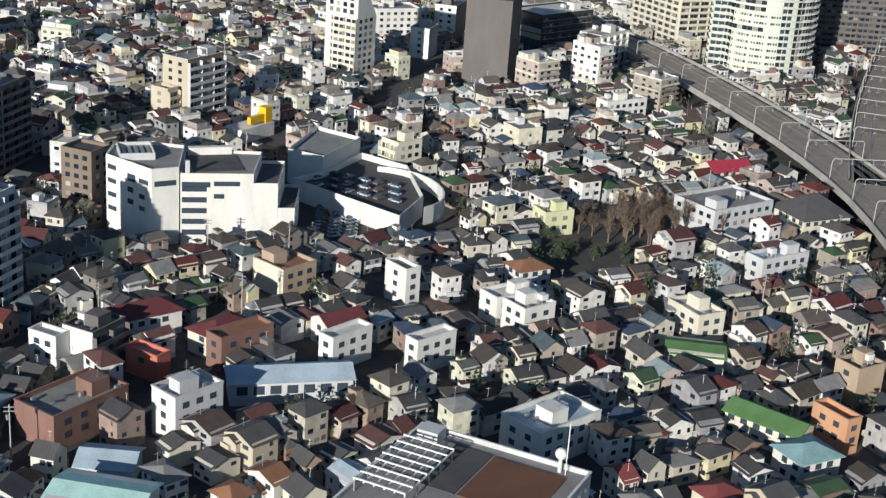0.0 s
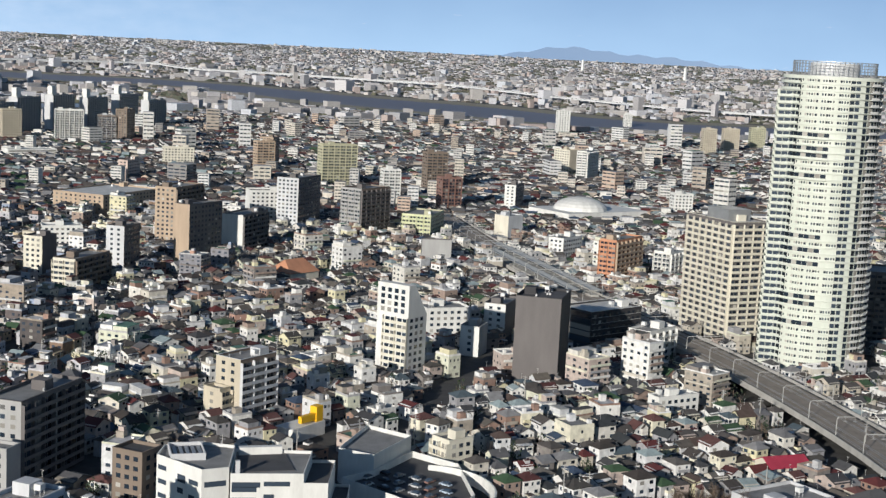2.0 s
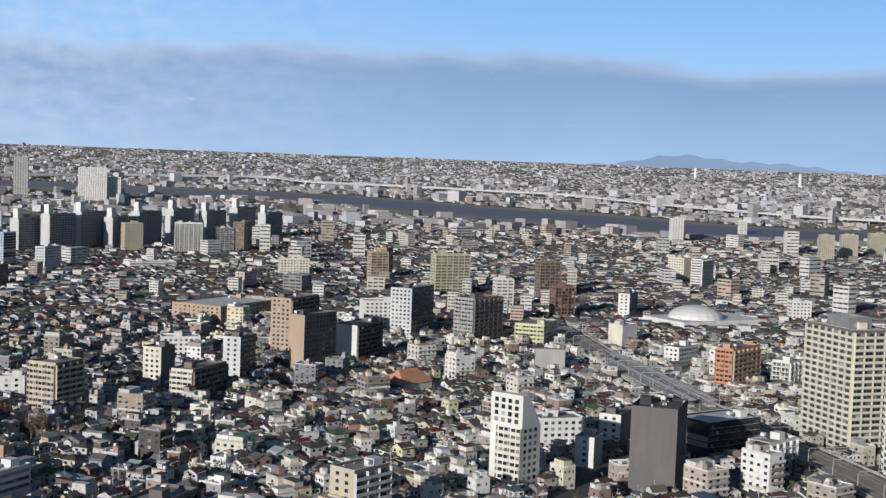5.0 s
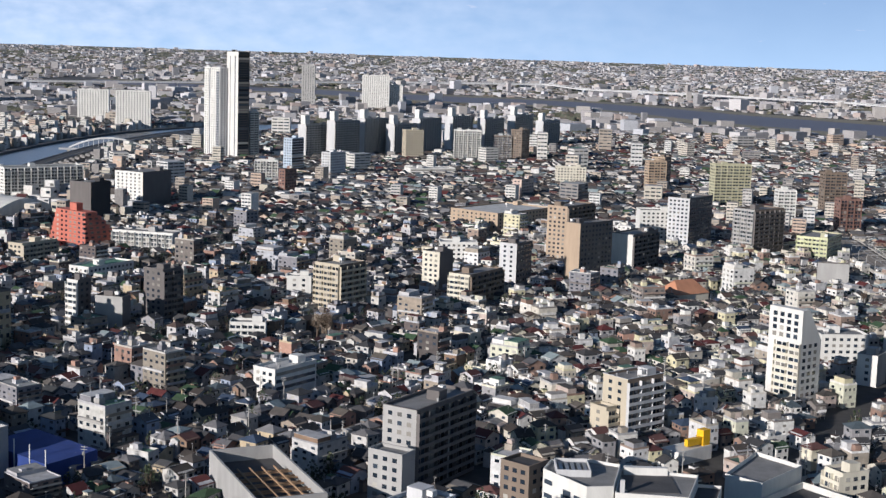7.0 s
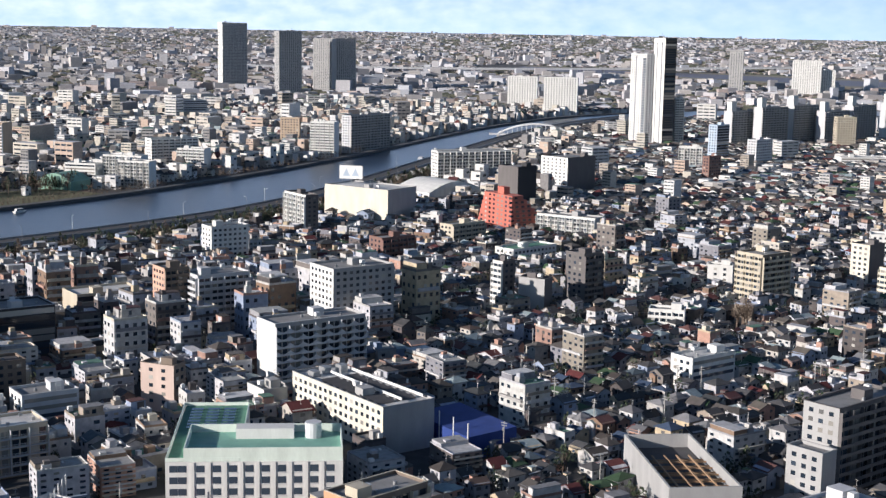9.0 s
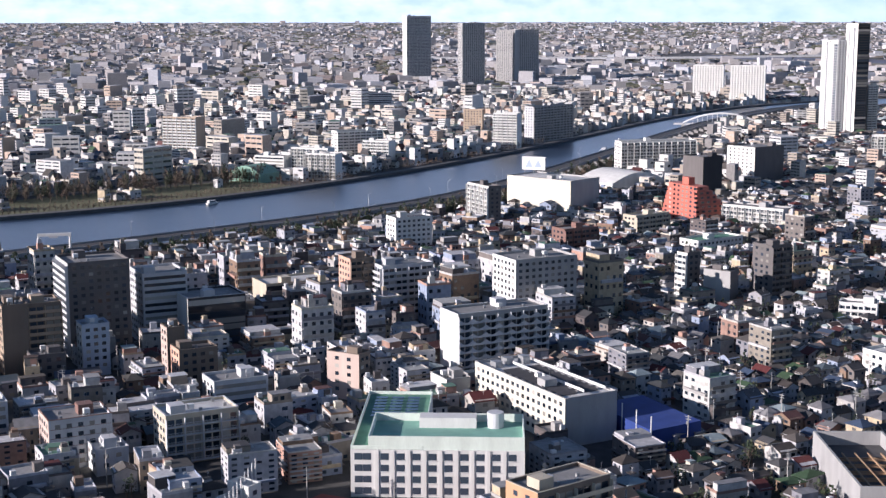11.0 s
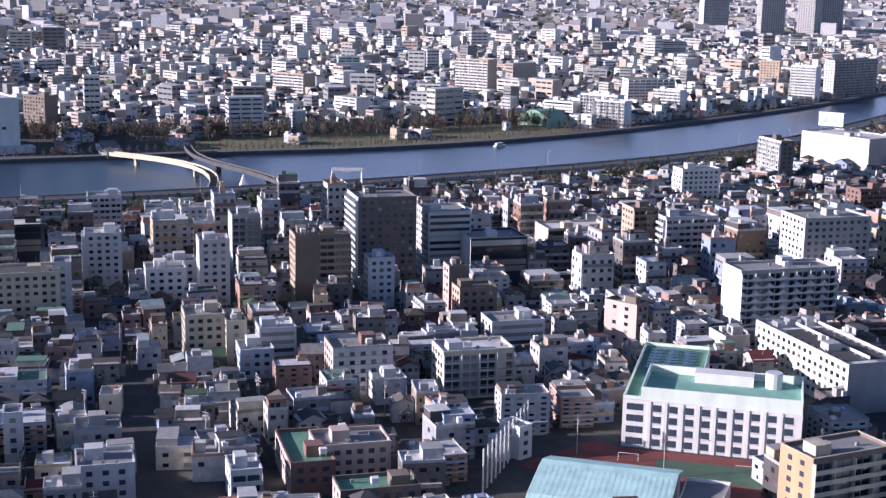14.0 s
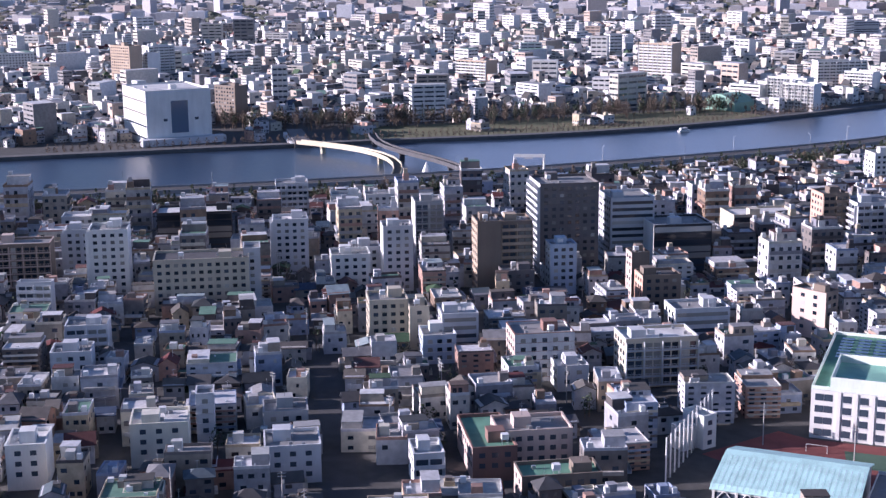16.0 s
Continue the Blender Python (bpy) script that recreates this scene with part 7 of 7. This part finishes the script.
quarter(27, -17, -3, 235, 620, 7.8, 9.3, 7, 0.07, 0.06)
quarter(27, -17, -3, 620, 1150, 7.8, 9.3, 9, 0.20, 0.05)
quarter(56, -3, 18, 235, 560, 7.8, 9.3, 6, 0.12, 0.15)
quarter(56, -3, 18, 560, 1150, 7.8, 9.3, 8, 0.24, 0.13)
quarter(51, 18, 68, 235, 900, 8.9, 10.6, 5, 0.56, 0.12)
quarter(-8, 18, 68, 900, 1150, 9.4, 11.0, 9, 0.55)
quarter(-18, -42, 12, 1150, 2500, 9.6, 10.8, 10, 0.12)
quarter(-10, 12, 68, 1150, 2500, 10.6, 11.6, 10, 0.55)
nearest.sort(key=lambda h: h[0])
LABELS = dict(gable="two-storey house with a dark gabled roof beside a lane", hip="two-storey house with a dark hipped roof among neighbours", flat="flat-roofed concrete town house with a roof stair")
PLASTER = ["white", "cream", "pale", "white", "beige", "white", "cream", "tan"]
TILES = ["grey", "dark", "dark", "grey", "dark", "rust", "red", "dark", "green", "dark", "sky", "grey"]


def single_house(kind, i):
    """A house as a thing of its own; each wall, roof, window and balcony is a part."""
    src = TPL[kind][i]
    col, tile = PLASTER[i % len(PLASTER)], (("pale", "grey", "pale", "green")[i % 4] if kind == "flat" else TILES[i % len(TILES)])
    t = thing("house", f"{col} {LABELS[kind]}", "house", group="houses of the quarter")
    mats = (WALL[col], ROOF[tile], M_GLASS, M_WHITE, ROOF[tile])
    for nm, f0, f1, slot in src.pieces:
        used = sorted({v for f in src.f[f0:f1] for v in f})
        idx = {o: k for k, o in enumerate(used)}
        me = Mesh()
        me.v, me.f = [src.v[o] for o in used], [tuple(idx[o] for o in f) for f in src.f[f0:f1]]
        me.m = [0] * len(me.f)
        part(nm, me.data(nm, mats[slot]), t)
    return t


made = {}
for r, kind, t, x, y, rot, sc in nearest[:100]:
    m = Matrix.Translation((x, y, 0)) @ Matrix.Rotation(rot, 4, "Z") @ Matrix.Diagonal((*sc, 1))
    if (kind, t) not in made:
        made[kind, t] = single_house(kind, t)
        made[kind, t].matrix_basis = m
    else:
        copy_thing(made[kind, t], m)
for r, kind, t, x, y, rot, sc in nearest[100:]:
    (light if math.degrees(math.atan2(-x, y)) < -4 + 4 * math.sin(x * 0.05) else near).add(PRE[kind][t], x, y, 0, rot, sc)
near.build("town_houses", "closely packed grey and beige town houses with flat roofs", "houses", HOUSE_MATS)
light.build("suburban_houses", "closely packed white and cream houses with dark tiled roofs", "houses", (LIGHT_WALLS,) + HOUSE_MATS[1:])
mid.build("distant_houses", "dense carpet of distant low houses and small blocks", "houses", (HAZED_DISTANT_WALLS, HOUSE_ROOFS, M_GLASS, M_WHITE, FLAT_ROOFS))

# the far plain: blocks, low houses and dark groves in uneven patches out to the horizon
far, groves = Crowd(), Crowd()
bx = Mesh()
bx.poly([(x, y, z) for z in (0, 1) for x, y in ((-0.5, -0.5), (0.5, -0.5), (0.5, 0.5), (-0.5, 0.5))], [(4, 5, 6, 7), (0, 1, 5, 4), (1, 2, 6, 5), (2, 3, 7, 6), (3, 0, 4, 7)])
gb = Mesh()
gb.poly([(-0.5, -0.5, 0), (0.5, -0.5, 0), (0.5, 0.5, 0), (-0.5, 0.5, 0), (-0.25, -0.2, 0.7), (0.2, -0.25, 1), (0.25, 0.2, 0.6), (-0.2, 0.3, 0.9)], [(4, 5, 6, 7), (0, 1, 5, 4), (1, 2, 6, 5), (2, 3, 7, 6), (3, 0, 4, 7)])
sd = Mesh()
sd.poly([(-0.5, -0.5, 0), (0.5, -0.5, 0), (0.5, 0.5, 0), (-0.5, 0.5, 0), (-0.5, 0, 1), (0.5, 0, 1)], [(0, 1, 5, 4), (2, 3, 4, 5), (1, 2, 5), (3, 0, 4)], 1)
box_t, grove_t, shed_t = far.prepare(bx), far.prepare(gb), far.prepare(sd)
r = 2500.0
while r < 4930:
    true_scale = max(0.34, 1 - (r - 2500) / 3600)
    step = 14 * true_scale + 5.5
    az = -42.0
    while az < 62:
        az += math.degrees(step * 1.3 / r) * rng.uniform(0.6, 1.6)
        x, y = polar(r + rng.uniform(-step, step) * 0.7, az)
        if not dry(x, y, 10) or not is_free(x, y, 8) or not clear_of_lines(x, y):
            continue
        lush = noise.noise((az * 0.9, r * 0.0042, 3.1)) + 0.5 * noise.noise((az * 3.1, r * 0.011, 8.0))
        town = noise.noise((az * 0.55, r * 0.003, 0.4)) + 0.5 * noise.noise((az * 2.3, r * 0.008, 5.0))
        rot = radians(rng.choice((10, 30, 45)) + rng.uniform(-15, 15))
        tall = rng.random() - 0.06 * max(0, town)
        if lush > 0.22 and rng.random() < 0.75 or rng.random() < 0.06:
            w = rng.uniform(0.8, 1.9) * step
            groves.add(grove_t, x, y, ter(x, y, -0.5), rot, (w, w * rng.uniform(0.6, 1.2), rng.uniform(5, 9) * true_scale))
            continue
        w = rng.uniform(0.45, 1.25) * step
        if tall < 0.45:
            far.add(shed_t, x, y, ter(x, y, 3.0 * true_scale), rot, (w, w, 3.0 * true_scale))
        h = rng.uniform(5, 9) if tall < 0.84 else rng.uniform(11, 24) if tall < 0.985 else rng.uniform(26, 46)
        if tall >= 0.84:
            w *= rng.uniform(1.0, 1.9)
        far.add(box_t, x, y, ter(x, y, -0.5), rot, (w, w * rng.uniform(0.5, 1.0), h * true_scale * (0.85 if r < 4000 else 0.62)))
    r += step * 1.15
# far roofs and groves get lifted, low-contrast tones in place of haze
far.build("horizon_city", "hazy far city of countless small pale blocks", "city", (HAZED_FAR_WALLS, assorted("hazed_far_roofs", [(0.30, 0.29, 0.29), (0.22, 0.22, 0.23), (0.36, 0.34, 0.32), (0.26, 0.23, 0.21)])))
groves.build("far_groves", "dark winter groves scattered over the far plain", "trees", (assorted("hazed_grove_leaves", [(0.13, 0.13, 0.09), (0.17, 0.15, 0.12), (0.11, 0.12, 0.085)], 0.9),))

# ---- sky, clouds and far hills ----
def sky_material():
    m = bpy.data.materials.new("sky_and_clouds")
    m.use_nodes = True
    n, l = m.node_tree.nodes, m.node_tree.links
    n.clear()
    out, em = n.new("ShaderNodeOutputMaterial"), n.new("ShaderNodeEmission")
    l.new(em.outputs[0], out.inputs[0])
    uv = n.new("ShaderNodeUVMap")
    sep = n.new("ShaderNodeSeparateXYZ")
    l.new(uv.outputs[0], sep.inputs[0])
    clear = n.new("ShaderNodeValToRGB")  # by height in tens of degrees
    e = clear.color_ramp.elements
    e[0].position, e[0].color = 0.0, (0.50, 0.62, 0.78, 1)
    e[1].position, e[1].color = 1.0, (0.17, 0.42, 0.86, 1)
    k = clear.color_ramp.elements.new(0.45)
    k.color = (0.36, 0.60, 0.88, 1)
    l.new(sep.outputs["Y"], clear.inputs[0])
    mp = n.new("ShaderNodeMapping")
    mp.inputs["Scale"].default_value = (55, 3.2, 1)
    l.new(uv.outputs[0], mp.inputs[0])
    nz = n.new("ShaderNodeTexNoise")
    nz.inputs["Scale"].default_value, nz.inputs["Detail"].default_value, nz.inputs["Roughness"].default_value = 1.0, 5, 0.5
    l.new(mp.outputs[0], nz.inputs["Vector"])
    # the bank is thick up to about five degrees and ragged on top
    edge = n.new("ShaderNodeMath")
    edge.operation = "MULTIPLY_ADD"
    l.new(nz.outputs[0], edge.inputs[0])
    edge.inputs[1].default_value = 0.22
    edge.inputs[2].default_value = 0.35
    gap = n.new("ShaderNodeMath")
    gap.operation = "SUBTRACT"
    l.new(edge.outputs[0], gap.inputs[0]), l.new(sep.outputs["Y"], gap.inputs[1])
    mask = n.new("ShaderNodeValToRGB")
    mask.color_ramp.elements[0].position, mask.color_ramp.elements[1].position = 0.0, 0.05
    l.new(gap.outputs[0], mask.inputs[0])
    cloud = n.new("ShaderNodeValToRGB")
    c = cloud.color_ramp.elements
    c[0].position, c[0].color = 0.0, (0.46, 0.54, 0.68, 1)
    c[1].position, c[1].color = 0.5, (0.42, 0.60, 0.80, 1)
    c2 = cloud.color_ramp.elements.new(0.09)
    c2.color = (0.26, 0.40, 0.60, 1)
    l.new(gap.outputs[0], cloud.inputs[0])
    n2 = n.new("ShaderNodeTexNoise")
    mp2 = n.new("ShaderNodeMapping")
    mp2.inputs["Scale"].default_value = (60, 8, 1)
    l.new(uv.outputs[0], mp2.inputs[0]), l.new(mp2.outputs[0], n2.inputs["Vector"])
    n2.inputs["Detail"].default_value = 5
    puff = n.new("ShaderNodeValToRGB")
    puff.color_ramp.elements[0].position, puff.color_ramp.elements[1].position = 0.70, 0.80
    puff.color_ramp.elements[1].color = (0.8, 0.8, 0.8, 1)
    l.new(n2.outputs[0], puff.inputs[0])
    mix2 = n.new("ShaderNodeMix")
    mix2.data_type = "RGBA"
    mix2.inputs["B"].default_value = (0.62, 0.64, 0.74, 1)
    l.new(puff.outputs[0], mix2.inputs["Factor"]), l.new(cloud.outputs[0], mix2.inputs["A"])
    mix = n.new("ShaderNodeMix")
    mix.data_type = "RGBA"
    l.new(mask.outputs[0], mix.inputs["Factor"]), l.new(clear.outputs[0], mix.inputs["A"]), l.new(mix2.outputs["Result"], mix.inputs["B"])
    # white veils and lit cloud heads, thicker towards the west
    west = n.new("ShaderNodeMapRange")
    west.inputs["From Min"].default_value, west.inputs["From Max"].default_value = 0.165, 0.27
    l.new(sep.outputs["X"], west.inputs["Value"])
    n3, mp3 = n.new("ShaderNodeTexNoise"), n.new("ShaderNodeMapping")
    mp3.inputs["Scale"].default_value, mp3.inputs["Location"].default_value = (64, 3.4, 1), (2.3, 1.7, 0)
    l.new(uv.outputs[0], mp3.inputs[0]), l.new(mp3.outputs[0], n3.inputs["Vector"])
    n3.inputs["Detail"].default_value, n3.inputs["Roughness"].default_value = 5, 0.5
    veil = n.new("ShaderNodeMapRange")
    veil.inputs["From Min"].default_value, veil.inputs["From Max"].default_value = 0.22, 0.78
    l.new(n3.outputs[0], veil.inputs["Value"])
    amount = n.new("ShaderNodeMath")
    amount.operation = "MULTIPLY"
    l.new(west.outputs[0], amount.inputs[0]), l.new(veil.outputs[0], amount.inputs[1])
    mix4 = n.new("ShaderNodeMix")
    mix4.data_type = "RGBA"
    mix4.inputs["B"].default_value = (0.66, 0.75, 0.87, 1)
    l.new(amount.outputs[0], mix4.inputs["Factor"]), l.new(mix.outputs["Result"], mix4.inputs["A"])
    l.new(mix4.outputs["Result"], em.inputs[0])
    em.inputs[1].default_value = SKY_GLOW
    return m


me = bpy.data.meshes.new("backdrop_sky")
vs, fs, uvs = [], [], []
NS, NV = 60, 8
for i in range(NS + 1):
    for j in range(NV + 1):
        el = -0.6 + 10.2 * j / NV
        x, y = polar(4935, -72 + 120 * i / NS)
        vs.append((x, y, 145 + 4935 * math.tan(radians(el))))
        uvs.append((i / NS / 3, (el + 0.6) / 10))
for i in range(NS):
    for j in range(NV):
        a = i * (NV + 1) + j
        fs.append((a, a + 1, a + NV + 2, a + NV + 1))
me.from_pydata(vs, [], fs)
lay = me.uv_layers.new(name="UVMap")
lay.data.foreach_set("uv", [c for p in me.polygons for v in p.vertices for c in uvs[v]])
me.materials.append(sky_material())
me.shade_smooth()
tagged(new("backdrop_sky", me), "pale blue winter sky with a long grey-blue cloud bank", "sky", kind="structure")
# the hills' blue haze is painted as emission over a dark base
mh = bpy.data.materials.new("hills_haze_glow")
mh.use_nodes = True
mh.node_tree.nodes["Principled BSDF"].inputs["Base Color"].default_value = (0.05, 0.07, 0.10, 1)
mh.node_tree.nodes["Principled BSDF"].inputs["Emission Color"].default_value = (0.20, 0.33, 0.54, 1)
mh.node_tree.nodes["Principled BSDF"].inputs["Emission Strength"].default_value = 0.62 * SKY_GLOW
me = Mesh()
NH = 60
row = []
for i in range(NH + 1):
    az = -33 + 22 * i / NH
    el = -0.3 + 0.5 * math.exp(-((az + 20.6) / 2.1) ** 2) + 0.30 * math.exp(-((az + 24.5) / 2.6) ** 2) + 0.05 * math.sin(az * 5)
    x, y = polar(4915, az)
    row.append((x, y, 145 + 4915 * math.tan(radians(max(el, -0.5)))))
for i in range(NH):
    (xa, ya, za), (xb, yb, zb) = row[i], row[i + 1]
    me.quad([(xb, yb, 60), (xa, ya, 60), (xa, ya, za), (xb, yb, zb)])
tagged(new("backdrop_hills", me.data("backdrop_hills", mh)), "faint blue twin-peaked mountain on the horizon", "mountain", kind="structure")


# ---- trees ----
def tree_data(seed, bare):
    """Trunk with limbs, and a crown of many small leaf clumps or twigs."""
    r = random.Random(seed)
    tr, cr = Mesh(), Mesh()
    H_ = r.uniform(7, 10)
    tr.tube((0, 0, -0.3), (0.1, 0, H_ * 0.45), 0.32, n=6, r2=0.2)
    tips = []
    for i in range(9 if bare else 7):
        a_, up = r.uniform(0, 6.28), r.uniform(0.35, 1.0)
        p0 = Vector((0.05, 0, H_ * r.uniform(0.25, 0.45)))
        p1 = p0 + Vector((math.cos(a_) * H_ * 0.3 * (1.2 - up * 0.7), math.sin(a_) * H_ * 0.3 * (1.2 - up * 0.7), H_ * 0.5 * up))
        tr.tube(p0, p1, 0.14, n=4, r2=0.05)
        tips.append((p0, p1))
    if bare:
        for p0, p1 in tips:
            for k in range(16):
                b = p0.lerp(p1, r.uniform(0.3, 1))
                d = Vector((r.gauss(0, 1), r.gauss(0, 1), abs(r.gauss(0.6, 0.6)))).normalized() * r.uniform(0.8, 2.0)
                cr.tube(b, b + d, 0.05, n=3, r2=0.02)
                cr.tube(b + d * 0.6, b + d * 0.6 + Vector((r.gauss(0, 0.5), r.gauss(0, 0.5), r.uniform(0.2, 0.8))), 0.035, n=3, r2=0.015)
    else:
        for p0, p1 in tips + [(Vector((0, 0, H_ * 0.5)), Vector((0, 0, H_ * 0.95)))]:
            for k in range(30):
                c = p0.lerp(p1, r.uniform(0.35, 1.1)) + Vector((r.gauss(0, 0.75), r.gauss(0, 0.75), r.gauss(0, 0.6)))
                s = r.uniform(0.25, 0.6)
                u = Vector((r.gauss(0, 1), r.gauss(0, 1), r.gauss(0, 1))).normalized()
                v = u.orthogonal().normalized()
                w = u.cross(v)
                cr.poly([c + v * s, c + w * s, c - v * s, c - w * s, c + u * s * 0.5, c - u * s * 0.5], [(0, 1, 4), (1, 2, 4), (2, 3, 4), (3, 0, 4), (1, 0, 5), (2, 1, 5), (3, 2, 5), (0, 3, 5)])
    return tr.data("trunk", M_BARK), cr.data("crown", M_TWIG if bare else M_LEAF)


TREES = {b: [tree_data(40 + k + 10 * b, bool(b)) for k in range(4)] for b in (0, 1)}


def clump_tree(seed, n):
    """A light tree for the woods: stem, and a ragged crown of small clumps."""
    r = random.Random(seed)
    me = Mesh()
    H_ = r.uniform(8, 11)
    me.tube((0, 0, -0.3), (0, 0, H_ * 0.7), 0.25, 1, 5, 0.1)
    for k in range(5):
        a_ = r.uniform(0, 6.28)
        me.tube((0, 0, H_ * r.uniform(0.25, 0.5)), (2.2 * math.cos(a_), 2.2 * math.sin(a_), H_ * r.uniform(0.65, 0.9)), 0.1, 1, 3, 0.03)
    for k in range(n):
        a_, q = r.uniform(0, 6.28), r.random()
        rad = (0.5 + 2.6 * math.sin(math.pi * min(1, q + 0.12))) * math.sqrt(r.random())
        c = Vector((rad * math.cos(a_), rad * math.sin(a_), H_ * (0.3 + 0.7 * q)))
        s_ = r.uniform(0.25, 0.6)
        u = Vector((r.gauss(0, 1), r.gauss(0, 1), r.gauss(0, 1))).normalized()
        v = u.orthogonal().normalized()
        w = u.cross(v)
        me.poly([c + v * s_, c + w * s_, c - v * s_, c - w * s_, c + u * s_ * 0.5], [(0, 1, 4), (1, 2, 4), (2, 3, 4), (3, 0, 4), (3, 2, 1, 0)])
    return me
tr_rng = random.Random(77)


def tree(x, y, bare, s=1.0, z=0.0, group="trees"):
    tr, cr = TREES[bare][tr_rng.randrange(4)]
    t = thing("tree", "bare brown winter tree beside the houses" if bare else "dark evergreen tree with a ragged crown", "tree", x, y, z, tr_rng.uniform(0, 360), group)
    t.scale = (s, s, s * tr_rng.uniform(0.85, 1.15))
    part("trunk", tr, t)
    tagged(part("crown", cr, t), kind="stuff")


for k in range(40):  # bare grove among the houses
    tree(195 + tr_rng.gauss(0, 11), 384 + tr_rng.gauss(0, 9), 1, tr_rng.uniform(0.8, 1.25), group="grove trees")
for k in range(14):
    tree(168 + tr_rng.gauss(0, 9), 357 + tr_rng.gauss(0, 7), 0, tr_rng.uniform(0.4, 0.7), group="graveyard trees")
for k in range(5):
    tree(-60 + tr_rng.gauss(0, 5), 690 + tr_rng.gauss(0, 4), 1, 1.5, group="grove trees")
PARK = [(-660, 1040), (-705, 955), (-750, 860), (-800, 785), (-850, 735), (-900, 690)]
PX = ribbon(PARK, 5, 0)[0]
wood, brown = Crowd(), Crowd()
WT = [wood.prepare(clump_tree(k, 80)) for k in range(5)]
BT = [wood.prepare(clump_tree(20 + k, 60)) for k in range(5)]
for k in range(380):
    i = tr_rng.randrange(len(PX))
    (brown if k % 3 else wood).add((BT if k % 3 else WT)[k % 5], PX[i][0] + tr_rng.gauss(0, 8) - 8, PX[i][1] + tr_rng.gauss(0, 8), 0.5, tr_rng.uniform(0, 6), (0.9, 0.9, tr_rng.uniform(1.0, 1.7)))
ROW = RIV_L + (RIV_L - RIV_X) / RIV_HALF[:, None] * 16
NEARB = RIV_R + OUT * 33
for i in range(len(ROW)):
    if 500 < ROW[i][1] < 1500:
        for k in (0, 0.5):
            p = ROW[i] * (1 - k) + ROW[min(i + 1, len(ROW) - 1)] * k
            brown.add(BT[i % 5], p[0], p[1], 0.5, tr_rng.uniform(0, 6), (0.8, 0.8, 0.75))
    if 330 < NEARB[i][1] < 1300:
        for k in range(8):
            (wood if tr_rng.random() < 0.75 else brown).add((WT if k % 4 else BT)[k % 5], NEARB[i][0] + tr_rng.gauss(0, 7), NEARB[i][1] + tr_rng.gauss(0, 8), 0, tr_rng.uniform(0, 6), (1, 1, tr_rng.uniform(0.7, 1.25)))
wood.build("riverside_wood", "dark evergreen trees along the embankment and expressway", "trees", (M_LEAF, M_BARK))
brown.build("bare_wood", "leafless brown trees in rows along the river park", "trees", (M_TWIG, M_BARK))
for k in range(36):
    i = tr_rng.randrange(len(PX))
    tree(PX[i][0] + 16 + tr_rng.gauss(0, 5), PX[i][1] + 4 + tr_rng.gauss(0, 5), 1, tr_rng.uniform(0.8, 1.2), 0.5, "park trees")
for k in range(150):  # garden trees in the gaps
    rr, az = math.sqrt(tr_rng.uniform(250 ** 2, 900 ** 2)), tr_rng.uniform(-36, 45)
    x, y = polar(rr, az)
    if is_free(x, y, 3) and dry(x, y, 5) and clear_of_lines(x, y):
        tree(x, y, 0 if tr_rng.random() < 0.8 else 1, tr_rng.uniform(0.6, 1.0), 0, "garden trees")

green = Crowd()
GT = [green.prepare(clump_tree(60 + k, 52)) for k in range(5)]
GT_FAR = [green.prepare(clump_tree(80 + k, 26)) for k in range(5)]
for x, y, r, az in GAPS:  # garden trees and hedges on the empty plots
    if r > 950 or (az > 18 and r > 620):
        continue
    for k in range(3 if -8 < az < 18 and r < 800 else 2):
        q = tr_rng.uniform(0.5, 1.05)
        green.add((GT if r < 480 else GT_FAR)[tr_rng.randrange(5)], x + tr_rng.uniform(-3.4, 3.4), y + tr_rng.uniform(-3.4, 3.4), 0, tr_rng.uniform(0, 6), (q, q, q * tr_rng.uniform(0.8, 1.15)))
green.build("garden_greenery", "dark evergreen shrubs and garden trees between the houses", "trees", (M_LEAF, M_BARK))

# utility poles along the lanes
pm = Mesh()
pm.tube((0, 0, -0.3), (0, 0, 13), 0.2, n=6, r2=0.13)
pm = pm.data("pole", M_CONC)
cm = Mesh()
cm.box(-1.1, 1.1, -0.08, 0.08, 11.4, 11.6), cm.box(-1.1, 1.1, -0.08, 0.08, 12.3, 12.5)
cm = cm.data("cross_arm", M_STEEL)
tm = Mesh()
tm.tube((0.45, 0, 9.6), (0.45, 0, 10.7), 0.28, n=8)
tm = tm.data("transformer", M_STEEL)
for k in range(150):
    rr, az = math.sqrt(tr_rng.uniform(250 ** 2, 650 ** 2)), tr_rng.uniform(-36, 60)
    x, y = polar(rr, az)
    if not (is_free(x, y, 2.5) and dry(x, y, 4)):
        continue
    t = thing("utility_pole", "tall grey concrete utility pole with cross arms", "pole", x, y, 0, tr_rng.uniform(0, 180), "utility poles")
    part("pole", pm, t), part("cross_arm", cm, t), part("transformer", tm, t)
